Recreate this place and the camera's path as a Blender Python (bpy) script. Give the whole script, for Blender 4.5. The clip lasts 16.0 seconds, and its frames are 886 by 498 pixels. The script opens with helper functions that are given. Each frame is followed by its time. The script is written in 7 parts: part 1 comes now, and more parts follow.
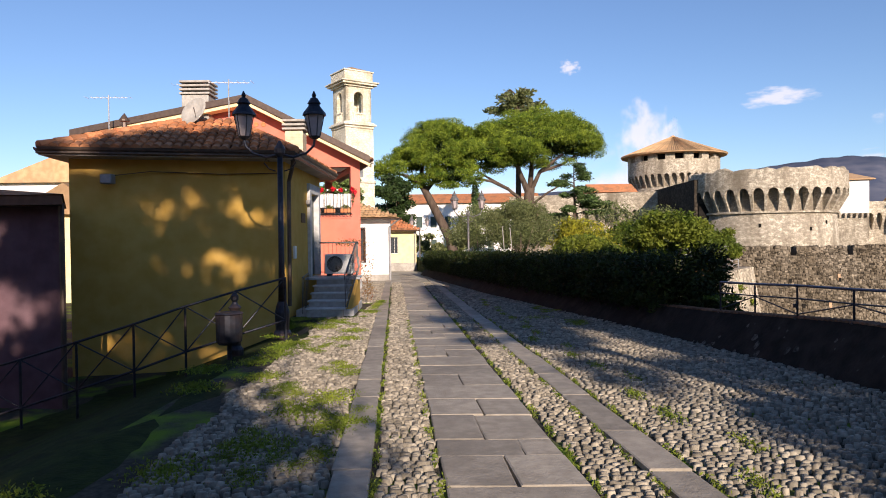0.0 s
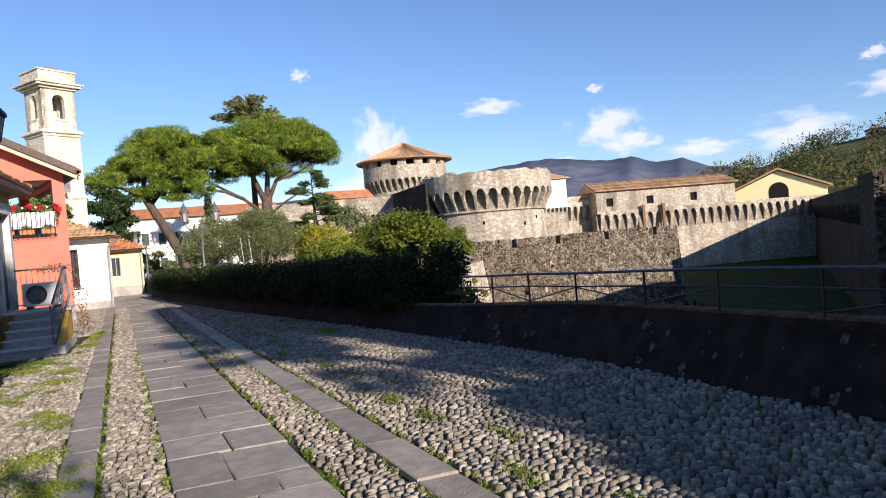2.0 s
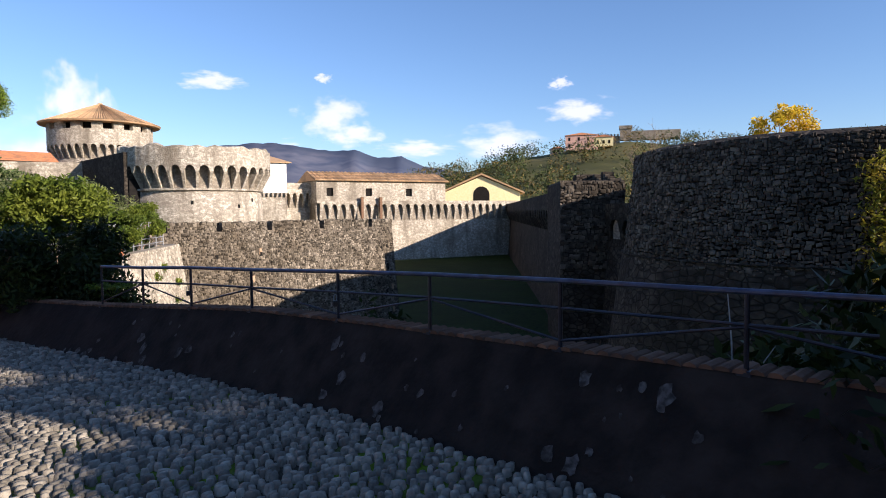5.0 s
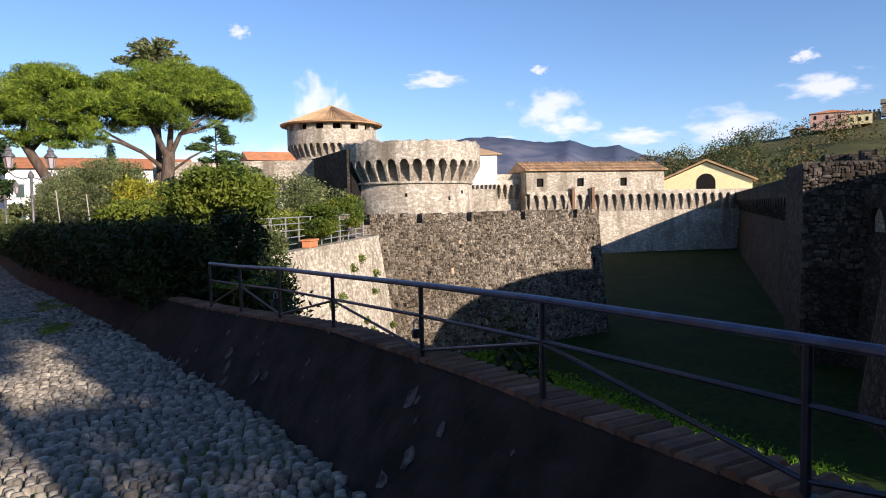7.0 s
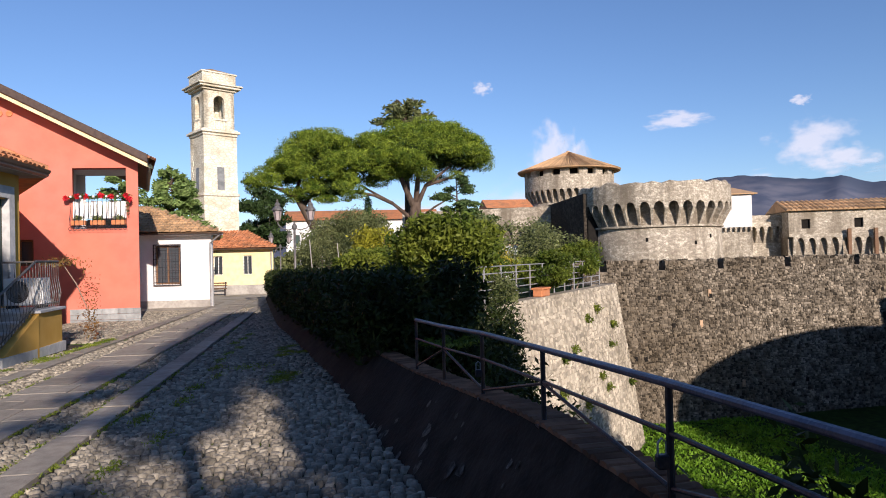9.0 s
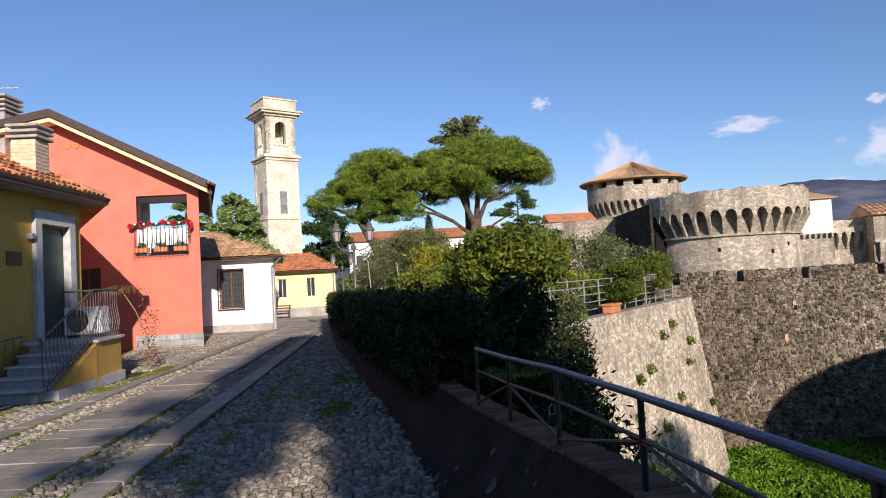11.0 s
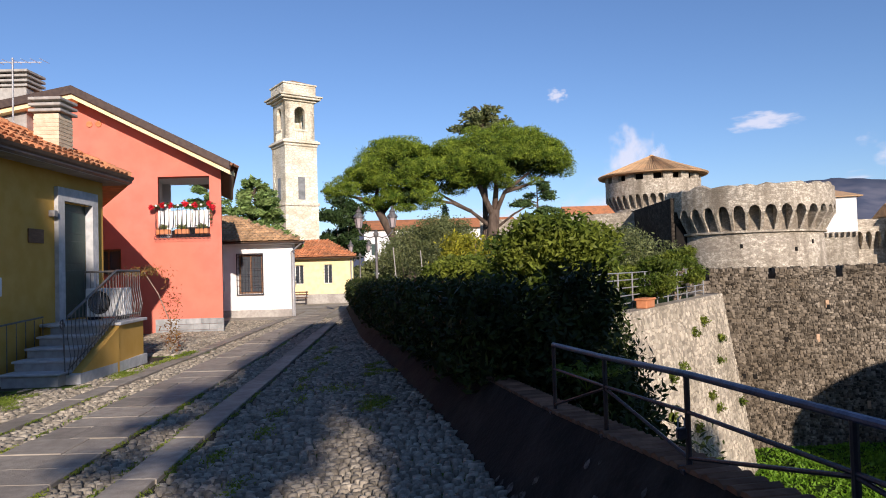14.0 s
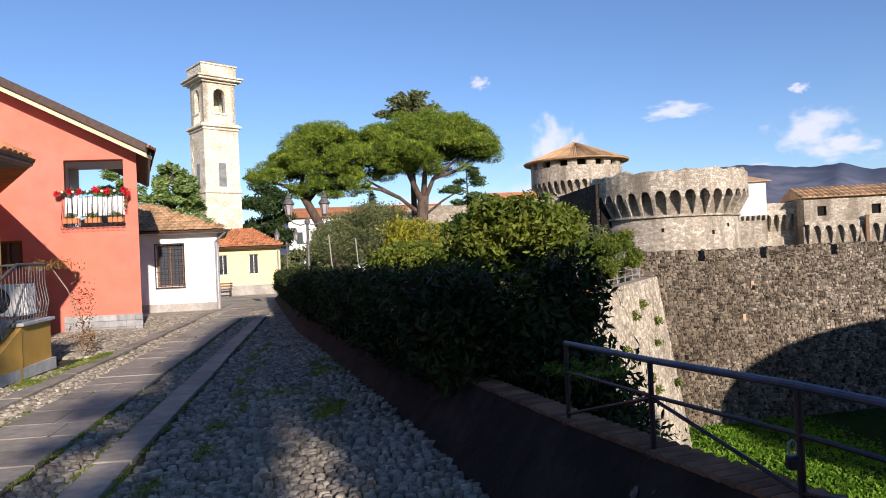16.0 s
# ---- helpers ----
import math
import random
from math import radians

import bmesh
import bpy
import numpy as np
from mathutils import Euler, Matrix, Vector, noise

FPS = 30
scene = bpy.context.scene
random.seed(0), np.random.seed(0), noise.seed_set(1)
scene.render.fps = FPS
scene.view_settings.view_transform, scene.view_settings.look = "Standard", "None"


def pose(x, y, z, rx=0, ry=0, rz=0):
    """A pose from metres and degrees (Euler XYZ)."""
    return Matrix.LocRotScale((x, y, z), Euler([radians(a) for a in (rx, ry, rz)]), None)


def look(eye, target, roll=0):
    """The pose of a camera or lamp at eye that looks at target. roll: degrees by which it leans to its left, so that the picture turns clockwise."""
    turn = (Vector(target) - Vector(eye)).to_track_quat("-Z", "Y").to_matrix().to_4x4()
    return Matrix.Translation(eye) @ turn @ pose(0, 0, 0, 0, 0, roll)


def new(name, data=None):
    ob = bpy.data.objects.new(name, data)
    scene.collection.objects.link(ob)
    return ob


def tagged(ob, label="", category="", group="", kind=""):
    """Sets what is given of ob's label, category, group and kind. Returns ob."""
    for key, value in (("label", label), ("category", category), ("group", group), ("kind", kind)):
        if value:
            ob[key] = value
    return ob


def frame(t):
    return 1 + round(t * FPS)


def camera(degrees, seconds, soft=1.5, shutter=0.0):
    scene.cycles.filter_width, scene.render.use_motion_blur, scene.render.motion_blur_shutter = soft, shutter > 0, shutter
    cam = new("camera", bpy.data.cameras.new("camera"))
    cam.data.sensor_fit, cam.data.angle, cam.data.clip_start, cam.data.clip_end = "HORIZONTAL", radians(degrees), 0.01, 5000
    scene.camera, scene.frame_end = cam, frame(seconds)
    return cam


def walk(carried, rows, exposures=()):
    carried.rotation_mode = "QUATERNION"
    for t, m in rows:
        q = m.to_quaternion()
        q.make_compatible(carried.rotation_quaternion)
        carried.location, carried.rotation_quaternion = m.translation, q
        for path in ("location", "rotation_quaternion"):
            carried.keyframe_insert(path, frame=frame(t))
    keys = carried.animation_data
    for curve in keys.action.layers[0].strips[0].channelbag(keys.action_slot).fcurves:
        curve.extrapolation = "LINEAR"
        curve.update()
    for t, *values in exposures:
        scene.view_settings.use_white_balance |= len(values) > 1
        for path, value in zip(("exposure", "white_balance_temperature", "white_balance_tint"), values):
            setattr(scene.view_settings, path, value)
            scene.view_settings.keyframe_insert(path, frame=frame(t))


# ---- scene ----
cam = camera(67.5, 16.0, soft=1.0)
PATH = [
    (0, (0.291, 0.986, 1.837), (0.28, 2.986, 1.811), -0.7),
    (0.5, (0.158, 0.986, 1.871), (0.286, 2.982, 1.872), -2.6),
    (1, (0.054, 1.006, 1.879), (0.433, 2.97, 1.872), -1.8),
    (1.5, (0.117, 1.15, 1.869), (0.745, 3.049, 1.831), -2.0),
    (2, (0.352, 1.446, 1.815), (1.09, 3.305, 1.777), -4.6),
    (2.5, (0.494, 1.717, 1.819), (1.473, 3.458, 1.713), -1.8),
    (3, (0.645, 1.947, 1.852), (1.916, 3.485, 1.717), -2.1),
    (3.5, (0.948, 2.312, 1.824), (2.291, 3.792, 1.755), -4.3),
    (4, (1.238, 2.628, 1.774), (2.656, 4.036, 1.685), -2.5),
    (4.2, (1.282, 2.661, 1.765), (2.723, 4.044, 1.654), -0.9),
    (6.3, (3.226, 3.965, 1.696), (4.533, 5.476, 1.612), -1.9),
    (6.5, (3.372, 4.061, 1.689), (4.521, 5.696, 1.608), 0.3),
    (7, (3.637, 4.288, 1.669), (4.545, 6.065, 1.541), -1.1),
    (7.5, (3.817, 4.632, 1.685), (4.601, 6.471, 1.621), 0.4),
    (8, (3.926, 4.863, 1.685), (4.496, 6.779, 1.64), -2.4),
    (8.5, (4.066, 5.109, 1.716), (4.446, 7.072, 1.765), -1.8),
    (9, (4.124, 5.358, 1.698), (4.363, 7.344, 1.723), -1.4),
    (9.5, (4.146, 5.642, 1.725), (4.405, 7.623, 1.809), -1.5),
    (10, (4.199, 5.801, 1.731), (4.37, 7.79, 1.85), -3.2),
    (10.2, (4.243, 5.887, 1.728), (4.34, 7.882, 1.835), -2.0),
    (12.3, (4.19, 6.331, 1.689), (4.214, 8.33, 1.767), -3.6),
    (12.5, (4.195, 6.364, 1.686), (4.218, 8.363, 1.765), -2.5),
    (13, (4.159, 6.444, 1.686), (4.195, 8.444, 1.701), -0.6),
    (13.5, (3.945, 6.573, 1.704), (3.972, 8.572, 1.761), -1.8),
    (14, (3.793, 6.725, 1.694), (3.808, 8.724, 1.751), -1.6),
    (14.5, (3.74, 7.014, 1.703), (3.677, 9.01, 1.819), -2.5),
    (15, (3.657, 7.303, 1.681), (3.716, 9.302, 1.722), -2),
    (15.5, (3.459, 7.421, 1.691), (3.701, 9.406, 1.712), -1.2),
    (16, (3.413, 7.567, 1.703), (3.651, 9.553, 1.714), -2.5),
]
walk(cam, [(t, look(eye, goal, roll)) for t, eye, goal, roll in PATH], [(t, stops, 6350 if t == 0 else 5950, 20) for t, stops in ((0.0, 0.12), (1.0, 0.15), (2.0, 0.2), (3.5, 0.35), (6.5, 0.3), (8.0, 0.1), (8.7, -0.05), (12.5, -0.12), (15.0, -0.05), (16.0, 0.06))])


# ---- world, sun ----
SUN_AZ, SUN_EL = math.atan2(0.28, -1.0), radians(20)
sun_dir = Vector((math.sin(SUN_AZ) * math.cos(SUN_EL), math.cos(SUN_AZ) * math.cos(SUN_EL), math.sin(SUN_EL)))
world = bpy.data.worlds.new("world")
scene.world = world
world.use_nodes = True
wn = world.node_tree.nodes
sky = wn.new("ShaderNodeTexSky")
sky.sky_type, sky.sun_disc = "NISHITA", False
sky.sun_elevation, sky.sun_rotation = SUN_EL, SUN_AZ
sky.air_density, sky.dust_density, sky.ozone_density = 1.0, 0.1, 4.0
wn["Background"].inputs[1].default_value = 0.13
world.node_tree.links.new(sky.outputs[0], wn["Background"].inputs[0])
sun = new("sun", bpy.data.lights.new("sun", "SUN"))
sun.data.energy, sun.data.angle, sun.data.color = 7.0, radians(0.53), (1.0, 0.86, 0.66)
sun.matrix_world = look(sun_dir * 100, (0, 0, 0))


# ---- materials ----
def surf(name, c1, c2, scale=6.0, stain=None, stain_scale=0.6, stain_amt=0.5, rough=0.85, bump=0.3, bump_scale=30.0,
         island=0.0, stretch=(1, 1, 1), metal=0.0, moss=None, cells=0.0, streak=None, fine=None):
    """Two tones by fine noise, stains by coarse noise, tone by loose piece, relief by noise or by cells."""
    m = bpy.data.materials.new(name)
    m.use_nodes = True
    nt = m.node_tree
    n, l = nt.nodes, nt.links
    p = n["Principled BSDF"]
    p.inputs["Roughness"].default_value, p.inputs["Metallic"].default_value = rough, metal
    p.inputs["Specular IOR Level"].default_value = 0.12 if rough > 0.8 else (0.22 if rough > 0.5 else 0.5)
    tc = n.new("ShaderNodeTexCoord")
    mp = n.new("ShaderNodeMapping")
    mp.inputs["Scale"].default_value = stretch
    l.new(tc.outputs["Object"], mp.inputs[0])

    def noise_of(s, detail=5.0):
        t = n.new("ShaderNodeTexNoise")
        t.inputs["Scale"].default_value, t.inputs["Detail"].default_value = s, detail
        l.new(mp.outputs[0], t.inputs["Vector"])
        return t.outputs["Fac"]

    def ramp(fac, lo, hi):
        r = n.new("ShaderNodeMapRange")
        r.inputs["From Min"].default_value, r.inputs["From Max"].default_value = lo, hi
        l.new(fac, r.inputs["Value"])
        return r.outputs[0]

    def mix(fac, a, b, blend="MIX"):
        x = n.new("ShaderNodeMix")
        x.data_type, x.blend_type = "RGBA", blend
        for sock, v in ((x.inputs["Factor"], fac), (x.inputs["A"], a), (x.inputs["B"], b)):
            if isinstance(v, (tuple, float)):
                sock.default_value = (*v, 1) if isinstance(v, tuple) else v
            else:
                l.new(v, sock)
        return x.outputs["Result"]

    col = mix(ramp(noise_of(scale), 0.36, 0.64), c1, c2)
    height = noise_of(bump_scale, 8.0)
    if cells:
        v = n.new("ShaderNodeTexVoronoi")
        v.feature = "DISTANCE_TO_EDGE"
        v.inputs["Scale"].default_value = cells
        l.new(mp.outputs[0], v.inputs["Vector"])
        edge = ramp(v.outputs["Distance"], 0.0, 0.12)
        v2 = n.new("ShaderNodeTexVoronoi")
        v2.inputs["Scale"].default_value = cells
        l.new(mp.outputs[0], v2.inputs["Vector"])
        sep = n.new("ShaderNodeSeparateColor")
        l.new(v2.outputs["Color"], sep.inputs[0])
        col = mix(ramp(sep.outputs[0], 0.0, 1.0), mix(0.45, col, c1), mix(0.6, col, c2))
        col = mix(edge, tuple(0.72 * a for a in c1), col)
        add = n.new("ShaderNodeMath")
        add.operation = "ADD"
        l.new(edge, add.inputs[0])
        l.new(height, add.inputs[1])
        height = add.outputs[0]
    if stain:
        f = n.new("ShaderNodeMath")
        f.operation = "MULTIPLY"
        f.inputs[1].default_value = stain_amt
        l.new(ramp(noise_of(stain_scale, 7.0), 0.47, 0.66), f.inputs[0])
        col = mix(f.outputs[0], col, stain)
    if streak:
        ms = n.new("ShaderNodeMapping")
        ms.inputs["Scale"].default_value = (0.55, 0.55, 0.10)
        l.new(tc.outputs["Object"], ms.inputs[0])
        ts = n.new("ShaderNodeTexNoise")
        ts.inputs["Scale"].default_value, ts.inputs["Detail"].default_value, ts.inputs["Roughness"].default_value = 1.0, 8.0, 0.62
        l.new(ms.outputs[0], ts.inputs["Vector"])
        f2 = n.new("ShaderNodeMath")
        f2.operation = "MULTIPLY"
        f2.inputs[1].default_value = 0.75
        l.new(ramp(ts.outputs["Fac"], 0.50, 0.64), f2.inputs[0])
        col = mix(f2.outputs[0], col, streak)
    if fine:
        col = mix(ramp(noise_of(fine, 9.0), 0.42, 0.60), mix(0.45, col, tuple(0.45 * a for a in c1)), col)
    if moss:
        col = mix(ramp(noise_of(0.9, 9.0), 0.50, 0.60), col, moss)
    if island:
        g = n.new("ShaderNodeNewGeometry")
        o = n.new("ShaderNodeObjectInfo")
        s = n.new("ShaderNodeMath")
        s.operation = "ADD"
        l.new(g.outputs["Random Per Island"], s.inputs[0])
        l.new(o.outputs["Random"], s.inputs[1])
        fr = n.new("ShaderNodeMath")
        fr.operation = "FRACT"
        l.new(s.outputs[0], fr.inputs[0])
        h = n.new("ShaderNodeHueSaturation")
        h.inputs["Saturation"].default_value = 1.0
        vr = n.new("ShaderNodeMapRange")
        vr.inputs["To Min"].default_value, vr.inputs["To Max"].default_value = 1 - island, 1 + island
        l.new(fr.outputs[0], vr.inputs["Value"])
        l.new(vr.outputs[0], h.inputs["Value"])
        l.new(col, h.inputs["Color"])
        col = h.outputs[0]
    l.new(col, p.inputs["Base Color"])
    if bump:
        b = n.new("ShaderNodeBump")
        b.inputs["Strength"].default_value = bump
        b.inputs["Distance"].default_value = 0.03
        l.new(height, b.inputs["Height"])
        l.new(b.outputs[0], p.inputs["Normal"])
    return m


def leafy(name, c1, c2, thru=0.35):
    """Leaves that let some light through, each of its own tone."""
    m = surf(name, c1, c2, scale=1.2, rough=0.55, bump=0, island=0.4)
    nt = m.node_tree
    p, out = nt.nodes["Principled BSDF"], nt.nodes["Material Output"]
    t, mx = nt.nodes.new("ShaderNodeBsdfTranslucent"), nt.nodes.new("ShaderNodeMixShader")
    nt.links.new(p.inputs["Base Color"].links[0].from_socket, t.inputs[0])
    mx.inputs[0].default_value = thru
    nt.links.new(p.outputs[0], mx.inputs[1])
    nt.links.new(t.outputs[0], mx.inputs[2])
    nt.links.new(mx.outputs[0], out.inputs[0])
    return m


def glass(name, tint=(0.06, 0.07, 0.08)):
    m = surf(name, tint, tint, rough=0.08, bump=0)
    m.node_tree.nodes["Principled BSDF"].inputs["Specular IOR Level"].default_value = 0.8
    return m


M_COBBLE = surf("cobble_stone", (0.18, 0.158, 0.122), (0.36, 0.318, 0.245), 14, (0.22, 0.205, 0.17), 0.5, 0.5, 0.75, 0.25, 60, island=0.42)
M_BED = surf("mossy_earth", (0.05, 0.045, 0.035), (0.09, 0.08, 0.06), 20, (0.04, 0.04, 0.03), 0.8, 0.5, 0.95, 0.6, 60, moss=(0.13, 0.21, 0.02))
M_SLAB = surf("grey_sandstone", (0.265, 0.235, 0.19), (0.36, 0.32, 0.26), 9, (0.21, 0.185, 0.15), 1.3, 0.6, 0.7, 0.25, 40, island=0.16)
M_GRASS = leafy("grass", (0.13, 0.19, 0.02), (0.24, 0.29, 0.04), 0.4)
# lawn green set darker than true, moat shade put into the colour
M_LAWN_SHADE = surf("lawn", (0.007, 0.017, 0.002), (0.02, 0.042, 0.004), 3, (0.025, 0.05, 0.008), 0.35, 0.6, 0.95, 0.8, 12)
M_YELLOW = surf("ochre_plaster", (0.56, 0.335, 0.07), (0.62, 0.385, 0.10), 3, (0.50, 0.30, 0.085), 0.5, 0.4, 0.9, 0.12, 50)
M_RED = surf("coral_plaster", (0.60, 0.18, 0.125), (0.65, 0.21, 0.15), 2, (0.66, 0.20, 0.12), 0.5, 0.4, 0.9, 0.08, 60)
M_PINK = surf("pink_plaster", (0.60, 0.36, 0.28), (0.68, 0.42, 0.33), 0.5, (0.5, 0.3, 0.24), 0.2, 0.4, 0.9, 0.1, 5)
M_WHITE = surf("white_plaster", (0.76, 0.75, 0.73), (0.82, 0.81, 0.79), 3, (0.70, 0.68, 0.62), 0.5, 0.35, 0.9, 0.1, 50)
M_CREAM = surf("cream_plaster", (0.80, 0.67, 0.34), (0.84, 0.73, 0.42), 3, (0.66, 0.55, 0.30), 0.5, 0.35, 0.9, 0.1, 50)
# mauve kept very dark, the alley's shade put into the plaster
M_PURPLE = surf("shaded_mauve_plaster", (0.11, 0.065, 0.078), (0.15, 0.09, 0.105), 3, (0.22, 0.15, 0.17), 0.5, 0.5, 0.9, 0.1, 50)
M_TILE = surf("terracotta", (0.42, 0.16, 0.07), (0.55, 0.24, 0.11), 5, (0.22, 0.13, 0.08), 1.0, 0.6, 0.85, 0.3, 30, island=0.3)
M_TILE_OLD = surf("weathered_terracotta", (0.40, 0.25, 0.13), (0.52, 0.34, 0.19), 3, (0.25, 0.18, 0.11), 0.4, 0.6, 0.9, 0.3, 20, island=0.25)
M_GUTTER = surf("brown_metal", (0.075, 0.05, 0.04), (0.11, 0.075, 0.055), 8, rough=0.45, bump=0.05, metal=0.3)
M_IRON = surf("dark_iron", (0.018, 0.02, 0.03), (0.035, 0.038, 0.052), 14, (0.12, 0.06, 0.035), 3, 0.4, 0.42, 0.15, 70, metal=0.5)
M_RAIL = surf("blue_grey_rail", (0.045, 0.055, 0.10), (0.09, 0.10, 0.16), 14, (0.10, 0.06, 0.04), 5, 0.5, 0.35, 0.15, 70, metal=0.3)
M_WORN = surf("worn_pale_paving", (0.31, 0.285, 0.24), (0.45, 0.41, 0.35), 1.3, (0.13, 0.13, 0.075), 0.6, 0.5, 0.85, 0.35, 30)
M_OLDIRON = surf("old_grey_iron", (0.085, 0.085, 0.085), (0.16, 0.155, 0.15), 12, (0.12, 0.07, 0.04), 4, 0.5, 0.5, 0.1, 60, metal=0.2)
M_GREYIRON = surf("grey_painted_iron", (0.26, 0.27, 0.28), (0.34, 0.35, 0.36), 12, (0.2, 0.14, 0.1), 4, 0.4, 0.5, 0.1, 60, metal=0.2)
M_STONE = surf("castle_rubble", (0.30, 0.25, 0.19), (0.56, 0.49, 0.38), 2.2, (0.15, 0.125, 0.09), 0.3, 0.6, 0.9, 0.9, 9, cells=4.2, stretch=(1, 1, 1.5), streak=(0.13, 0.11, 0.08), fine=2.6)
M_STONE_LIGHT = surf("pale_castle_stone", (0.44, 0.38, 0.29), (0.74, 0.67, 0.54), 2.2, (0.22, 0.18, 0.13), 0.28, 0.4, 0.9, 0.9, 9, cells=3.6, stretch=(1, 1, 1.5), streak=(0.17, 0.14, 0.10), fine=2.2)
# rubble toned down so the shade on these walls sits in the colour
M_STONE_SHADE = surf("shaded_moat_rubble", (0.034, 0.028, 0.022), (0.125, 0.104, 0.08), 1.4, (0.028, 0.024, 0.018), 0.25, 0.7, 0.92, 0.9, 9, cells=2.4, stretch=(1, 1, 1.5), fine=2.4)
M_STONES = surf("loose_moat_stones", (0.092, 0.077, 0.057), (0.25, 0.215, 0.165), 2.4, (0.085, 0.065, 0.042), 0.22, 0.65, 0.9, 0.6, 18, island=0.75)
M_MORTAR = surf("old_lime_mortar", (0.10, 0.083, 0.062), (0.20, 0.168, 0.128), 5, (0.07, 0.055, 0.038), 0.25, 0.6, 0.95, 0.8, 14)
M_MORTAR_PALE = surf("pale_lime_mortar", (0.27, 0.235, 0.18), (0.42, 0.37, 0.29), 5, (0.17, 0.145, 0.10), 0.4, 0.6, 0.95, 0.8, 14)
# shaded copy of loose_moat_stones for the bastion and turret
M_STONES_SHADE = surf("shaded_bastion_stones", (0.06, 0.05, 0.04), (0.15, 0.125, 0.095), 3, (0.035, 0.03, 0.022), 0.22, 0.7, 0.9, 0.4, 18, island=0.5)
M_PIER = surf("pale_rubble", (0.36, 0.32, 0.25), (0.52, 0.46, 0.36), 2.5, (0.22, 0.19, 0.14), 0.4, 0.6, 0.9, 0.5, 12, island=0.38)
M_BASE = surf("grey_stone_blocks", (0.28, 0.29, 0.29), (0.38, 0.39, 0.39), 6, (0.2, 0.2, 0.2), 1, 0.4, 0.8, 0.3, 40, island=0.18)
M_COPING = surf("dark_coping_tile", (0.15, 0.075, 0.045), (0.23, 0.12, 0.07), 8, (0.08, 0.06, 0.045), 1.5, 0.6, 0.9, 0.3, 40, island=0.3)
# bank grass coloured dark for the deep shade it lies in
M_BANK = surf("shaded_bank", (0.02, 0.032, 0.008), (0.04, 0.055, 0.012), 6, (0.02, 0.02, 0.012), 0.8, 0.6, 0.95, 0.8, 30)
M_SLIT = surf("grey_window", (0.16, 0.17, 0.17), (0.24, 0.25, 0.25), 3, (0.1, 0.1, 0.1), 0.8, 0.5, 0.5, 0.1, 20)
M_BRICK_PALE = surf("pale_brick", (0.56, 0.45, 0.31), (0.68, 0.56, 0.40), 9, (0.42, 0.33, 0.22), 1.5, 0.5, 0.9, 0.3, 30, island=0.12)
M_BRICK = surf("old_brick", (0.40, 0.26, 0.16), (0.50, 0.34, 0.22), 8, (0.25, 0.18, 0.12), 1.5, 0.5, 0.9, 0.3, 40, island=0.25)
# dark stained render, coloured darker still for the shade it stands in
M_PARAPET = surf("shaded_parapet_render", (0.022, 0.017, 0.014), (0.046, 0.035, 0.028), 4, (0.02, 0.016, 0.014), 0.9, 0.7, 0.92, 0.5, 22)
M_LICHEN = surf("grey_lichen", (0.045, 0.04, 0.036), (0.16, 0.145, 0.13), 22, (0.03, 0.025, 0.02), 6, 0.7, 0.95, 0.4, 60)
M_MARBLE = surf("grey_marble", (0.42, 0.43, 0.43), (0.56, 0.56, 0.55), 7, (0.30, 0.30, 0.30), 1.5, 0.5, 0.55, 0.1, 40)
M_CHURCH = surf("church_stone", (0.70, 0.645, 0.50), (0.86, 0.81, 0.67), 1.6, (0.44, 0.36, 0.23), 0.5, 0.6, 0.85, 0.5, 9, island=0.12, cells=2.4, stretch=(1, 1, 1.7))
M_GREENDOOR = surf("dark_green_paint", (0.012, 0.035, 0.028), (0.02, 0.05, 0.04), 8, rough=0.4, bump=0.1)
M_BARK = surf("pine_bark", (0.06, 0.045, 0.035), (0.13, 0.098, 0.075), 3, (0.09, 0.06, 0.045), 0.8, 0.6, 0.95, 0.9, 10, stretch=(1, 1, 0.35))
# needle tones spread wide to colour in shaded gaps and sunlit tufts
M_PINE = leafy("pine_needles", (0.04, 0.085, 0.007), (0.24, 0.31, 0.03), 0.15)
M_CEDAR = leafy("cedar_needles", (0.06, 0.105, 0.03), (0.11, 0.165, 0.05), 0.3)
M_HEDGE = leafy("hedge_leaves", (0.014, 0.025, 0.005), (0.042, 0.058, 0.011), 0.2)
M_OLIVE = leafy("olive_leaves", (0.12, 0.145, 0.05), (0.20, 0.22, 0.09), 0.35)
M_LAUREL = leafy("laurel_leaves", (0.065, 0.11, 0.014), (0.20, 0.235, 0.03), 0.4)
M_YELLOWLEAF = leafy("autumn_leaves", (0.62, 0.43, 0.02), (0.75, 0.55, 0.04), 0.45)
# also fills pine and hedge interiors, standing in for their inner shade
M_MAGNOLIA_SHADE = leafy("magnolia_and_inner_shade_leaves", (0.022, 0.045, 0.014), (0.045, 0.075, 0.02), 0.15)
M_TWIG = surf("bare_twigs", (0.22, 0.16, 0.12), (0.32, 0.25, 0.19), 5, rough=0.9, bump=0)
M_WOODS = leafy("wooded_hill", (0.025, 0.045, 0.012), (0.075, 0.085, 0.022), 0.1)
M_HILL = surf("hill_ground", (0.085, 0.085, 0.03), (0.15, 0.13, 0.05), 0.02, (0.05, 0.06, 0.02), 0.006, 0.6, 0.95, 0.0, 1)
# aerial haze is mixed into the mountains' base tones
M_MOUNT_HAZE = surf("hazy_far_mountain", (0.075, 0.092, 0.14), (0.145, 0.15, 0.19), 0.012, (0.06, 0.08, 0.125), 0.003, 0.8, 0.95, 1.0, 0.02)
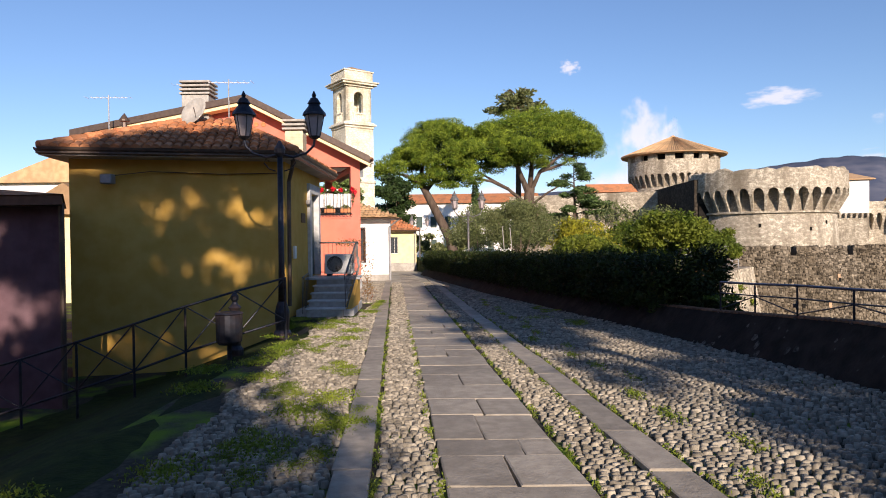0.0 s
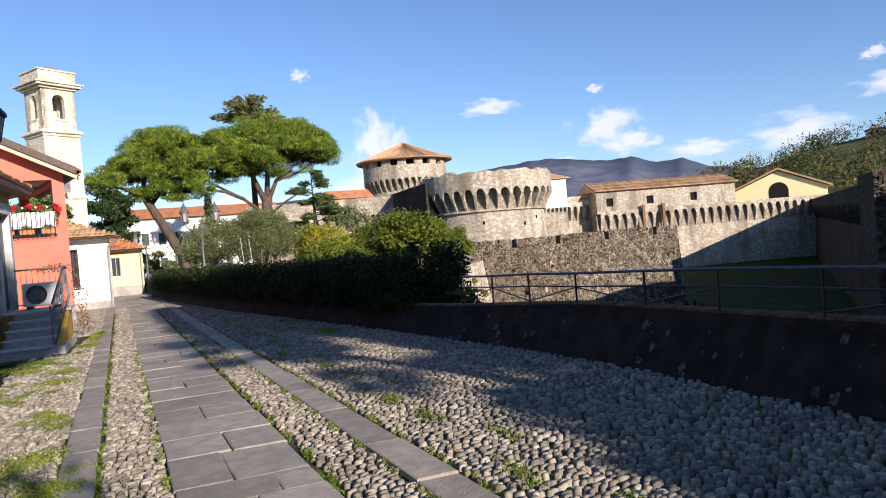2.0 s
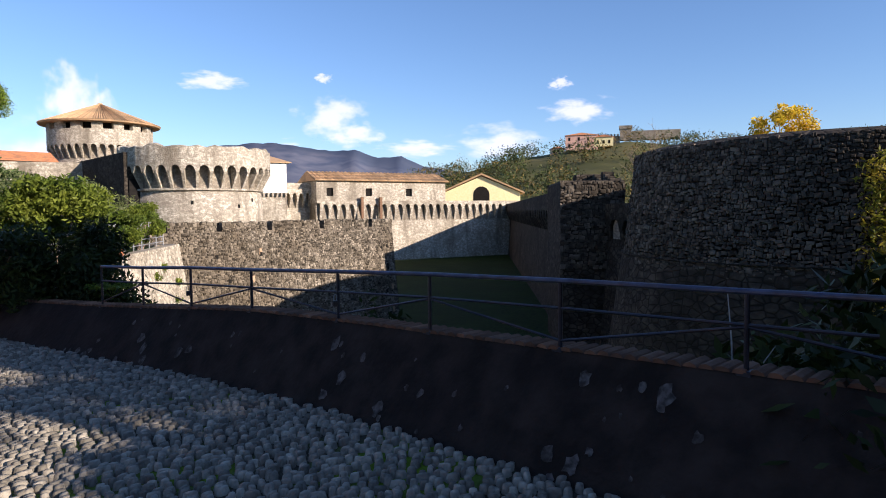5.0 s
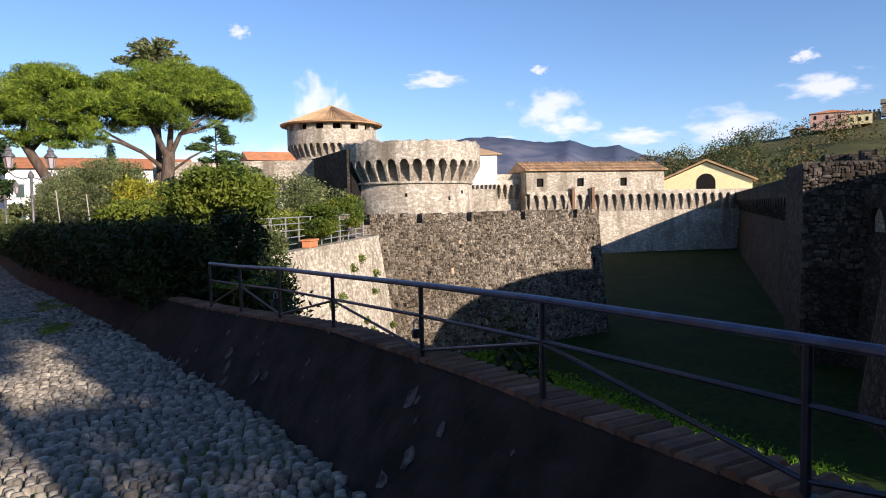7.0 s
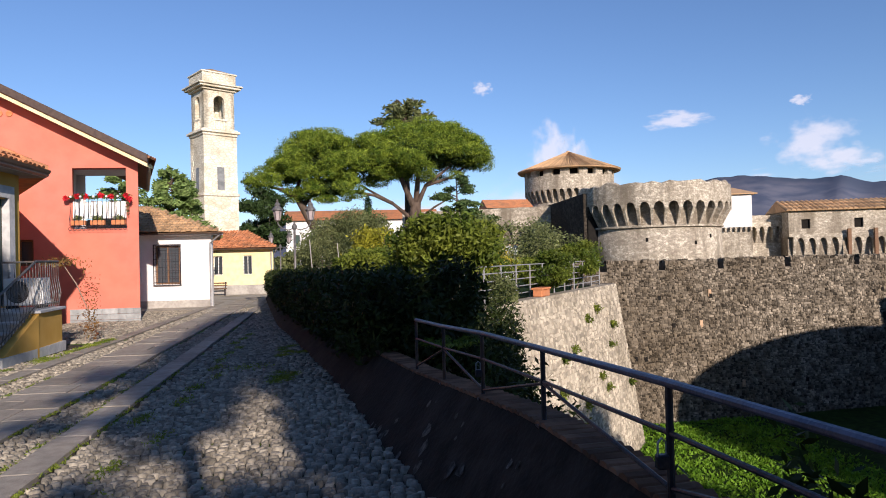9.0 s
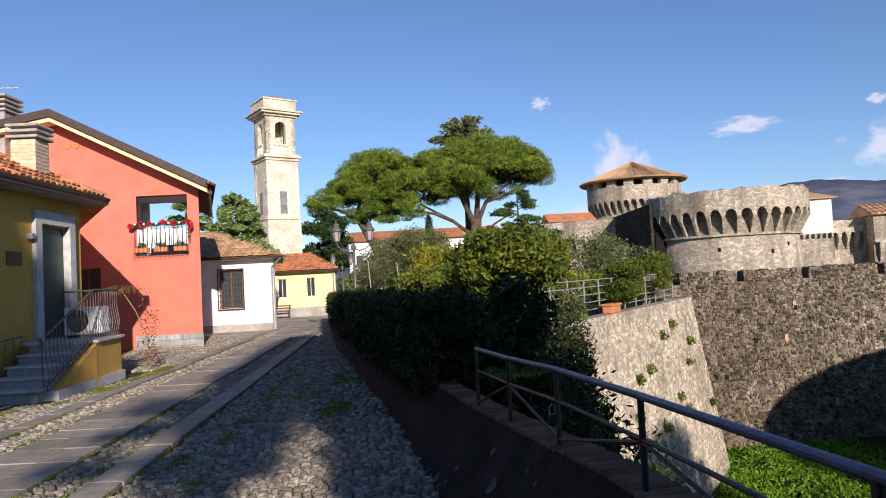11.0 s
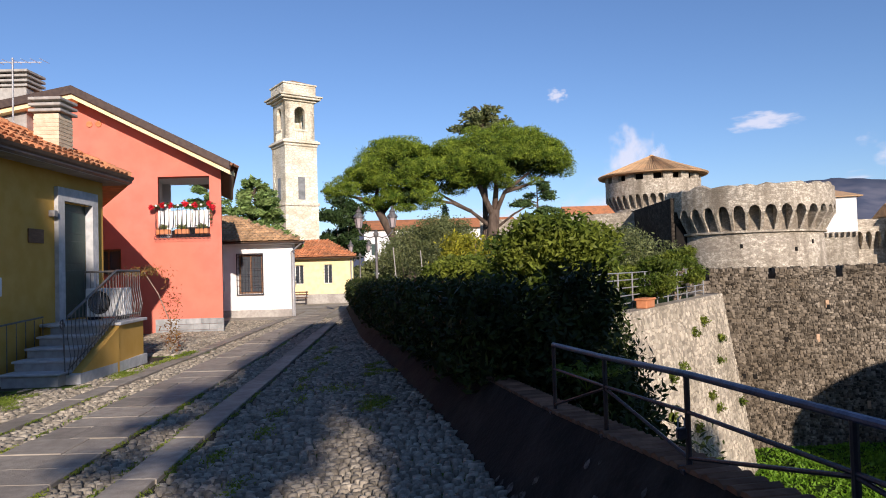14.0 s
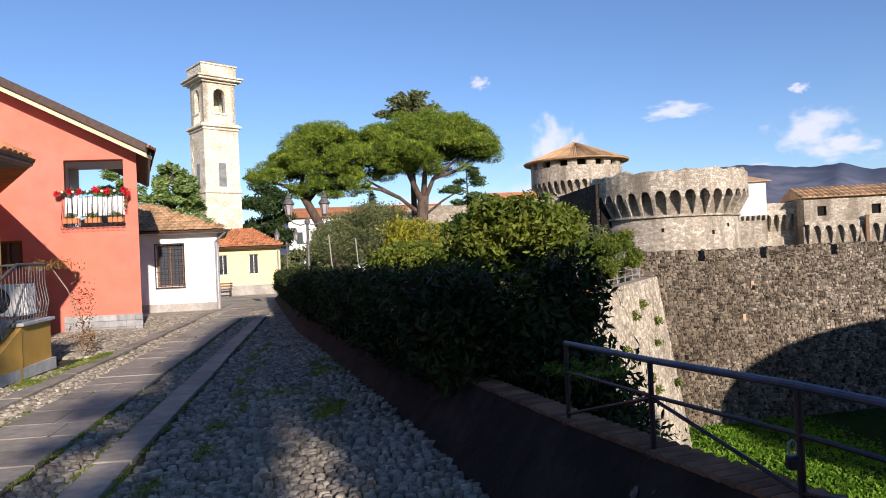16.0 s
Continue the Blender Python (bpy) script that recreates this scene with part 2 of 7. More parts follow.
M_LAMPGLASS = surf("frosted_lamp_glass", (0.34, 0.29, 0.29), (0.42, 0.36, 0.36), 4, rough=0.25, bump=0)
M_GLASS = glass("window_glass")
M_ACWHITE = surf("white_enamel", (0.72, 0.72, 0.70), (0.78, 0.78, 0.76), 4, (0.6, 0.58, 0.52), 2, 0.3, 0.4, 0.03, 40)
# flat near-black paint for the unlit inside of openings
M_BLACK = surf("opening_shade_black", (0.012, 0.011, 0.010), (0.018, 0.016, 0.014), 3, rough=0.95, bump=0)
M_POT = surf("terracotta_pot", (0.50, 0.19, 0.08), (0.58, 0.24, 0.11), 6, (0.35, 0.18, 0.11), 3, 0.4, 0.85, 0.15, 50)
M_ROSE = leafy("red_poinsettia", (0.60, 0.02, 0.03), (0.75, 0.03, 0.05), 0.3)
M_WOOD = surf("brown_wood", (0.16, 0.085, 0.045), (0.23, 0.13, 0.07), 6, (0.1, 0.06, 0.04), 2, 0.5, 0.65, 0.2, 40, stretch=(1, 1, 6))
M_CONC = surf("concrete", (0.34, 0.32, 0.29), (0.44, 0.42, 0.38), 8, (0.24, 0.22, 0.2), 1.2, 0.6, 0.85, 0.25, 50)


# ---- builders ----
def gz(y):
    """The street's height: it falls gently along the walk."""
    return 0.255 - 0.0142 * y


def thing(name, at, label, category, group="", turn=0.0):
    ob = new(name)
    ob.matrix_world = pose(*at, 0, 0, turn)
    return tagged(ob, label, category, group)


def link(name, me, material, parent=None, label="", smooth=False):
    me.materials.append(material)
    if smooth:
        me.polygons.foreach_set("use_smooth", [True] * len(me.polygons))
    ob = new(name, me)
    if parent:
        ob.parent = parent
    if label:
        ob["label"] = label
    return ob


def part(name, bm, material, parent=None, label="", bevel=0.0, smooth=False):
    if bevel:
        bmesh.ops.bevel(bm, geom=bm.edges[:], offset=bevel, segments=1, affect="EDGES")
    bmesh.ops.recalc_face_normals(bm, faces=bm.faces[:])
    me = bpy.data.meshes.new(name)
    bm.to_mesh(me)
    bm.free()
    return link(name, me, material, parent, label, smooth)


def raw(name, verts, faces, material, parent=None, label="", smooth=False):
    me = bpy.data.meshes.new(name)
    me.from_pydata([tuple(v) for v in verts] if not isinstance(verts, np.ndarray) else verts.tolist(), [],
                   faces if not isinstance(faces, np.ndarray) else faces.tolist())
    me.update()
    return link(name, me, material, parent, label, smooth)


def box(x0, x1, y0, y1, z0, z1, bm=None):
    bm = bm or bmesh.new()
    m = Matrix.Translation(((x0 + x1) / 2, (y0 + y1) / 2, (z0 + z1) / 2)) @ Matrix.Diagonal((x1 - x0, y1 - y0, z1 - z0, 1))
    bmesh.ops.create_cube(bm, size=1, matrix=m)
    return bm


def prism(poly, z0, z1, bm=None):
    """An upright prism over a plan polygon; z1 may be a list of heights by corner."""
    bm = bm or bmesh.new()
    top = z1 if isinstance(z1, (list, tuple)) else [z1] * len(poly)
    a = [bm.verts.new((x, y, z0)) for x, y in poly]
    b = [bm.verts.new((x, y, h)) for (x, y), h in zip(poly, top)]
    n = len(poly)
    bm.faces.new(a[::-1])
    bm.faces.new(b)
    for i in range(n):
        bm.faces.new((a[i], a[(i + 1) % n], b[(i + 1) % n], b[i]))
    return bm


def solid(pts, quads, bm=None):
    bm = bm or bmesh.new()
    vs = [bm.verts.new(p) for p in pts]
    for q in quads:
        bm.faces.new([vs[i] for i in q])
    return bm


def rod(a, b, r, bm=None, n=8, r2=None):
    bm = bm or bmesh.new()
    a, b = Vector(a), Vector(b)
    d = b - a
    m = Matrix.Translation((a + b) / 2) @ d.to_track_quat("Z", "Y").to_matrix().to_4x4()
    bmesh.ops.create_cone(bm, cap_ends=True, segments=n, radius1=r, radius2=r if r2 is None else r2, depth=d.length, matrix=m)
    return bm


def tube(points, r, bm=None, n=8, taper=1.0):
    """A bent rod through points, its radius tapering to r * taper."""
    bm = bm or bmesh.new()
    pts = [Vector(p) for p in points]
    rings = []
    for i, p in enumerate(pts):
        d = (pts[min(i + 1, len(pts) - 1)] - pts[max(i - 1, 0)]).normalized()
        q = d.to_track_quat("Z", "Y")
        rr = r * (1 + (taper - 1) * i / (len(pts) - 1))
        rings.append([bm.verts.new(p + q @ Vector((rr * math.cos(k * math.tau / n), rr * math.sin(k * math.tau / n), 0))) for k in range(n)])
    for a, b in zip(rings, rings[1:]):
        for k in range(n):
            bm.faces.new((a[k], a[(k + 1) % n], b[(k + 1) % n], b[k]))
    bm.faces.new(rings[0][::-1])
    bm.faces.new(rings[-1])
    return bm


def lathe(profile, n=24, bm=None, at=(0, 0, 0), a0=0.0, a1=math.tau):
    """A turned shape from (radius, height) rows."""
    bm = bm or bmesh.new()
    full = abs(a1 - a0 - math.tau) < 1e-6
    k = n if full else n + 1
    rings = [[bm.verts.new((at[0] + r * math.cos(a0 + (a1 - a0) * i / n), at[1] + r * math.sin(a0 + (a1 - a0) * i / n), at[2] + z))
              for i in range(k)] for r, z in profile]
    for a, b in zip(rings, rings[1:]):
        for i in range(n):
            j = (i + 1) % k
            bm.faces.new((a[i], a[j], b[j], b[i]))
    if full:
        for ring, flip in ((rings[0], True), (rings[-1], False)):
            bm.faces.new(ring[::-1] if flip else ring)
    return bm


rng = np.random.default_rng(7)


def leaves(name, blobs, count, size, material, parent=None, label="", flat=0.0, shell=0.55, up=0.0, slim=0.36):
    """Small bent leaves strewn through ellipsoids (x, y, z, rx, ry, rz), denser near their skins."""
    bl = np.array(blobs, float)
    vol = bl[:, 3] * bl[:, 4] + bl[:, 3] * bl[:, 5]
    pick = rng.choice(len(bl), count, p=vol / vol.sum())
    d = rng.normal(size=(count, 3))
    d /= np.linalg.norm(d, axis=1)[:, None]
    rad = shell + (1 - shell) * rng.random(count) ** 0.6
    rad *= 1 + 0.14 * rng.normal(size=count)
    c = bl[pick, :3] + d * bl[pick, 3:] * rad[:, None]
    t = rng.normal(size=(count, 3))
    t[:, 2] = t[:, 2] * (1 - flat) + up
    t /= np.linalg.norm(t, axis=1)[:, None]
    s = np.cross(t, rng.normal(size=(count, 3)) + d * 0.5)
    s /= np.linalg.norm(s, axis=1)[:, None] + 1e-9
    L = size * (0.6 + 0.8 * rng.random(count))[:, None]
    W = L * slim
    v = np.stack((c - t * L * 0.5, c + s * W * 0.5, c + t * L * 0.5, c - s * W * 0.5), 1).reshape(-1, 3)
    return raw(name, v, np.arange(count * 4).reshape(-1, 4), material, parent, label)


def rubble(name, fn, W, H, size, material, parent, singles=0, seed=1, proud=0.05):
    """Irregular stones over a wall, W by H; fn(u, v, out) gives places. The first ones are parts of their own."""
    r = np.random.default_rng(seed)
    stones, v = [], 0.0
    while v < H:
        h = size * (0.45 + 0.7 * r.random())
        u = -size * r.random()
        while u < W:
            w = size * (0.4 + 1.3 * r.random() ** 1.5)
            wave = 0.9 * size * (noise.noise((u * 0.9, v * 0.9, seed)) + 0.6 * noise.noise((u * 3.1, v * 3.1, seed + 5)))
            rows = ((0.0, 0.55), (0.55, 1.0)) if r.random() < 0.22 and w < size else ((0.0, 1.0 + (0.35 if r.random() < 0.12 else 0.0)),)
            for lo, hi in rows:
                t = r.normal() * 0.16
                c, s = math.cos(t), math.sin(t)
                cu, cv, a, b = u + w / 2, v + wave + h * (lo + hi) / 2, w * 0.46, h * (hi - lo) * 0.46
                j = lambda: 1 + 0.45 * (r.random() - 0.6)
                q = []
                for su, sv in ((-1, -1), (1, -1), (1, 1), (-1, 1)):
                    x, z = su * a * j(), sv * b * j()
                    q.append((cu + x * c - z * s, cv + x * s + z * c))
                if 0.02 < cv < H - 0.01:
                    stones.append((q, proud * (0.25 + 1.0 * r.random())))
            u += w
        v += h
    V, F, k = [], [], 0

    def shape(q, o):
        cu, cv = sum(a for a, b in q) / 4, sum(b for a, b in q) / 4
        vs = [fn(min(max(a, 0), W), min(max(b, 0), H), -0.03) for a, b in q]
        vs += [fn(min(max(cu + (a - cu) * 0.94, 0), W), min(max(cv + (b - cv) * 0.92, 0), H), o * 0.75) for a, b in q]
        vs += [fn(min(max(cu + (a - cu) * 0.6, 0), W), min(max(cv + (b - cv) * 0.6, 0), H), o) for a, b in q]
        return vs

    quads = [(0, 1, 5, 4), (1, 2, 6, 5), (2, 3, 7, 6), (3, 0, 4, 7), (4, 5, 9, 8), (5, 6, 10, 9), (6, 7, 11, 10), (7, 4, 8, 11), (8, 9, 10, 11)]
    picked = set(r.permutation(len(stones))[:singles].tolist())
    for i, (q, o) in enumerate(stones):
        vs = shape(q, o)
        if i in picked:
            raw("stone", vs, quads, material, parent)
            continue
        V += vs
        F += [tuple(a + k for a in f) for f in quads]
        k += 12
    return tagged(raw(name, V, F, material, parent), kind="stuff")


def coppi(name, o, u, v, W, L, material, parent, w=0.2, l=0.4, keep=None):
    """Half-round clay tiles in overlapping courses on a slope: o a corner, u along the eave, v up the slope."""
    o, u, v = np.array(o, float), np.array(u, float), np.array(v, float)
    u, v = u / np.linalg.norm(u), v / np.linalg.norm(v)
    nrm = np.cross(u, v)
    nrm *= np.sign(nrm[2])
    V, F = [], []
    cols, rows = max(1, int(W / w)), max(1, int(L / l))
    w, l = W / cols, L / rows
    ang = np.linspace(0, math.pi, 6)
    for i in range(cols):
        for j in range(rows):
            if keep and not keep((i + 0.5) * w, (j + 0.5) * l):
                continue
            k = len(V)
            jit = rng.normal(size=2) * 0.008
            for e, (s, lift, sc) in enumerate(((-0.04, 0.035, 1.0), (l + 0.02, 0.0, 0.82))):
                for a in ang:
                    V.append(o + u * ((i + 0.5) * w + jit[0] - math.cos(a) * w * 0.5 * sc) + v * (j * l + s) + nrm * (math.sin(a) * w * 0.42 * sc + lift + jit[1]))
            F += [(k + a, k + a + 1, k + a + 7, k + a + 6) for a in range(5)]
            F.append(tuple(k + a for a in range(5, -1, -1)))
    return tagged(raw(name, V, F, material, parent), kind="stuff")


def setting(ob, label, category=""):
    return tagged(ob, label, category, kind="structure")


def panel(W, H, thick, holes, m=Matrix(), bm=None):
    """A wall W by H with rectangular holes (u0, u1, v0, v1) through it; its face is local y = 0, its body behind."""
    bm = bm or bmesh.new()
    us = sorted({0.0, W, *[h[0] for h in holes], *[h[1] for h in holes]})
    start = len(bm.verts)
    for a, b in zip(us, us[1:]):
        cuts = sorted((h[2], h[3]) for h in holes if h[0] < (a + b) / 2 < h[1])
        z = 0.0
        for c, d in cuts + [(H, H)]:
            if c > z:
                box(a, b, 0, thick, z, c, bm)
            z = d
    bm.verts.ensure_lookup_table()
    bmesh.ops.transform(bm, matrix=m, verts=bm.verts[start:])
    bmesh.ops.remove_doubles(bm, verts=bm.verts[:], dist=0.0002)
    return bm


# ---- ground and street ----
def lane(x0, y):
    """The street's bands run a little to the side."""
    return x0 - 0.079 * (y - 5.3)


def edge_x(y):
    """The inner foot of the parapet."""
    return float(np.interp(y, (-12, 2, 7, 9, 11.2, 13.5, 16.8, 20.4, 23.7, 43, 60), (5.1, 4.85, 4.72, 4.55, 4.15, 3.78, 3.15, 2.45, 1.76, -1.3, -3.4)))


def rise(x, y):
    """The cobbles climb slightly towards the parapet."""
    return 0.10 * min(max((x - lane(2.3, y)) / 2.5, 0), 1.2)


ground = thing("ground", (0, 0, 0), "flat wide country ground beyond the castle moat", "ground")
ground["kind"] = "structure"
part("terrain_sheet", box(-2600, 2600, -600, 3600, -7.2, -7.0), M_HILL, ground)
setting(part("moat_floor", box(6.0, 140, -12, 82, -6.9, -6.0), M_LAWN_SHADE), "green lawn on the moat floor, darkened for its shade", "lawn")
setting(part("lower_yard", box(-40, -3.6, -15, 60, -1.6, -1.15), M_BED), "dark mossy yard below the street", "ground")
bm = bmesh.new()
rows = [[bm.verts.new((x + 0.02 * (y - 8), y, z + 0.06 * noise.noise((x, y * 0.8, 2)))) for x, z in ((-2.2, gz(y) - 0.06), (-2.6, gz(y) - 0.02), (-3.3, gz(y) - 0.15), (-4.6, gz(y) - 0.65), (-6.0, gz(y) - 1.15), (-8.0, -1.25))] for y in np.arange(-13, 17.1, 0.5)]
for a, b in zip(rows, rows[1:]):
    for i in range(5):
        bm.faces.new((a[i + 1], a[i], b[i], b[i + 1]))
setting(part("bank", bm, M_BANK, smooth=True), "grassy bank falling to the alley, shade in its colour", "bank")
# street bed as a strip mesh that follows the parapet
bm = bmesh.new()
rows = []
for y in np.arange(-12, 66, 1.0):
    e = edge_x(y)
    lft = -2.75 if y < 17.2 else (-8 if y < 36 else -12)
    cols = [lft, -2.3, *np.linspace(lane(1.6, y), e + 0.3, 6)] if lane(1.6, y) < e else [lft, lft + 1, *np.linspace(lft + 1.2, e + 0.3, 6)]
    rows.append([bm.verts.new((x, y, gz(y) - 0.035 + rise(x, y))) for x in cols])
for a, b in zip(rows, rows[1:]):
    for i in range(len(a) - 1):
        bm.faces.new((a[i], a[i + 1], b[i + 1], b[i]))
geo = bmesh.ops.extrude_face_region(bm, geom=bm.faces[:])
bmesh.ops.translate(bm, verts=[g for g in geo["geom"] if isinstance(g, bmesh.types.BMVert)], vec=(0, 0, -2.2))
road = setting(part("road", bm, M_BED), "cobbled lane with mossy joints and stone bands", "road")
# worn paving where the lane bends away past the white house
bm = bmesh.new()
rows = []
for y in np.arange(31.0, 58.1, 1.0):
    rows.append([bm.verts.new((x, y, gz(y) + rise(x, y) + dz)) for x, dz in ((-11.5, -0.022), (-6.0, -0.016), (-3.0, -0.012), (-1.0, -0.012), (edge_x(y) + 0.2, -0.02))])
for a, b in zip(rows, rows[1:]):
    for i in range(4):
        bm.faces.new((a[i], a[i + 1], b[i + 1], b[i]))
geo = bmesh.ops.extrude_face_region(bm, geom=bm.faces[:])
bmesh.ops.translate(bm, verts=[g for g in geo["geom"] if isinstance(g, bmesh.types.BMVert)], vec=(0, 0, -0.3))
bmesh.ops.recalc_face_normals(bm, faces=bm.faces[:])
setting(part("pavement", bm, M_WORN), "worn pale grey paving at the lane's bend", "pavement")


def slab_piece(x0, x1, y0, y1, name, mat, z=0.0):
    bm = bmesh.new()
    j = lambda: random.uniform(-0.012, 0.012)
    zz = 0.012 * random.random() + z
    quad = [(lane(x0, y0) + j(), y0 + j()), (lane(x1, y0) + j(), y0 + j()), (lane(x1, y1) + j(), y1 + j()), (lane(x0, y1) + j(), y1 + j())]
    lo = [bm.verts.new((x, y, gz(y) - 0.09)) for x, y in quad]
    cx, cy = sum(q[0] for q in quad) / 4, sum(q[1] for q in quad) / 4
    mid = [bm.verts.new((x, y, gz(y) - 0.006 + zz)) for x, y in quad]
    hi = [bm.verts.new((cx + (x - cx) * (1 - 0.012 / abs(x - cx + 1e-6) * (abs(x - cx) > 0.05)), cy + (y - cy) * 0.982, gz(y) + zz)) for x, y in quad]
    for a, b in ((lo, mid), (mid, hi)):
        for i in range(4):
            bm.faces.new((a[i], a[(i + 1) % 4], b[(i + 1) % 4], b[i]))
    bm.faces.new(hi)
    return part(name, bm, mat, road)


# ---- parapet, coping and railing ----
def along(ys, off):
    """Points along the parapet, off metres outwards."""
    out = []
    for y in ys:
        d = Vector((edge_x(y + 0.5) - edge_x(y - 0.5), 1.0, 0)).normalized()
        out.append(Vector((edge_x(y), y, 0)) + Vector((d.y, -d.x, 0)) * off)
    return out


def strip_wall(ys, o0, o1, z0f, z1f):
    bm = bmesh.new()
    rows = []
    for y, a, b in zip(ys, along(ys, o0), along(ys, o1)):
        rows.append([bm.verts.new((p.x, p.y, z)) for p, z in ((a, z0f(y)), (a, z1f(y)), (b, z1f(y)), (b, z0f(y)))])
    for a, b in zip(rows, rows[1:]):
        for i in range(4):
            bm.faces.new((a[i], a[(i + 1) % 4], b[(i + 1) % 4], b[i]))
    bm.faces.new(rows[0][::-1])
    bm.faces.new(rows[-1])
    return bm


par_top = lambda y: float(np.interp(y, (-12, 2, 6.5, 8.6, 10.6, 11.5, 13.4, 18, 44), (1.2, 1.0, 0.89, 0.85, 0.73, 0.68, 0.6, 0.48, 0.10)))
ys_par = [*np.arange(-12, 44.1, 1.0)]
bm = bmesh.new()
rows = []
for y in ys_par:
    p0, p1, p2 = (along([y], o)[0] for o in (0.0, 0.44, 0.6))
    low_z, foot_z, top_z = gz(y) - 6.3, gz(y) + 0.02, par_top(y) - 0.03
    rows.append([bm.verts.new(v) for v in ((p0.x, p0.y, low_z), (p0.x, p0.y, foot_z), (p1.x, p1.y, top_z), (p2.x, p2.y, top_z), (p2.x, p2.y, low_z))])
for a, b in zip(rows, rows[1:]):
    for i in range(5):
        bm.faces.new((a[i], a[(i + 1) % 5], b[(i + 1) % 5], b[i]))
bm.faces.new(rows[0][::-1])
bm.faces.new(rows[-1])
parapet = setting(part("wall_parapet", bm, M_PARAPET), "low dark leaning rendered parapet along the moat, partly darkened for shade", "parapet")
for i, y in enumerate(np.arange(-1.0, 13.4, 0.085)):
    a, b = along([y], 0.43)[0], along([y], 0.64)[0]
    bm = bmesh.new()
    d = (b - a).normalized()
    side = Vector((-d.y, d.x, 0))
    rings = []
    for p in (a, b):
        rings.append([bm.verts.new(p + side * (0.040 * math.cos(t)) + Vector((0, 0, par_top(y) - 0.032 + 0.028 * math.sin(t) + random.uniform(-0.003, 0.003)))) for t in np.linspace(0, math.pi, 5)])
    for k in range(4):
        bm.faces.new((rings[0][k], rings[0][k + 1], rings[1][k + 1], rings[1][k]))
    bm.faces.new(rings[0])
    bm.faces.new(rings[1][::-1])
    part("coping_tile", bm, M_COPING, parapet)

railing = thing("railing", (0, 0, 0), "dark iron moat railing with diagonal braces on the parapet", "railing")
post_y = (11.35, 10.5, 9.64, 8.7, 7.48, 6.47, 5.35, 4.25, 3.1, 1.9, 0.6, -1.0)
rail_top = lambda y: float(np.interp(y, (-1, 4.25, 5.35, 6.47, 7.48, 8.7, 9.64, 10.5, 11.35), (1.42, 1.325, 1.31, 1.285, 1.25, 1.205, 1.185, 1.15, 1.13)))
tops = []
for y in post_y:
    p = along([y], 0.47)[0]
    tops.append(p)
    part("post", rod((p.x, p.y, par_top(y) - 0.1), (p.x, p.y, rail_top(y) - 0.008), 0.014), M_IRON, railing)
    part("post_foot", box(p.x - 0.04, p.x + 0.04, p.y - 0.04, p.y + 0.04, par_top(y) - 0.05, par_top(y) - 0.018), M_IRON, railing, bevel=0.006)
for i in range(len(post_y) - 1):
    a, b = tops[i], tops[i + 1]
    ya, yb = post_y[i], post_y[i + 1]
    za, zb = rail_top(ya), rail_top(yb)
    part("top_rail", rod((a.x, a.y, za), (b.x, b.y, zb), 0.0165, n=10), M_RAIL, railing, "worn blue-grey painted handrail")
    part("middle_rail", rod((a.x, a.y, za - 0.17), (b.x, b.y, zb - 0.17), 0.010), M_IRON, railing)
    la, lb = par_top(ya) + 0.02, par_top(yb) + 0.02
    part("brace", rod((a.x, a.y, za - 0.18 if i % 2 else la), (b.x, b.y, lb if i % 2 else zb - 0.18), 0.009), M_IRON, railing)
for i in (2, 4):
    p = tops[i]
    z = rail_top(post_y[i]) - 0.17
    lock = thing("padlock", (p.x - 0.03, p.y, z - 0.12), "small dark padlock hung on the moat railing", "padlock", "railing padlocks")
    part("lock_body", box(-0.022, 0.022, -0.015, 0.015, 0, 0.05), M_IRON, lock, bevel=0.005)
    part("shackle", tube([(-0.015, 0, 0.05), (-0.015, 0, 0.09), (0, 0, 0.105), (0.015, 0, 0.09), (0.015, 0, 0.05)], 0.004, n=6), M_GREYIRON, lock)


# ---- moat walls ----
def flat_map(a, b, z0, batter):
    """Places on a leaning wall from a to b in plan, leaning out towards its foot; out is to the right of a to b."""
    a, b = Vector((*a, 0)), Vector((*b, 0))
    d = (b - a).normalized()
    n = Vector((d.y, -d.x, 0))
    return lambda u, v, o: a + d * u + n * (o + batter * (1 - v / 7.0)) + Vector((0, 0, z0 + v))


def thick_wall(a, b, z0, z1, batter, back=1.2):
    a2, b2 = Vector((*a, 0)), Vector((*b, 0))
    d = (b2 - a2).normalized()
    n = Vector((d.y, -d.x, 0))
    f = flat_map(a, b, z0, batter)
    L, H = (b2 - a2).length, z1 - z0
    pts = [f(0, 0, 0), f(L, 0, 0), f(L, H, 0), f(0, H, 0)]
    pts += [p + n * (-back - (batter * (1 - hh / 7.0))) for p, hh in zip(pts, (0, 0, H, H))]
    return solid(pts, [(0, 1, 2, 3), (5, 4, 7, 6), (3, 2, 6, 7), (1, 0, 4, 5), (1, 5, 6, 2), (4, 0, 3, 7)]), f, L, H


PIER = ((7.4, 21.8), (14.36, 31.65))
bm, f, L, H = thick_wall(*PIER, -6.2, 0.45, 1.1, 0.35)
pier = setting(part("wall_pier", bm, M_MORTAR_PALE), "sunlit pale rubble wall that holds the garden terrace", "stone wall")
rubble("rubble_facing", f, L, H, 0.15, M_PIER, pier, 250, 3, 0.022)
bm, f, L, H = thick_wall((5.3, 12.9), (7.4, 21.8), -6.2, -0.35, 0.8, 0.5)
low = setting(part("wall_pier_low", bm, M_STONE_SHADE), "overgrown low end of the terrace wall", "stone wall")
bm, f, L, H = thick_wall((14.36, 31.65), (13.6, 33.9), -6.2, 0.45, 1.1, 1.2)
setting(part("wall_pier_end", bm, M_STONE), "pale rubble end of the terrace wall", "stone wall")

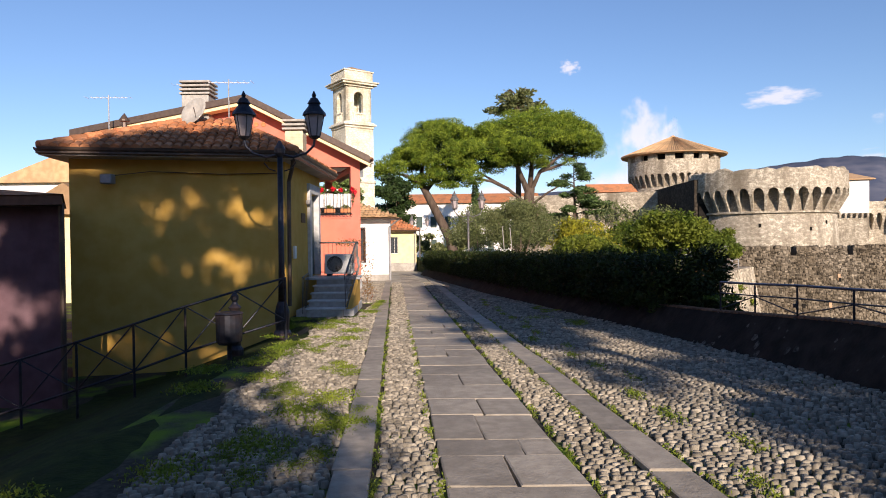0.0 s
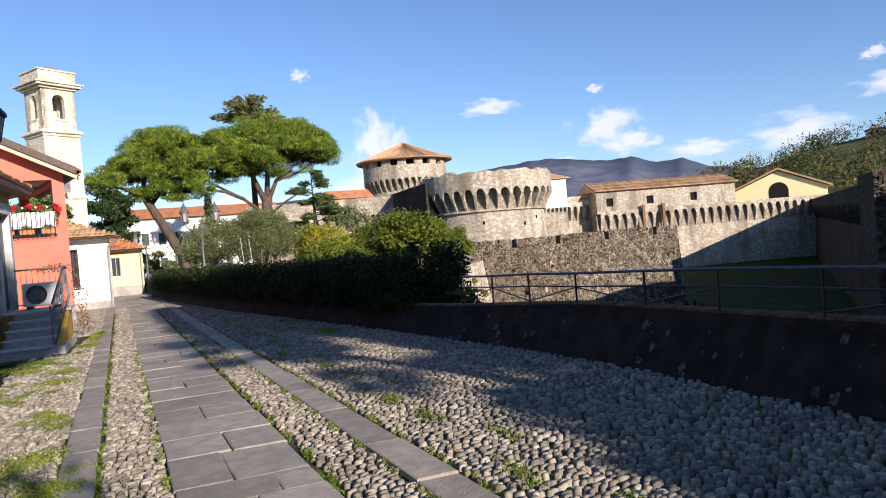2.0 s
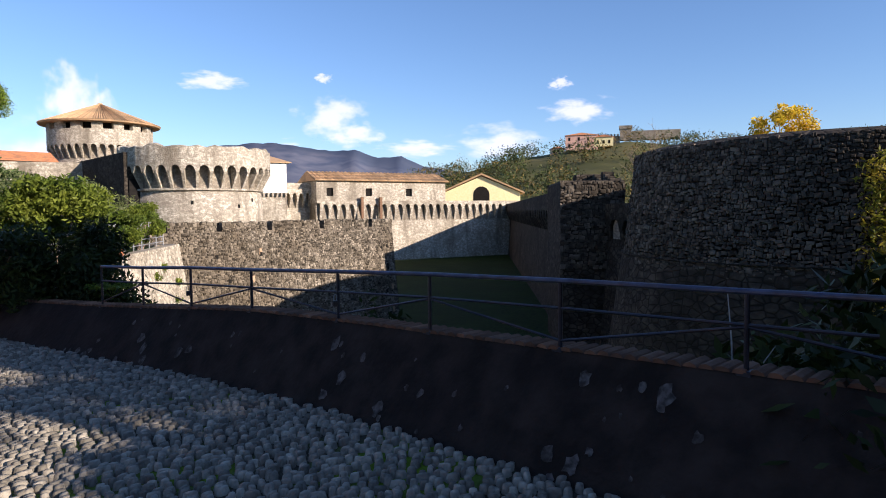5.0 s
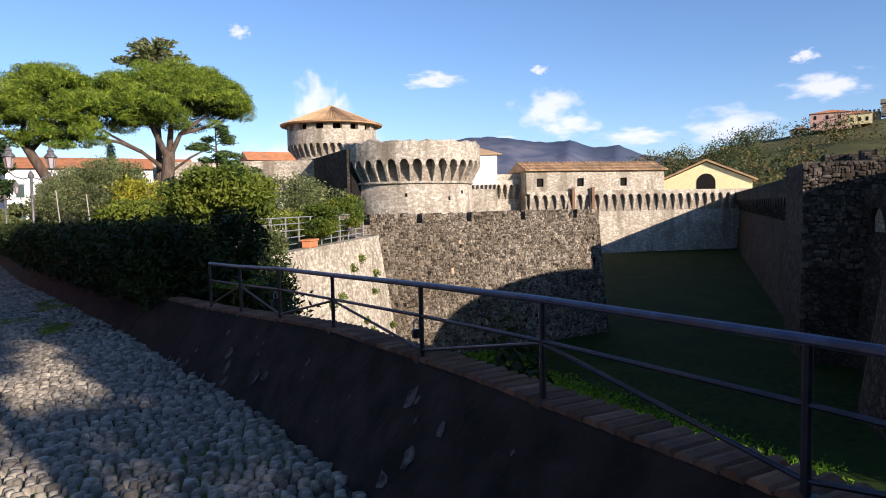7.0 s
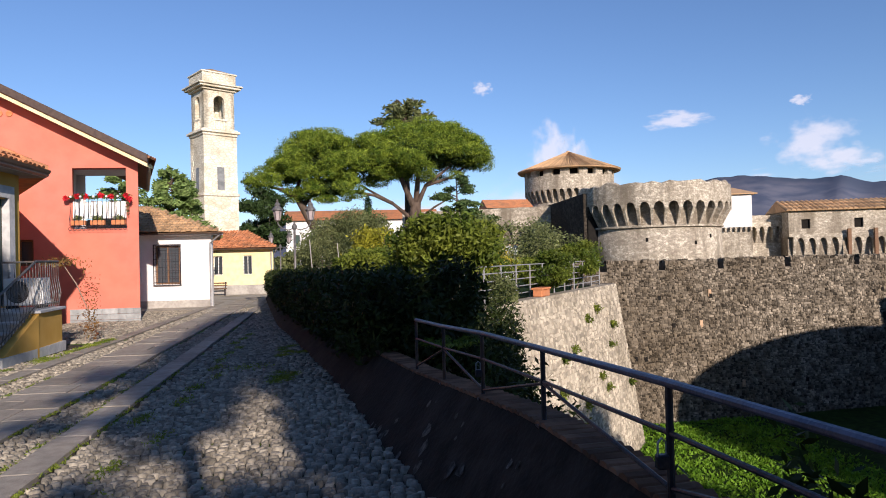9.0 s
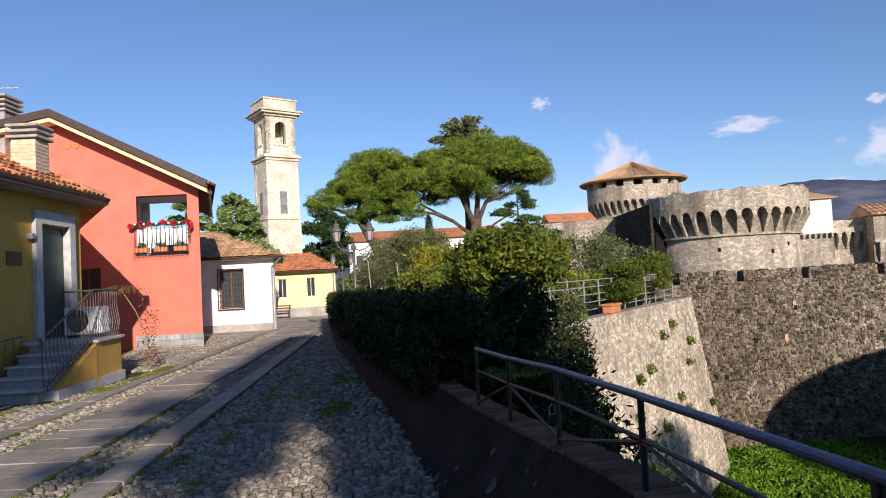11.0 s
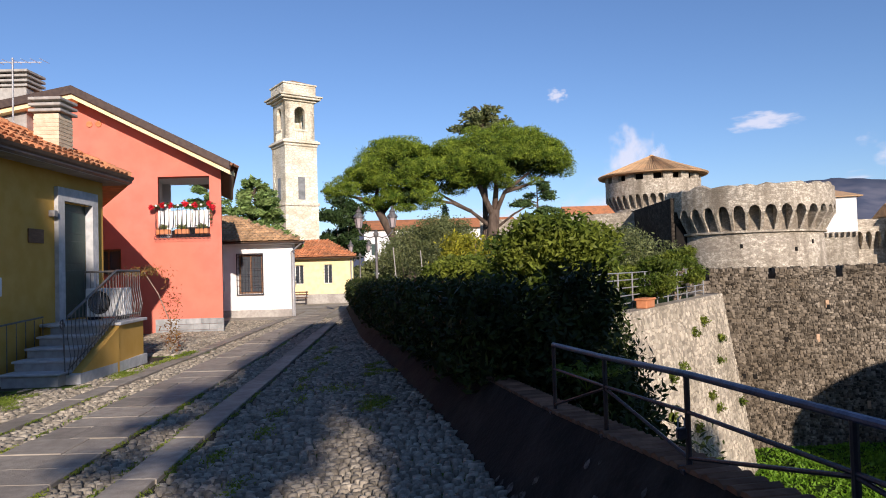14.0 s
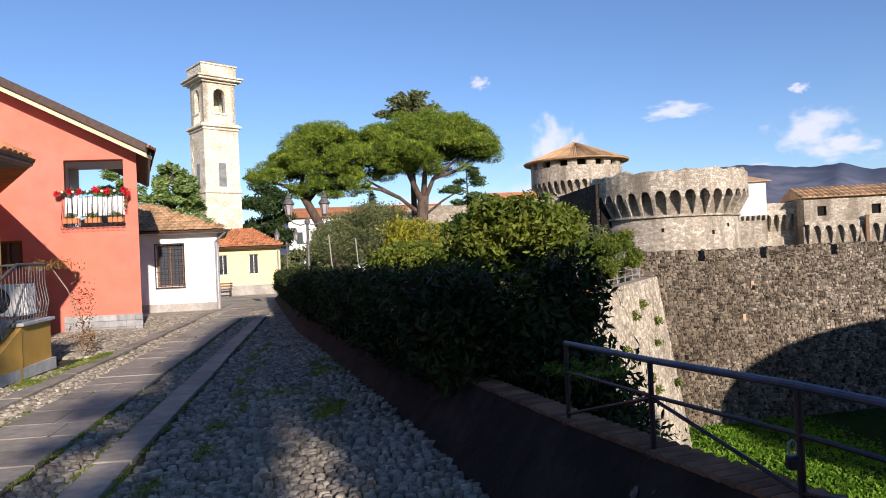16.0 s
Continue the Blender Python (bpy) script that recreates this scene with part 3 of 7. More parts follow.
bm, f, L, H = thick_wall((12.5, 34.0), (30.2, 35.6), -6.2, 0.85, 0.7, 1.4)
outwork = setting(part("wall_outwork", bm, M_MORTAR), "dark weathered rubble outwork wall with worn merlons", "stone wall")
rubble("rubble_facing", f, L, H, 0.125, M_STONES, outwork, 280, 4, 0.05)
u = 0.3
for i, w in enumerate((1.9, 2.6, 2.7, 3.3, 3.6, 2.2)):
    bm = bmesh.new()
    p0, p1 = f(u, H, 0.0), f(min(u + w, L), H, 0.0)
    d = (p1 - p0).normalized()
    n = Vector((d.y, -d.x, 0))
    h = 0.34 + 0.1 * random.random()
    q = [p0, p1, p1 - n * 0.9, p0 - n * 0.9]
    solid([*q, *[c + Vector((0, 0, h + random.uniform(-0.08, 0.08))) for c in q]], [(0, 1, 5, 4), (1, 2, 6, 5), (2, 3, 7, 6), (3, 0, 4, 7), (4, 5, 6, 7)], bm)
    merlon = part("merlon", bm, M_MORTAR, outwork)
    rubble("rubble_facing", lambda s, v, o, p0=p0, d=d, n=n: p0 + d * s + n * o + Vector((0, 0, v - 0.03)), (p1 - p0).length, h + 0.1, 0.15, M_STONES, outwork, 0, 20 + i, 0.05)
    rubble("rubble_top", lambda s, v, o, p0=p0, d=d, n=n: p0 + d * s - n * v + Vector((0, 0, h + o * 1.6)), (p1 - p0).length, 0.5, 0.17, M_STONES, outwork, 0, 40 + i, 0.06)
    u += w + 0.32
bm, f, L, H = thick_wall((30.2, 35.6), (33.0, 60.0), -6.2, 0.6, 0.7, 1.4)
setting(part("wall_outwork_return", bm, M_STONE_SHADE), "rubble return of the outwork, shade in its colour", "stone wall")
setting(part("terrace", prism([(4.9, 13.4), (7.1, 22.0), (14.05, 31.9), (13.6, 34.2), (30.0, 36.6), (32.0, 60), (-3.0, 60), (edge_x(44) + 0.5, 44), (edge_x(34) + 0.5, 34), (edge_x(25) + 0.5, 25.0), (edge_x(15) + 0.5, 15.0)], -6.5, 0.38), M_LAWN_SHADE),
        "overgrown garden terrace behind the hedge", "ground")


# ---- castle ----
def ring_map(cx, cy, r_of, z0):
    return lambda u, v, o: Vector((cx + (r_of(v) + o) * math.cos(u), cy + (r_of(v) + o) * math.sin(u), z0 + v))


def corbel_ring(parent, cx, cy, r_in, r_out, z0, z1, n, material, a0=0.0, a1=math.tau):
    """Pointed-arch corbels: each a tapering bracket, with a small arch slab bridging to the next, dark gaps between."""
    step = (a1 - a0) / n
    for i in range(n):
        a = a0 + (i + 0.5) * step
        half = step * 0.10
        bm = bmesh.new()
        pts = []
        for aa in (a - half, a + half):
            c, s = math.cos(aa), math.sin(aa)
            for r, z in ((r_in - 0.3, z0), (r_in + 0.10, z0), (r_out, z0 + (z1 - z0) * 0.72), (r_out, z1), (r_in - 0.3, z1)):
                pts.append((cx + r * c, cy + r * s, z))
        solid(pts, [(0, 1, 2, 3, 4), (9, 8, 7, 6, 5), (0, 5, 6, 1), (1, 6, 7, 2), (2, 7, 8, 3), (3, 8, 9, 4), (4, 9, 5, 0)], bm)
        part("corbel", bm, material, parent)
        bm = bmesh.new()
        V = []
        for k in range(7):
            b = a + half * 0.9 + (step - 2 * half * 0.9) * k / 6
            zz = z1 - 0.06 - (z1 - z0) * 0.30 * (1 - math.sqrt(max(0, 1 - (2 * k / 6 - 1) ** 2)))
            for r in (r_out - 0.35, r_out - 0.002):
                c, s = math.cos(b), math.sin(b)
                V.append([bm.verts.new((cx + r * c, cy + r * s, q)) for q in (zz - 0.05, z1 + 0.02)])
        for k in range(6):
            i0, o0, i1, o1 = V[2 * k], V[2 * k + 1], V[2 * k + 2], V[2 * k + 3]
            for q in ((o0[0], o1[0], o1[1], o0[1]), (i0[0], o0[0], o1[0], i1[0]), (i1[0], i0[0], i0[1], i1[1])):
                bm.faces.new(q)
        part("arch", bm, material, parent)


bastion = thing("castle_bastion", (37.2, 78.0, -6), "round pale stone bastion with deep corbels, sunlit front", "castle tower")
part("drum", lathe([(8.1, 0), (7.35, 7.4), (7.2, 10.4)], 56), M_STONE_LIGHT, bastion, smooth=True)
part("string_course", lathe([(7.25, 10.25), (7.5, 10.32), (7.5, 10.5), (7.25, 10.56)], 56), M_STONE_LIGHT, bastion)
# core in darker stone than the drum, colouring in the corbels' shade
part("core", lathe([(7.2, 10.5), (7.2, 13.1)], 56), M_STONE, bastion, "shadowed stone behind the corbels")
corbel_ring(bastion, 0, 0, 7.2, 8.35, 10.4, 13.05, 36, M_STONE_LIGHT)
g6 = np.random.default_rng(33)
bm = bmesh.new()
wall_n = 60
outer = [(8.36 if k % 15 else 8.5) for k in range(wall_n)]
hts = [15.0 + 0.16 * g6.normal() for k in range(wall_n)]
rings = []
for k in range(wall_n):
    c, q = math.cos(k * math.tau / wall_n), math.sin(k * math.tau / wall_n)
    rings.append([bm.verts.new((r_ * c, r_ * q, z_)) for r_, z_ in ((7.5, 12.98), (outer[k], 12.98), (outer[k] - 0.05, hts[k] - 0.12), (outer[k] - 0.25, hts[k]), (7.5, hts[k] - 0.05))])
for k in range(wall_n):
    for j in range(5):
        bm.faces.new((rings[k][j], rings[(k + 1) % wall_n][j], rings[(k + 1) % wall_n][(j + 1) % 5], rings[k][(j + 1) % 5]))
part("battlement", bm, M_STONE_LIGHT, bastion, "worn battlement with an uneven top")
for a_, z_, w_ in ((4.9, 8.6, 0.25), (4.2, 9.0, 0.2), (5.2, 9.3, 0.2)):
    r_ = 7.2 + (10.4 - z_) * 0.05
    part("loophole", box(r_ * math.cos(a_) - w_ / 2, r_ * math.cos(a_) + w_ / 2, r_ * math.sin(a_) - 0.06, r_ * math.sin(a_) + 0.3, z_ - 0.2, z_ + 0.2), M_BLACK, bastion, "dark loophole")

# darker stone on this wall stands for its shade
gate = thing("castle_wall", (31.0, 80.0, -6), "shaded castle wall beside the bastion, darkened in colour", "castle wall")
part("wall", prism([(-2.4, -3.2), (3.5, -4.0), (12, 18), (-1.5, 19)], 0, 14.4), M_STONE_SHADE, gate)
# slab painted near black for the shadow between wall and bastion
part("opening", box(-2.0, -0.3, -3.45, -3.2, 4.0, 11.6), M_BLACK, gate, "near-black slab for the shaded gap in the wall")

keep_tower = thing("castle_keep", (38.6, 113.0, -6), "round stone keep with corbels and a conical tiled roof", "castle keep")
part("drum", lathe([(8.4, 0), (6.6, 15.2), (6.55, 16.0)], 56), M_STONE_LIGHT, keep_tower, smooth=True)
# the keep's core is toned darker too, for shade under its corbels
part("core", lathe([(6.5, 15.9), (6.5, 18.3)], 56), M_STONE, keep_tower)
corbel_ring(keep_tower, 0, 0, 6.5, 7.35, 16.0, 18.2, 40, M_STONE_LIGHT)
part("battlement", lathe([(6.6, 18.18), (7.36, 18.18), (7.33, 20.3), (6.6, 20.3)], 56), M_STONE_LIGHT, keep_tower)
for i in range(16):
    a = i * math.tau / 16
    bm = box(-0.72, 0.72, -0.35, 0.35, 20.28, 21.7)
    bmesh.ops.transform(bm, matrix=Matrix.Rotation(a, 4, "Z") @ Matrix.Translation((0, -6.98, 0)), verts=bm.verts)
    part("merlon", bm, M_STONE_LIGHT, keep_tower)
# solid black drum in place of the shade below the eave
part("inner_wall", lathe([(6.1, 20.0), (6.1, 21.9)], 40), M_BLACK, keep_tower, "near-black drum for the shaded space under the roof")
part("roof", lathe([(8.4, 21.3), (8.5, 21.47), (0.25, 24.75), (0.01, 24.85)], 60), M_TILE_OLD, keep_tower)
V, F = [], []
for i in range(150):
    a = i * math.tau / 150
    k = len(V)
    for r, z, w in ((8.52, 21.49, 0.10), (0.5, 24.66, 0.02)):
        for s, h in ((-1, 0.0), (0, 0.10), (1, 0.0)):
            V.append((r * math.cos(a) - s * w * math.sin(a), r * math.sin(a) + s * w * math.cos(a), z + h))
    F += [(k, k + 1, k + 4, k + 3), (k + 1, k + 2, k + 5, k + 4)]
tagged(raw("roof_tiles", V, F, M_TILE_OLD, keep_tower), kind="stuff")
part("finial", lathe([(0.5, 24.62), (0.35, 24.92), (0.1, 25.02)], 12), M_TILE_OLD, keep_tower)


def corbel_wall(name, a, b, z0, zc0, zc1, zt, n, material, label, thick=2.0, out=0.6):
    """A straight castle wall with a row of arched corbels near its top."""
    a, b = Vector((*a, 0)), Vector((*b, 0))
    d = (b - a).normalized()
    nrm = Vector((d.y, -d.x, 0))
    L = (b - a).length
    t = thing(name, (a.x, a.y, z0), label, "castle wall", turn=math.degrees(math.atan2(d.y, d.x)))
    hc0, hc1, ht = zc0 - z0, zc1 - z0, zt - z0
    part("wall", solid([(0, -0.5, 0), (L, -0.5, 0), (L, 0, hc0), (0, 0, hc0), (0, thick, 0), (L, thick, 0), (L, thick, hc0), (0, thick, hc0)],
                       [(0, 1, 2, 3), (5, 4, 7, 6), (3, 2, 6, 7), (1, 5, 6, 2), (4, 0, 3, 7), (0, 4, 5, 1)]), material, t)
    # darker than the pale walls, so shade behind corbels is in the colour
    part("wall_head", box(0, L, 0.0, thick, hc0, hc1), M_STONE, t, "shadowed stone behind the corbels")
    part("parapet", box(0, L, -out, thick, hc1 + 0.003, ht), material, t)
    step = L / n
    for i in range(n):
        x = (i + 0.5) * step
        w = step * 0.13
        pts = []
        for xx in (x - w, x + w):
            pts += [(xx, 0.1, hc0), (xx, -0.1, hc0), (xx, -out, hc0 + (hc1 - hc0) * 0.55), (xx, -out, hc1), (xx, 0.1, hc1)]
        part("corbel", solid(pts, [(0, 1, 2, 3, 4), (9, 8, 7, 6, 5), (0, 5, 6, 1), (1, 6, 7, 2), (2, 7, 8, 3), (3, 8, 9, 4), (4, 9, 5, 0)]), material, t)
        bm = bmesh.new()
        V = []
        for k in range(7):
            xx = x + w + (step - 2 * w) * k / 6
            zz = hc1 - 0.1 - (hc1 - hc0) * 0.36 * (1 - math.sqrt(max(0, 1 - (2 * k / 6 - 1) ** 2)))
            V.append([bm.verts.new((xx, yy, q)) for yy in (-out, -out + 0.35) for q in (zz - 0.04, hc1)])
        for k in range(6):
            p, q = V[k], V[k + 1]
            bm.faces.new((p[0], q[0], q[1], p[1]))
            bm.faces.new((p[0], p[2], q[2], q[0]))
        part("arch", bm, material, t)
    return t


corbel_wall("castle_wall", (10.0, 100.5), (30.5, 92.0), -6, 3.7, 5.9, 8.2, 16, M_STONE_LIGHT, "pale castle curtain wall with arched corbels behind the garden")
inner = thing("castle_house", (23.5, 106.0, -6), "low tiled castle roof beside the keep", "house")
part("wall", box(0, 6.5, 0, 7, 0, 15.2), M_STONE, inner)
part("roof", solid([(-0.4, -0.5, 15.1), (7, -0.5, 15.1), (7, 3.5, 16.7), (-0.4, 3.5, 16.7), (7, 7.5, 15.1), (-0.4, 7.5, 15.1)], [(0, 1, 2, 3), (3, 2, 4, 5), (0, 3, 5), (1, 4, 2), (0, 5, 4, 1)]), M_TILE, inner)
wb = thing("white_castle_house", (47.5, 92.0, -6), "white rendered castle building with a tiled roof", "house")
part("wall", prism([(0, 0), (8.6, -3.2), (12, 8), (3, 12)], 10.8, 15.2), M_WHITE, wb)
part("lower_wall", prism([(0.02, 0.02), (8.58, -3.18), (11.98, 8), (3.02, 12)], 0, 10.8), M_STONE_LIGHT, wb)
part("roof", prism([(-0.5, -0.4), (9.1, -3.8), (12.5, 8), (3, 12.5)], 15.2, [15.3, 15.3, 17.2, 17.2]), M_TILE_OLD, wb)
for i in range(14):
    part("corbel", box(0.35 + i * 0.6, 0.6 + i * 0.6, -0.6 - i * 0.224, -0.2 - i * 0.224, 10.3, 10.8), M_STONE_LIGHT, wb)
corbel_wall("castle_wall", (55.6, 92.0), (62.0, 91.0), -6, 2.6, 5.0, 6.4, 6, M_STONE_LIGHT, "pale castle wall with open arches", out=0.8)
corbel_wall("castle_wall", (60.8, 88.3), (100.0, 77.0), -6, 0.5, 3.25, 3.65, 29, M_STONE_LIGHT, "long castle front with a row of corbelled arches", thick=3.0)
long_house = thing("castle_range", (60.8, 88.3, 3.6), "long tiled stone building on the castle wall", "house", turn=-16.1)
part("wall", panel(22.6, 3.1, 0.5, [(1.6, 2.7, 0.75, 2.0), (8.1, 9.2, 0.75, 2.0), (15.2, 16.3, 0.75, 2.0)], Matrix.Translation((0, -0.5, 0))), M_STONE_LIGHT, long_house)
part("side_wall", box(0, 0.5, 0.02, 7, 0, 3.1), M_STONE_LIGHT, long_house)
part("side_wall", box(22.1, 22.6, 0.02, 7, 0, 3.1), M_STONE_LIGHT, long_house)
for x in (1.6, 8.1, 15.2):
    part("window", box(x, x + 1.1, -0.2, -0.1, 0.75, 2.0), M_BLACK, long_house, "dark unglazed window")
part("roof", solid([(-0.4, -1.0, 3.1), (23, -1.0, 3.1), (23, 3.5, 4.6), (-0.4, 3.5, 4.6), (23, 8, 3.1), (-0.4, 8, 3.1)], [(0, 1, 2, 3), (3, 2, 4, 5), (0, 3, 5), (1, 4, 2), (0, 5, 4, 1)]), M_TILE_OLD, long_house)
coppi("roof_tiles", (-0.4, -1.0, 3.12), (1, 0, 0), (0, 4.5, 1.5), 23.4, 4.74, M_TILE_OLD, long_house, 0.62, 1.2)
for x in (7.0, 10.2):
    part("pipe", box(x, x + 0.4, -1.3, -0.9, -4.4, 0.6), M_WOOD, long_house)
gh = thing("gabled_house", (95.0, 84.5, -6), "cream gabled castle house with an arched doorway", "house", turn=-46)
part("wall", solid([(-7.2, 0, 0), (7.2, 0, 0), (7.2, 0, 11.2), (0, 0, 14.3), (-7.2, 0, 11.2), (-7.2, 10, 0), (7.2, 10, 0), (7.2, 10, 11.2), (0, 10, 14.3), (-7.2, 10, 11.2)],
                   [(0, 1, 2, 3, 4), (9, 8, 7, 6, 5), (1, 6, 7, 2), (5, 0, 4, 9), (2, 7, 8, 3), (3, 8, 9, 4)]), M_CREAM, gh)
part("roof", solid([(-8, -0.6, 11.0), (0, -0.6, 14.5), (8, -0.6, 11.0), (-8, 10.5, 11.0), (0, 10.5, 14.5), (8, 10.5, 11.0), (-8, -0.6, 11.3), (0, -0.6, 14.85), (8, -0.6, 11.3), (-8, 10.5, 11.3), (0, 10.5, 14.85), (8, 10.5, 11.3)],
                   [(0, 1, 7, 6), (1, 2, 8, 7), (6, 7, 10, 9), (7, 8, 11, 10), (0, 3, 4, 1), (1, 4, 5, 2), (3, 9, 10, 4), (4, 10, 11, 5), (0, 6, 9, 3), (2, 5, 11, 8)]), M_TILE_OLD, gh)
bm = bmesh.new()
arc = [(-1.5, -0.05, 9.0)] + [(1.5 * -math.cos(t), -0.05, 10.9 + 1.5 * math.sin(t)) for t in np.linspace(0, math.pi, 12)] + [(1.5, -0.05, 9.0)]
bm.faces.new([bm.verts.new(p) for p in arc])
e = bmesh.ops.extrude_face_region(bm, geom=bm.faces[:])
bmesh.ops.translate(bm, verts=[g for g in e["geom"] if isinstance(g, bmesh.types.BMVert)], vec=(0, 0.3, 0))
part("arched_door", bm, M_BLACK, gh, "dark arched doorway")
part("annex", box(-12, -7.3, 1, 8, 0, 11.8), M_WHITE, gh)
part("annex_roof", prism([(-12.4, 0.5), (-7.2, 0.5), (-7.2, 8.4), (-12.4, 8.4)], 11.8, [12.2, 12.2, 13.8, 13.8]), M_TILE, gh)

corbel_wall("castle_wall", (96.0, 78.5), (38.0, 27.5), -6.5, 0.2, 2.0, 3.0, 40, M_STONE_SHADE, "long shaded castle curtain wall above the moat", thick=2.5)
corbel_wall("castle_wall", (39.5, 29.0), (31.5, 18.5), -6.5, 0.2, 1.4, 2.1, 8, M_STONE_SHADE, "short shaded curtain wall beside the dark bastion", thick=2.5, out=0.2)
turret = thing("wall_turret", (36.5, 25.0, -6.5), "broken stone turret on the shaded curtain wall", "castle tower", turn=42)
part("wall", box(-3.6, 2.6, -1.5, 2.0, 0, 9.9), M_STONE_SHADE, turret, bevel=0.15)
part("stub", box(1.6, 2.6, -1.52, 0.4, 9.8, 10.5), M_STONE_SHADE, turret, bevel=0.1)
rubble("rubble_facing", lambda u, v, o: Vector((-3.6 + u, -1.5 - o, 5.0 + v)), 6.2, 4.9, 0.26, M_STONES_SHADE, turret, 60, 8, 0.07)
rubble("rubble_side", lambda u, v, o: Vector((2.6 + o, -1.5 + u, 5.0 + v)), 3.5, 4.9, 0.26, M_STONES_SHADE, turret, 30, 9, 0.07)
rubble("rubble_flank", lambda u, v, o: Vector((-3.6 - o, 2.0 - u, 5.0 + v)), 3.5, 4.9, 0.26, M_STONES_SHADE, turret, 30, 10, 0.07)
for i in range(9):
    part("loose_stone", box(-3.4 + 0.66 * i, -2.95 + 0.66 * i, -1.4 + 0.2 * (i % 3), -0.7, 9.85, 10.0 + 0.16 * ((i * 5) % 4)), M_STONES_SHADE, turret, bevel=0.05)
big = thing("castle_bastion", (33.0, 10.6, -6.5), "huge round bastion of rough rubble, shade in its colour, worn top", "castle tower")
part("drum", lathe([(9.6, 0), (8.7, 6.3), (8.75, 6.4), (8.45, 6.6), (8.2, 10.55), (7.6, 10.75), (0.3, 11.0)], 64), M_STONE_SHADE, big, smooth=False)
rubble("rubble_facing", lambda u, v, o: Vector(((8.66 - 0.115 * (v - 6.4 if v > 6.4 else -(6.4 - v) * 0.24) + o) * math.cos(2.2 + u / 8.6), (8.66 - 0.115 * (v - 6.4 if v > 6.4 else -(6.4 - v) * 0.24) + o) * math.sin(2.2 + u / 8.6), v)), 20.0, 10.6, 0.18, M_STONES_SHADE, big, 200, 6, 0.06)


# ---- houses ----
def gutter(a, b, r=0.075):
    a, b = Vector(a), Vector(b)
    d = (b - a).normalized()
    s = Vector((d.y, -d.x, 0)).normalized()
    bm = bmesh.new()
    rings = []
    for p in (a, b):
        outer = [bm.verts.new(p + s * (r * math.cos(t)) + Vector((0, 0, -r * math.sin(t)))) for t in np.linspace(0, math.pi, 7)]
        inn = [bm.verts.new(p + s * (r * 0.85 * math.cos(t)) + Vector((0, 0, -r * 0.85 * math.sin(t)))) for t in np.linspace(math.pi, 0, 7)]
        rings.append(outer + inn)
    n = 14
    for k in range(n):
        bm.faces.new((rings[0][k], rings[0][(k + 1) % n], rings[1][(k + 1) % n], rings[1][k]))
    return bm


def bars(x0, x1, z0, z1, y, nx, nz, parent, mat=M_IRON, r=0.009):
    """A window grille of upright and level rods."""
    for i in range(nx):
        x = x0 + (x1 - x0) * (i + 0.5) / nx
        part("bar", rod((x, y, z0), (x, y, z1), r, n=6), mat, parent)
    for i in range(nz):
        z = z0 + (z1 - z0) * (i + 0.5) / nz
        part("bar", rod((x0, y, z), (x1, y, z), r, n=6), mat, parent)


# the ochre house: corners in plan
A, Bc, C, D = Vector((-8.2, 15.9)), Vector((-3.6, 17.0)), Vector((-3.6, 21.4)), Vector((-9.2, 21.6))
h1 = thing("ochre_house", (0, 0, 0), "ochre plastered single-storey house with a hipped tile roof", "house")
front_a = math.atan2(Bc.y - A.y, Bc.x - A.x)
Lf = (Bc - A).length
part("front_wall", panel(Lf, 5.0, 0.35, [], Matrix.Translation((A.x, A.y, -1.2)) @ Matrix.Rotation(front_a, 4, "Z")), M_YELLOW, h1)
part("wall_panel", panel(2.35, 3.3, 0.04, [], Matrix.Translation((A.x, A.y, 0.0)) @ Matrix.Rotation(front_a, 4, "Z") @ Matrix.Translation((2.0, -0.02, 0.05))), M_YELLOW, h1, "walled-up panel, slightly proud")
part("side_wall", panel(4.4, 5.0, 0.35, [(2.75, 3.85, 1.2 + 0.86, 1.2 + 3.2)], Matrix.Translation((-3.602, 17.02, -1.2)) @ Matrix.Rotation(math.pi / 2, 4, "Z")), M_YELLOW, h1)
part("rear_wall", prism([(-9.2, 21.25), (-3.96, 21.05), (-3.96, 21.38), (-9.2, 21.6)], -1.2, 3.8), M_YELLOW, h1)
part("far_wall", prism([(-8.2, 16.3), (-7.85, 16.35), (-8.85, 21.2), (-9.2, 21.2)], -1.2, 3.8), M_YELLOW, h1)
E4 = [Vector((-8.45, 15.2)), Vector((-3.2, 16.4)), Vector((-3.2, 21.85)), Vector((-9.4, 22.2))]
R1, R2 = Vector((-6.3, 18.9, 5.15)), Vector((-5.6, 19.4, 5.15))
# duller concrete tone carries the shade under the eave
part("soffit", prism([tuple(p) for p in E4], 3.78, 3.90), M_CONC, h1, "plastered eave, toned down for the shade beneath")
rp = [(*p, 3.92) for p in E4] + [tuple(R1), tuple(R2)]
part("roof_deck", solid(rp, [(0, 1, 5, 4), (1, 2, 5), (2, 3, 4, 5), (3, 0, 4), (3, 2, 1, 0)]), M_TILE, h1)


part("rear_wing", prism([(-9.2, 21.62), (-3.8, 21.42), (-7.6, 28.38), (-9.2, 28.38)], -1.2, 3.77), M_YELLOW, h1, "rear wing that meets the coral house")
part("wing_roof", solid([(-9.4, 22.21, 3.80), (-3.2, 21.86, 3.80), (-7.3, 28.36, 3.80), (-9.4, 28.36, 3.80), (-9.4, 22.21, 4.3), (-3.2, 21.86, 3.95), (-7.3, 28.36, 3.95), (-9.4, 28.36, 4.3)],
                        [(3, 2, 1, 0), (4, 5, 6, 7), (0, 1, 5, 4), (1, 2, 6, 5), (2, 3, 7, 6), (3, 0, 4, 7)]), M_TILE, h1)


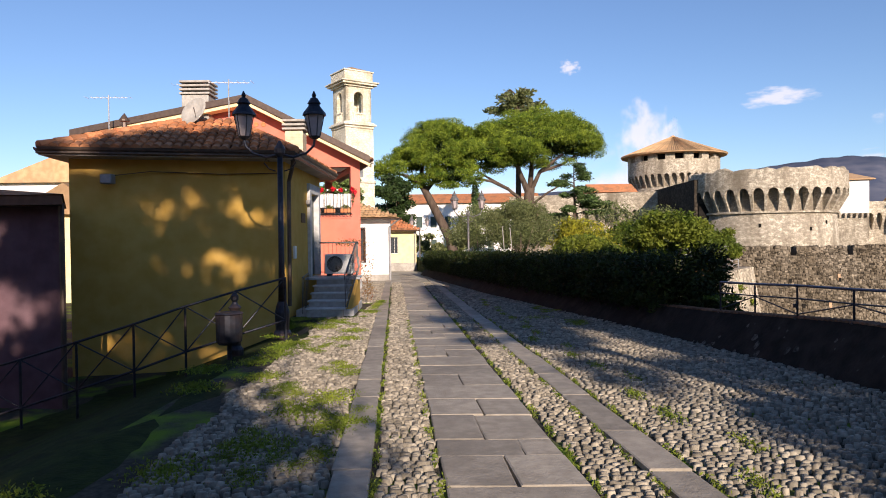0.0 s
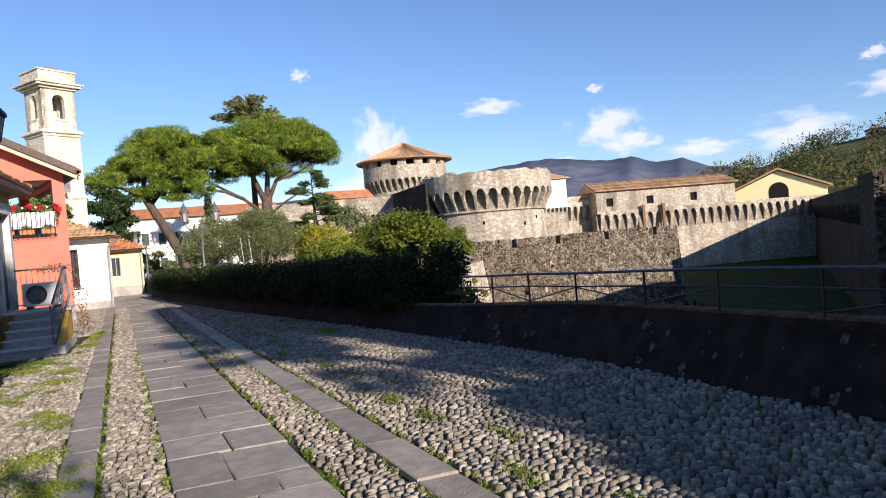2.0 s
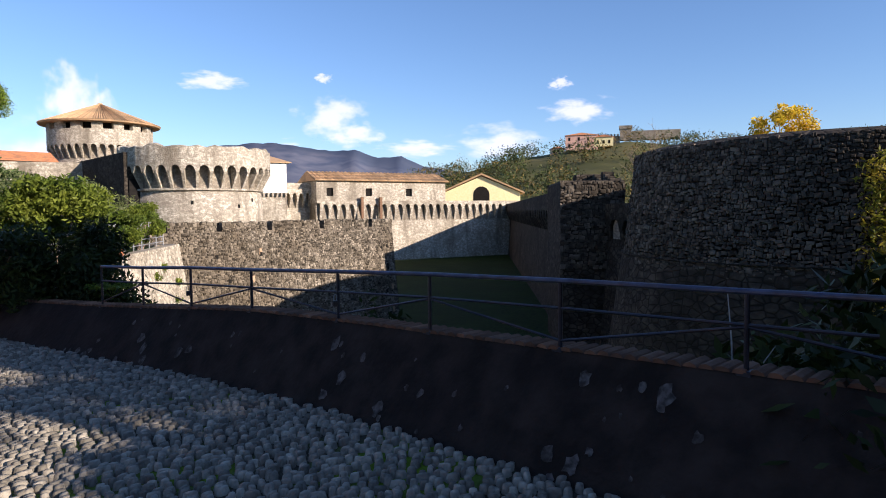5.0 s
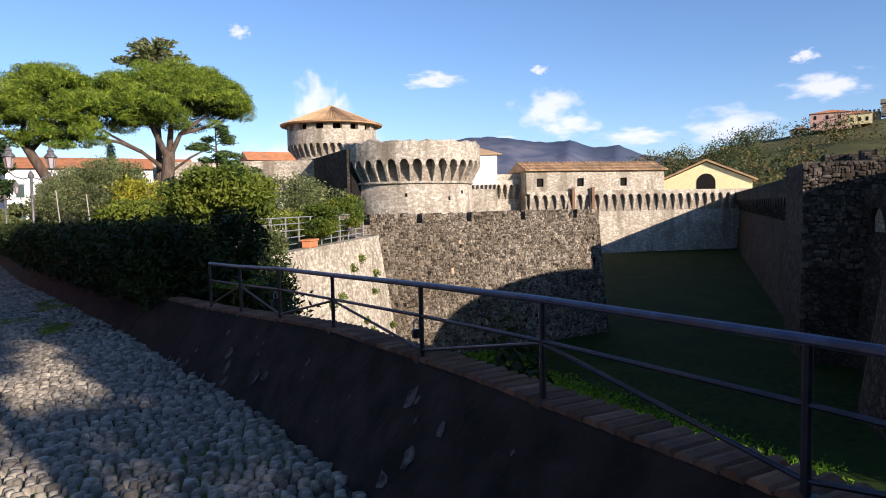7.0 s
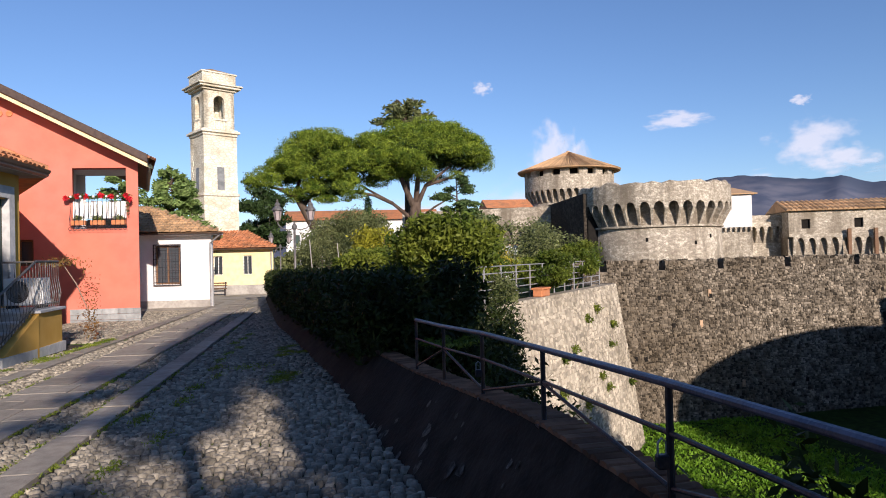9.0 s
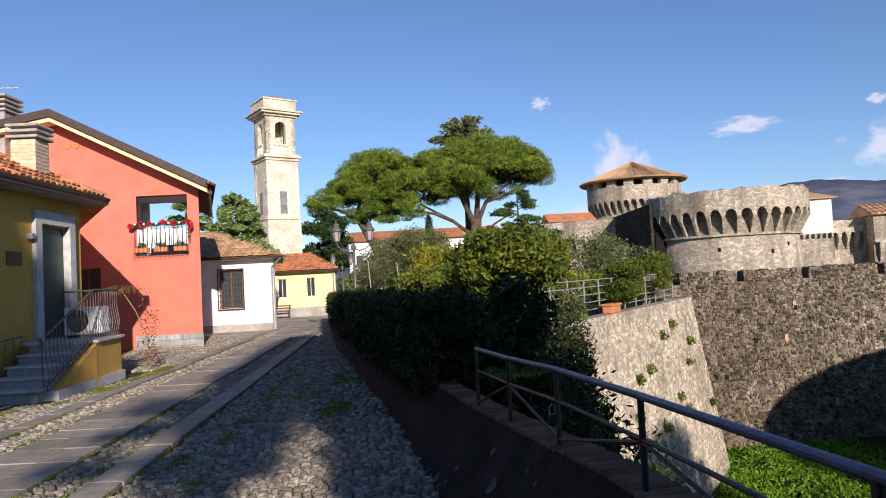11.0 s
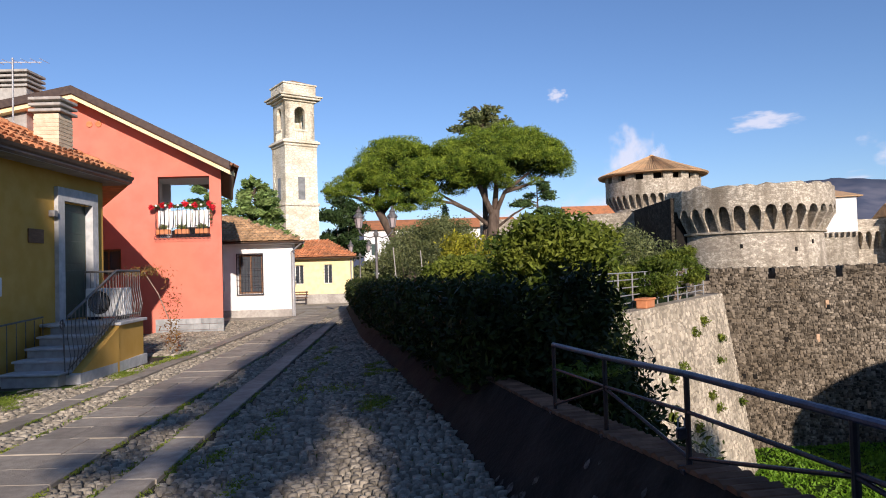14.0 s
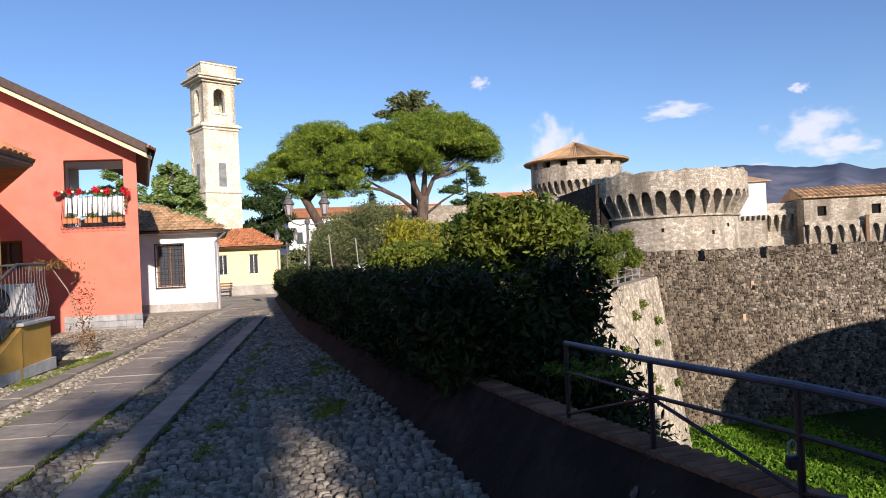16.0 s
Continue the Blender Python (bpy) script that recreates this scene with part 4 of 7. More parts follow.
def roof_face(parent, p0, p1, t0, t1, mat, w=0.2, l=0.38):
    """Tiles over a roof face: eave p0 to p1, top edge t0 to t1 (may be one point)."""
    p0, p1, t0, t1 = (Vector(p) for p in (p0, p1, t0, t1))
    u = (p1 - p0)
    W = u.length
    u.normalize()
    foot = p0 + u * ((t0 - p0).dot(u))
    v = t0 - foot
    Lr = v.length
    a, b = (t0 - p0).dot(u), (t1 - p0).dot(u)
    coppi("roof_tiles", p0 + Vector((0, 0, 0.02)), u, v, W, Lr, mat, parent, w, l,
          keep=lambda x, y: a * y / Lr <= x <= W - (W - b) * y / Lr)


roof_face(h1, rp[0], rp[1], rp[4], rp[5], M_TILE)
roof_face(h1, rp[1], rp[2], rp[5], rp[5], M_TILE)
for a, b in ((rp[0], rp[4]), (rp[1], rp[5]), (rp[2], rp[5])):
    a, b = Vector(a), Vector(b)
    n = int((b - a).length / 0.36)
    for i in range(n):
        part("ridge_tile", rod(a.lerp(b, i / n) + Vector((0, 0, 0.06)), a.lerp(b, (i + 1.1) / n) + Vector((0, 0, 0.06)), 0.11, n=8, r2=0.09), M_TILE, h1)
for i in range(3):
    a, b = E4[i - 1 if i else 3], E4[i]
    if i == 0:
        a, b = E4[3], E4[0]
    part("gutter", gutter((*a, 3.95), (*b, 3.95), 0.11), M_GUTTER, h1, "brown metal gutter")
    part("fascia", rod((*a, 3.86), (*b, 3.86), 0.07, n=6), M_GUTTER, h1)
part("downpipe", tube([(-3.25, 16.5, 3.85), (-3.36, 16.75, 3.6), (-3.48, 16.92, 3.3), (-3.5, 16.92, 0.3)], 0.05), M_GUTTER, h1, "brown metal downpipe")
part("lamp_box", box(-7.45, -7.2, 15.78, 16.02, 3.2, 3.42), M_GREYIRON, h1, "small grey wall box", bevel=0.02)
part("cable", tube([(-7.2, 15.98, 3.40), (-6.5, 16.2, 3.50), (-5.0, 16.6, 3.46), (-3.75, 16.92, 3.50)], 0.012, n=6), M_GUTTER, h1)
# door with its marble frame
frame1 = part("door_frame", panel(1.5, 2.62, 0.16, [(0.22, 1.28, -0.01, 2.36)], Matrix.Translation((-3.52, 19.56, 0.86)) @ Matrix.Rotation(math.pi / 2, 4, "Z")), M_MARBLE, h1, "grey marble door frame")
part("door_leaf", box(-3.74, -3.68, 19.79, 20.83, 0.88, 3.2), M_GREENDOOR, h1, "dark green wooden door, closed")
for z in (1.15, 2.0, 2.6):
    part("door_panel", box(-3.68, -3.665, 19.92, 20.70, z, z + (0.7 if z < 2 else 0.45)), M_GREENDOOR, h1, bevel=0.006)
part("name_plate", box(-3.60, -3.575, 18.72, 19.18, 2.36, 2.62), M_WOOD, h1, "brown wooden wall plate", bevel=0.005)
part("wall_lamp", box(-3.60, -3.48, 19.36, 19.48, 2.88, 3.0), M_GREYIRON, h1, bevel=0.01)
part("meter_box", box(-3.60, -3.54, 17.72, 17.92, 1.42, 1.74), M_ACWHITE, h1, "white intercom box", bevel=0.01)
chim = thing("brick_chimney", (-4.08, 20.4, 4.1), "buff brick chimney with slatted stone cap on the ochre roof", "chimney")
part("shaft", box(-0.25, 0.25, -0.25, 0.25, -0.2, 0.95), M_BRICK_PALE, chim)
for i in range(13):
    part("brick_course", box(-0.258, 0.258, -0.258, 0.258, -0.12 + i * 0.08, -0.06 + i * 0.08), M_BRICK_PALE, chim)
for z in (0.98, 1.10, 1.22):
    part("cap_slab", box(-0.33, 0.33, -0.33, 0.33, z, z + 0.06), M_CONC, chim, bevel=0.01)
for x in (-0.17, 0.17):
    part("cap_block", box(x - 0.08, x + 0.08, -0.2, 0.2, 0.95, 1.22), M_CONC, chim)

# porch with its stair
porch = thing("porch", (0, 0, 0), "ochre porch with grey stone steps along the house", "porch")
part("podium", prism([(-3.58, 19.05), (-2.14, 19.05), (-2.25, 20.3), (-3.58, 20.3)], -0.3, 0.80), M_YELLOW, porch)
part("plinth", prism([(-3.5, 17.57), (-2.06, 17.57), (-2.20, 20.36), (-3.5, 20.36)], -0.3, 0.13), M_MARBLE, porch)
part("landing", prism([(-3.58, 19.0), (-2.08, 19.0), (-2.19, 20.36), (-3.58, 20.36)], 0.803, 0.86), M_MARBLE, porch, "grey stone landing", bevel=0.008)
for i in range(5):
    y = 17.35 + i * 0.34
    part("step", box(-3.2, -2.3, y, 19.04 if i else 19.03, -0.1 + (0.003 * i), 0.02 + 0.168 * (i + 1) - 0.04), M_CONC, porch)
    part("tread", box(-3.24, -2.26, y - 0.03, y + 0.36, 0.02 + 0.168 * (i + 1) - 0.038, 0.02 + 0.168 * (i + 1)), M_MARBLE, porch, bevel=0.006)
part("stair_cheek", solid([(-2.3, 17.6, -0.2), (-2.3, 19.04, -0.2), (-2.3, 19.04, 0.78), (-2.3, 17.6, 0.06), (-2.13, 17.6, -0.2), (-2.13, 19.04, -0.2), (-2.13, 19.04, 0.78), (-2.13, 17.6, 0.06)],
                          [(0, 1, 2, 3), (7, 6, 5, 4), (0, 4, 5, 1), (1, 5, 6, 2), (2, 6, 7, 3), (3, 7, 4, 0)]), M_YELLOW, porch)
prail = thing("porch_railing", (0, 0, 0), "dark grey wrought-iron railing with curls round the porch", "railing")
pts = [(-2.22, 17.5, 0.12), (-2.18, 19.05, 0.86), (-2.29, 20.25, 0.86), (-3.4, 20.25, 0.86)]
for a, b in zip(pts, pts[1:]):
    a, b = Vector(a), Vector(b)
    part("handrail", rod(a + Vector((0, 0, 0.95)), b + Vector((0, 0, 0.95)), 0.022, n=8), M_OLDIRON, prail)
    part("bottom_rail", rod(a + Vector((0, 0, 0.1)), b + Vector((0, 0, 0.1)), 0.012, n=6), M_OLDIRON, prail)
    n = max(2, int((b - a).length / 0.12))
    for i in range(n + 1):
        p = a.lerp(b, i / n)
        bow = (b - a).cross(Vector((0, 0, 1))).normalized() * 0.05
        part("baluster", tube([p + Vector((0, 0, 0.02)), p + bow + Vector((0, 0, 0.28)), p + Vector((0, 0, 0.6)), p + Vector((0, 0, 0.95))], 0.008, n=5), M_OLDIRON, prail)
c = [Vector((-2.24, 17.45, 0.2))]
for k in range(14):
    c.append(Vector((-2.24, 17.4 - 0.09 * math.sin(k * 0.55) * (1 - k / 18), 0.95 + 0.09 * math.cos(k * 0.55) * (1 - k / 18))))
part("curl", tube(c, 0.012, n=6), M_OLDIRON, prail)
part("handrail", rod((-3.3, 17.4, 0.95), (-3.45, 18.9, 1.0), 0.016), M_OLDIRON, prail)
for i in range(6):
    part("baluster", rod((-3.3 - 0.03 * i, 17.4 + 0.3 * i, 0.05), (-3.3 - 0.03 * i, 17.4 + 0.3 * i, 0.96), 0.008, n=5), M_OLDIRON, prail)
ac = thing("air_conditioner", (-2.78, 19.98, 0.86), "white outdoor air-conditioning unit on the porch landing", "air conditioner", turn=-6)
part("case", box(-0.40, 0.40, -0.15, 0.15, 0.06, 0.62), M_ACWHITE, ac, bevel=0.02)
part("fan_recess", lathe([(0.225, 0), (0.225, 0.02), (0.205, 0.02)], 28, lathe([(0.2, 0.0), (0.2, 0.012)], 28)), M_BLACK, ac).matrix_local = pose(-0.1, -0.152, 0.34, 90, 0, 0)
for r in (0.06, 0.11, 0.16, 0.205):
    part("grille_ring", lathe([(r, 0.02), (r + 0.006, 0.028), (r + 0.006, 0.02)], 28), M_GREYIRON, ac).matrix_local = pose(-0.1, -0.152, 0.34, 90, 0, 0)
for i in range(4):
    part("grille_rod", rod((-0.1 - 0.2 * math.cos(i * math.pi / 4), -0.178, 0.34 - 0.2 * math.sin(i * math.pi / 4)), (-0.1 + 0.2 * math.cos(i * math.pi / 4), -0.178, 0.34 + 0.2 * math.sin(i * math.pi / 4)), 0.005, n=5), M_GREYIRON, ac)
for x in (-0.3, 0.3):
    part("foot", box(x - 0.04, x + 0.04, -0.15, 0.15, 0, 0.058), M_IRON, ac)
creeper = thing("creeper", (-2.3, 21.6, 0.0), "reddish creeper trailing over the porch railing", "climbing plant")
part("stem", tube([(0, 0, 0), (0.1, 0, 0.6), (-0.1, -0.2, 1.3), (-0.4, -0.3, 1.85)], 0.012, n=6), M_TWIG, creeper)
leaves("leaves", [(0.1, 0, 0.9, 0.25, 0.25, 0.9), (-0.35, -0.35, 1.8, 0.6, 0.25, 0.16), (0.15, 0.0, 0.3, 0.25, 0.2, 0.3)], 700, 0.07,
       leafy("creeper_leaves", (0.20, 0.06, 0.025), (0.22, 0.16, 0.04)), creeper, shell=0.2)

# the coral house
YR = 28.42
red = thing("coral_house", (0, 0, 0), "coral-red two-storey gabled house with a corner loggia", "house")
APX, APZ, RX, RZ, LX, LZ = -7.75, 7.52, -3.26, 5.25, -14.3, 6.3
HB = -0.5
bm = panel(11.04, 4.95 - HB, 0.4, [(8.98, 10.66, 2.92 - HB, 4.93 - HB), (6.9, 7.75, 1.75 - HB, 2.6 - HB)], Matrix.Translation((LX, YR, HB)))
gable = bmesh.new()
solid([(LX, YR, 4.95), (RX, YR, 4.95), (RX, YR, RZ), (APX, YR, APZ), (LX, YR, LZ), (LX, YR + 0.4, 4.95), (RX, YR + 0.4, 4.95), (RX, YR + 0.4, RZ), (APX, YR + 0.4, APZ), (LX, YR + 0.4, LZ)],
      [(0, 1, 2, 3, 4), (9, 8, 7, 6, 5), (1, 6, 7, 2), (5, 0, 4, 9), (2, 7, 8, 3), (3, 8, 9, 4)], gable)
part("front_wall", bm, M_RED, red)
part("gable_wall", gable, M_RED, red)
part("side_wall", panel(6.6, RZ - HB, 0.36, [(0.02, 6.5, 2.92 - HB, 4.9 - HB)], Matrix.Translation((RX, YR + 0.41, HB)) @ Matrix.Rotation(math.pi / 2, 4, "Z")), M_RED, red)
part("rear_wall", box(LX, -5.7, 35.42, 35.8, HB, 5.0), M_RED, red)
part("rear_wall", box(-5.697, RX, 35.42, 35.8, HB, 2.9), M_RED, red)
part("far_wall", box(LX, LX + 0.3, YR + 0.42, 35.4, HB, LZ), M_RED, red)
part("loggia_floor", box(-5.7, RX - 0.005, YR + 0.01, 30.9, 2.70, 2.90), M_CONC, red)
part("loggia_inner_wall", box(-5.55, -5.35, YR + 0.42, 30.8, 2.9, 5.0), M_WHITE, red, "white loggia wall")
part("loggia_back_wall", box(-5.347, -5.05, 30.6, 30.8, 2.9, 5.0), M_WHITE, red)
part("loggia_ceiling", box(-5.7, RX - 0.37, YR + 0.41, 30.9, 4.98, 5.1), M_WHITE, red)
part("window_pane", box(LX + 6.9, LX + 7.75, YR + 0.18, YR + 0.22, 1.75, 2.6), M_GLASS, red, "dark ground-floor window")
part("window_frame", panel(0.85, 0.85, 0.05, [(0.06, 0.39, 0.06, 0.79), (0.46, 0.79, 0.06, 0.79)], Matrix.Translation((LX + 6.9, YR + 0.1, 1.75))), M_WOOD, red)
OV = 0.62
for (xa, za), (xb, zb), nm in (((APX, APZ), (RX + 0.5, RZ - 0.29), "right"), ((APX, APZ), (LX - 0.6, LZ - 0.12), "left")):
    y0, y1 = YR - OV, 36.2
    pts = [(xa, y0, za + 0.02), (xb, y0, zb + 0.02), (xb, y1, zb + 0.02), (xa, y1, za + 0.02)]
    pts += [(x, y, z + 0.14) for x, y, z in pts]
    part("roof_deck", solid(pts, [(0, 1, 2, 3), (7, 6, 5, 4), (0, 4, 5, 1), (1, 5, 6, 2), (2, 6, 7, 3), (3, 7, 4, 0)]), M_WOOD, red)
    part("verge_board", solid([(xa, y0 - 0.02, za - 0.10), (xb, y0 - 0.02, zb - 0.10), (xb, y0 - 0.02, zb + 0.015), (xa, y0 - 0.02, za + 0.015), (xa, y0 + 0.5, za - 0.10), (xb, y0 + 0.5, zb - 0.10), (xb, y0 + 0.5, zb + 0.015), (xa, y0 + 0.5, za + 0.015)],
                              [(0, 1, 2, 3), (7, 6, 5, 4), (0, 4, 5, 1), (1, 5, 6, 2), (2, 6, 7, 3), (3, 7, 4, 0)]), M_CREAM, red, "cream painted verge")
    part("verge_trim", solid([(xa, y0 - 0.05, za + 0.06), (xb, y0 - 0.05, zb + 0.06), (xb, y0 - 0.05, zb + 0.32), (xa, y0 - 0.05, za + 0.32), (xa, y0 + 0.1, za + 0.06), (xb, y0 + 0.1, zb + 0.06), (xb, y0 + 0.1, zb + 0.32), (xa, y0 + 0.1, za + 0.32)],
                             [(0, 1, 2, 3), (7, 6, 5, 4), (0, 4, 5, 1), (1, 5, 6, 2), (2, 6, 7, 3), (3, 7, 4, 0)]), M_GUTTER, red, "dark metal verge")
    coppi("roof_tiles", (xb, y0, zb + 0.17), (0, 1, 0), (xa - xb, 0, za - zb), y1 - y0, math.hypot(xa - xb, za - zb), M_TILE, red, 0.22, 0.42)
part("gutter", gutter((RX + 0.55, 36.2, RZ - 0.22), (RX + 0.55, YR - OV, RZ - 0.22), 0.08), M_GUTTER, red)
for x in (-7.52, -7.22):
    part("vent", lathe([(0.10, 0), (0.10, 0.03), (0.07, 0.035), (0.0, 0.035)], 16), M_TILE, red, "round clay wall vent").matrix_local = pose(x, YR, 6.72, 90, 0, 0)
for j in range(3):
    x = -5.45
    k = 0
    while x < RX - 0.01:
        w = 0.5 if (k or j % 2 == 0) else 0.25
        x2 = min(x + w, RX + 0.03)
        if x2 - x > 0.08:
            part("plinth_block", box(x, x2 - 0.008, YR - 0.035, YR + 0.02, gz(YR) - 0.12 + j * 0.185, gz(YR) + 0.057 + j * 0.185), M_BASE, red, bevel=0.004)
        x = x2
        k += 1
for ob in red.children_recursive:
    for v in ob.data.vertices:
        v.co.x -= 0.34 * max(0.0, v.co.y - YR - 0.05)
# loggia railing with a garland
lr = thing("loggia_railing", (0, 0, 0), "black bowed iron loggia railing with curls", "railing")
part("top_rail", box(-5.34, -3.60, YR - 0.22, YR - 0.18, 3.93, 3.97), M_IRON, lr)
part("bottom_rail", box(-5.34, -3.60, YR - 0.10, YR - 0.06, 2.98, 3.01), M_IRON, lr)
for i in range(13):
    x = -5.32 + i * 1.70 / 12
    part("baluster", tube([(x, YR - 0.20, 3.94), (x, YR - 0.19, 3.5), (x, YR - 0.26, 3.2), (x, YR - 0.24, 3.02), (x, YR - 0.08, 2.98)], 0.011, n=6), M_IRON, lr)
    part("curl", tube([(x + 0.06 * math.cos(t), YR - 0.2, 2.92 + 0.06 * math.sin(t)) for t in np.linspace(0, 5.2, 9)], 0.009, n=5), M_IRON, lr)
for s in (-5.34, -3.60):
    part("end_bar", box(s - 0.015, s + 0.015, YR - 0.20, YR + 0.05, 3.93, 3.96), M_IRON, lr)
screen = thing("white_screen", (0, 0, 0), "white cloth screen behind the loggia railing", "screen")
for i in range(9):
    x = -5.28 + i * 0.187
    part("cloth_strip", box(x, x + 0.165, YR - 0.08, YR - 0.07, 3.25, 3.82 + 0.02 * math.sin(i * 2.3)), M_WHITE, screen)
gar = thing("garland", (-4.45, YR - 0.24, 3.95), "green garland with red poinsettias and silver baubles on the railing", "garland")
leaves("greenery", [(x, 0, 0.03 * math.sin(x * 9), 0.12, 0.07, 0.07) for x in np.linspace(-0.95, 0.95, 16)] + [(0.93, 0.0, -0.35, 0.06, 0.06, 0.3)], 1500, 0.06, M_CEDAR, gar, shell=0.1)
for x, z in ((-0.95, -0.05), (-0.62, 0.02), (-0.35, 0.0), (0.12, 0.04), (0.45, 0.0), (0.9, 0.03), (1.02, -0.1)):
    leaves("poinsettia", [(x, -0.07, z, 0.09, 0.04, 0.09)], 60, 0.1, M_ROSE, gar, shell=0.3)
for x in (-0.8, -0.5, -0.1, 0.3, 0.65):
    part("bauble", lathe([(0.001, -0.04), (0.03, -0.028), (0.04, 0), (0.03, 0.028), (0.001, 0.04)], 12, at=(x, -0.09, 0.0)), M_ACWHITE, gar, smooth=True)
for i, x in enumerate((-5.1, -4.5, -3.85)):
    box_pl = thing("window_box", (x, YR - 0.12, 3.03), "terracotta flower box with small plants in the loggia railing", "planter", "loggia flower boxes")
    part("trough", box(-0.22, 0.22, -0.07, 0.07, 0, 0.16), M_POT, box_pl, bevel=0.012)
    leaves("plant", [(0, 0, 0.24, 0.2, 0.07, 0.1)], 160, 0.07, M_LAUREL if i == 1 else M_OLIVE, box_pl, shell=0.1)
# big chimney, dish and aerials above the roofs
bc = thing("rendered_chimney", (-9.9, 28.5, 6.9), "grey rendered chimney with a louvred cap", "chimney")
part("shaft", box(-0.55, 0.55, -0.45, 0.45, -0.6, 1.0), M_CONC, bc, bevel=0.02)
for i in range(4):
    part("cap_slab", box(-0.62, 0.62, -0.52, 0.52, 1.02 + i * 0.16, 1.10 + i * 0.16), M_CONC, bc, bevel=0.01)
part("cap_core", box(-0.42, 0.42, -0.35, 0.35, 1.0, 1.56), M_BLACK, bc)
sc = thing("metal_flue", (-7.65, 17.4, 4.3), "small brown metal flue with a pointed cowl", "flue")
part("pipe", rod((0, 0, -0.1), (0, 0, 0.55), 0.07), M_GUTTER, sc)
part("cowl", lathe([(0.12, 0.58), (0.12, 0.62), (0.01, 0.78)], 12), M_GUTTER, sc)
for x, y, z, h, lab in ((-10.4, 29.2, 7.2, 1.5, "tall white rooftop aerial"), (-12.9, 27.0, 6.6, 1.1, "small thin rooftop aerial"), (-7.2, 24.0, 5.0, 2.5, "white yagi aerial on a mast")):
    an = thing("aerial", (x, y, z), lab, "aerial", "rooftop aerials")
    part("mast", rod((0, 0, -0.6), (0, 0, h), 0.022, n=6), M_GREYIRON, an)
    part("boom", rod((-0.7, 0, h - 0.1), (0.7, 0.1, h - 0.1), 0.011, n=6), M_ACWHITE, an)
    for i in range(8):
        xx = -0.85 + i * 0.24
        part("element", rod((xx, -0.22, h - 0.1), (xx, 0.22, h - 0.1), 0.007, n=5), M_ACWHITE, an)
dish = thing("satellite_dish", (-6.2, 18.4, 4.85), "grey satellite dish on the ochre roof", "satellite dish")
part("pole", rod((0, 0, -0.25), (0, 0, 0.35), 0.025, n=8), M_GREYIRON, dish)
part("bowl", lathe([(0.001, 0.0), (0.2, 0.03), (0.36, 0.10), (0.40, 0.14), (0.39, 0.15), (0.2, 0.05), (0.001, 0.02)], 24), M_CONC, dish, smooth=True).matrix_local = pose(0, -0.05, 0.38, 66, 0, -25)
part("feed_arm", rod((0, -0.06, 0.2), (0.1, -0.55, 0.45), 0.012, n=6), M_GREYIRON, dish)

# the white house and the cream house beyond
wh = thing("white_house", (0, 0, 0), "low white house with a grilled window and tiled roof", "house")
part("front_wall", panel(6.0, 3.55, 0.35, [(3.55, 4.62, 1.28, 3.02)], Matrix.Translation((-8.72, 36.5, -0.5))), M_WHITE, wh)
part("side_wall", prism([(-2.72, 36.505), (-3.07, 36.86), (-5.3, 46), (-4.95, 46)], -0.7, 3.05), M_WHITE, wh)
part("window_pane", box(-5.17, -4.1, 36.66, 36.70, 0.78, 2.52), M_GLASS, wh)
part("window_frame", panel(1.07, 1.74, 0.06, [(0.07, 0.5, 0.07, 1.67), (0.57, 1.0, 0.07, 1.67)], Matrix.Translation((-5.17, 36.6, 0.78))), M_WOOD, wh, "brown wooden window frame")
part("window_sill", box(-5.25, -4.02, 36.42, 36.6, 0.72, 0.775), M_MARBLE, wh)
grille = part("window_grille", panel(1.2, 1.86, 0.03, [(0.04, 1.16, 0.04, 1.82)], Matrix.Translation((-5.23, 36.38, 0.72))), M_IRON, wh, "dark iron window grille")
bars(-5.2, -4.06, 0.75, 2.55, 36.395, 8, 7, grille)
part("plinth", box(-8.7, -2.74, 36.46, 36.497, -0.5, 0.05), M_CONC, wh, "stained base strip")
part("roof_deck", solid([(-9.3, 35.95, 3.05), (-2.1, 35.95, 3.05), (-4.4, 46.5, 3.05), (-9.3, 46.5, 3.05), (-7.4, 40.5, 4.55), (-6.6, 40.5, 4.55)], [(0, 1, 5, 4), (1, 2, 5), (2, 3, 4, 5), (3, 0, 4), (3, 2, 1, 0)]), M_TILE_OLD, wh)
roof_face(wh, (-9.3, 35.95, 3.08), (-2.1, 35.95, 3.08), (-7.4, 40.5, 4.58), (-6.6, 40.5, 4.58), M_TILE_OLD, 0.22, 0.42)
part("soffit", box(-9.2, -2.2, 36.0, 36.48, 2.96, 3.04), M_WHITE, wh)
part("gutter", gutter((-9.3, 35.92, 3.06), (-2.06, 35.92, 3.06), 0.07), M_GUTTER, wh)
part("downpipe", tube([(-2.2, 36.0, 3.0), (-2.55, 36.3, 2.75), (-2.76, 36.42, 2.6), (-2.76, 36.42, -0.25)], 0.045), M_GREYIRON, wh)
part("light_box", box(-6.0, -5.75, 36.44, 36.497, 0.9, 1.35), M_ACWHITE, wh)
yh = thing("cream_house", (0, 0, 0), "low cream house with grilled windows and terracotta roof", "house")
part("front_wall", panel(5.2, 3.2, 0.35, [(1.25, 1.85, 1.45, 2.75), (3.2, 3.8, 1.45, 2.75), (3.3, 3.75, 0.3, 0.75)], Matrix.Translation((-7.25, 52.0, -0.6))), M_CREAM, yh)
part("side_wall", prism([(-2.05, 52.005), (-2.4, 52.36), (-4.9, 62), (-4.55, 62)], -0.8, 2.6), M_CREAM, yh)
part("plinth", box(-7.25, -2.05, 51.95, 51.997, -0.6, 0.15), M_CONC, yh, "grey cement plinth")
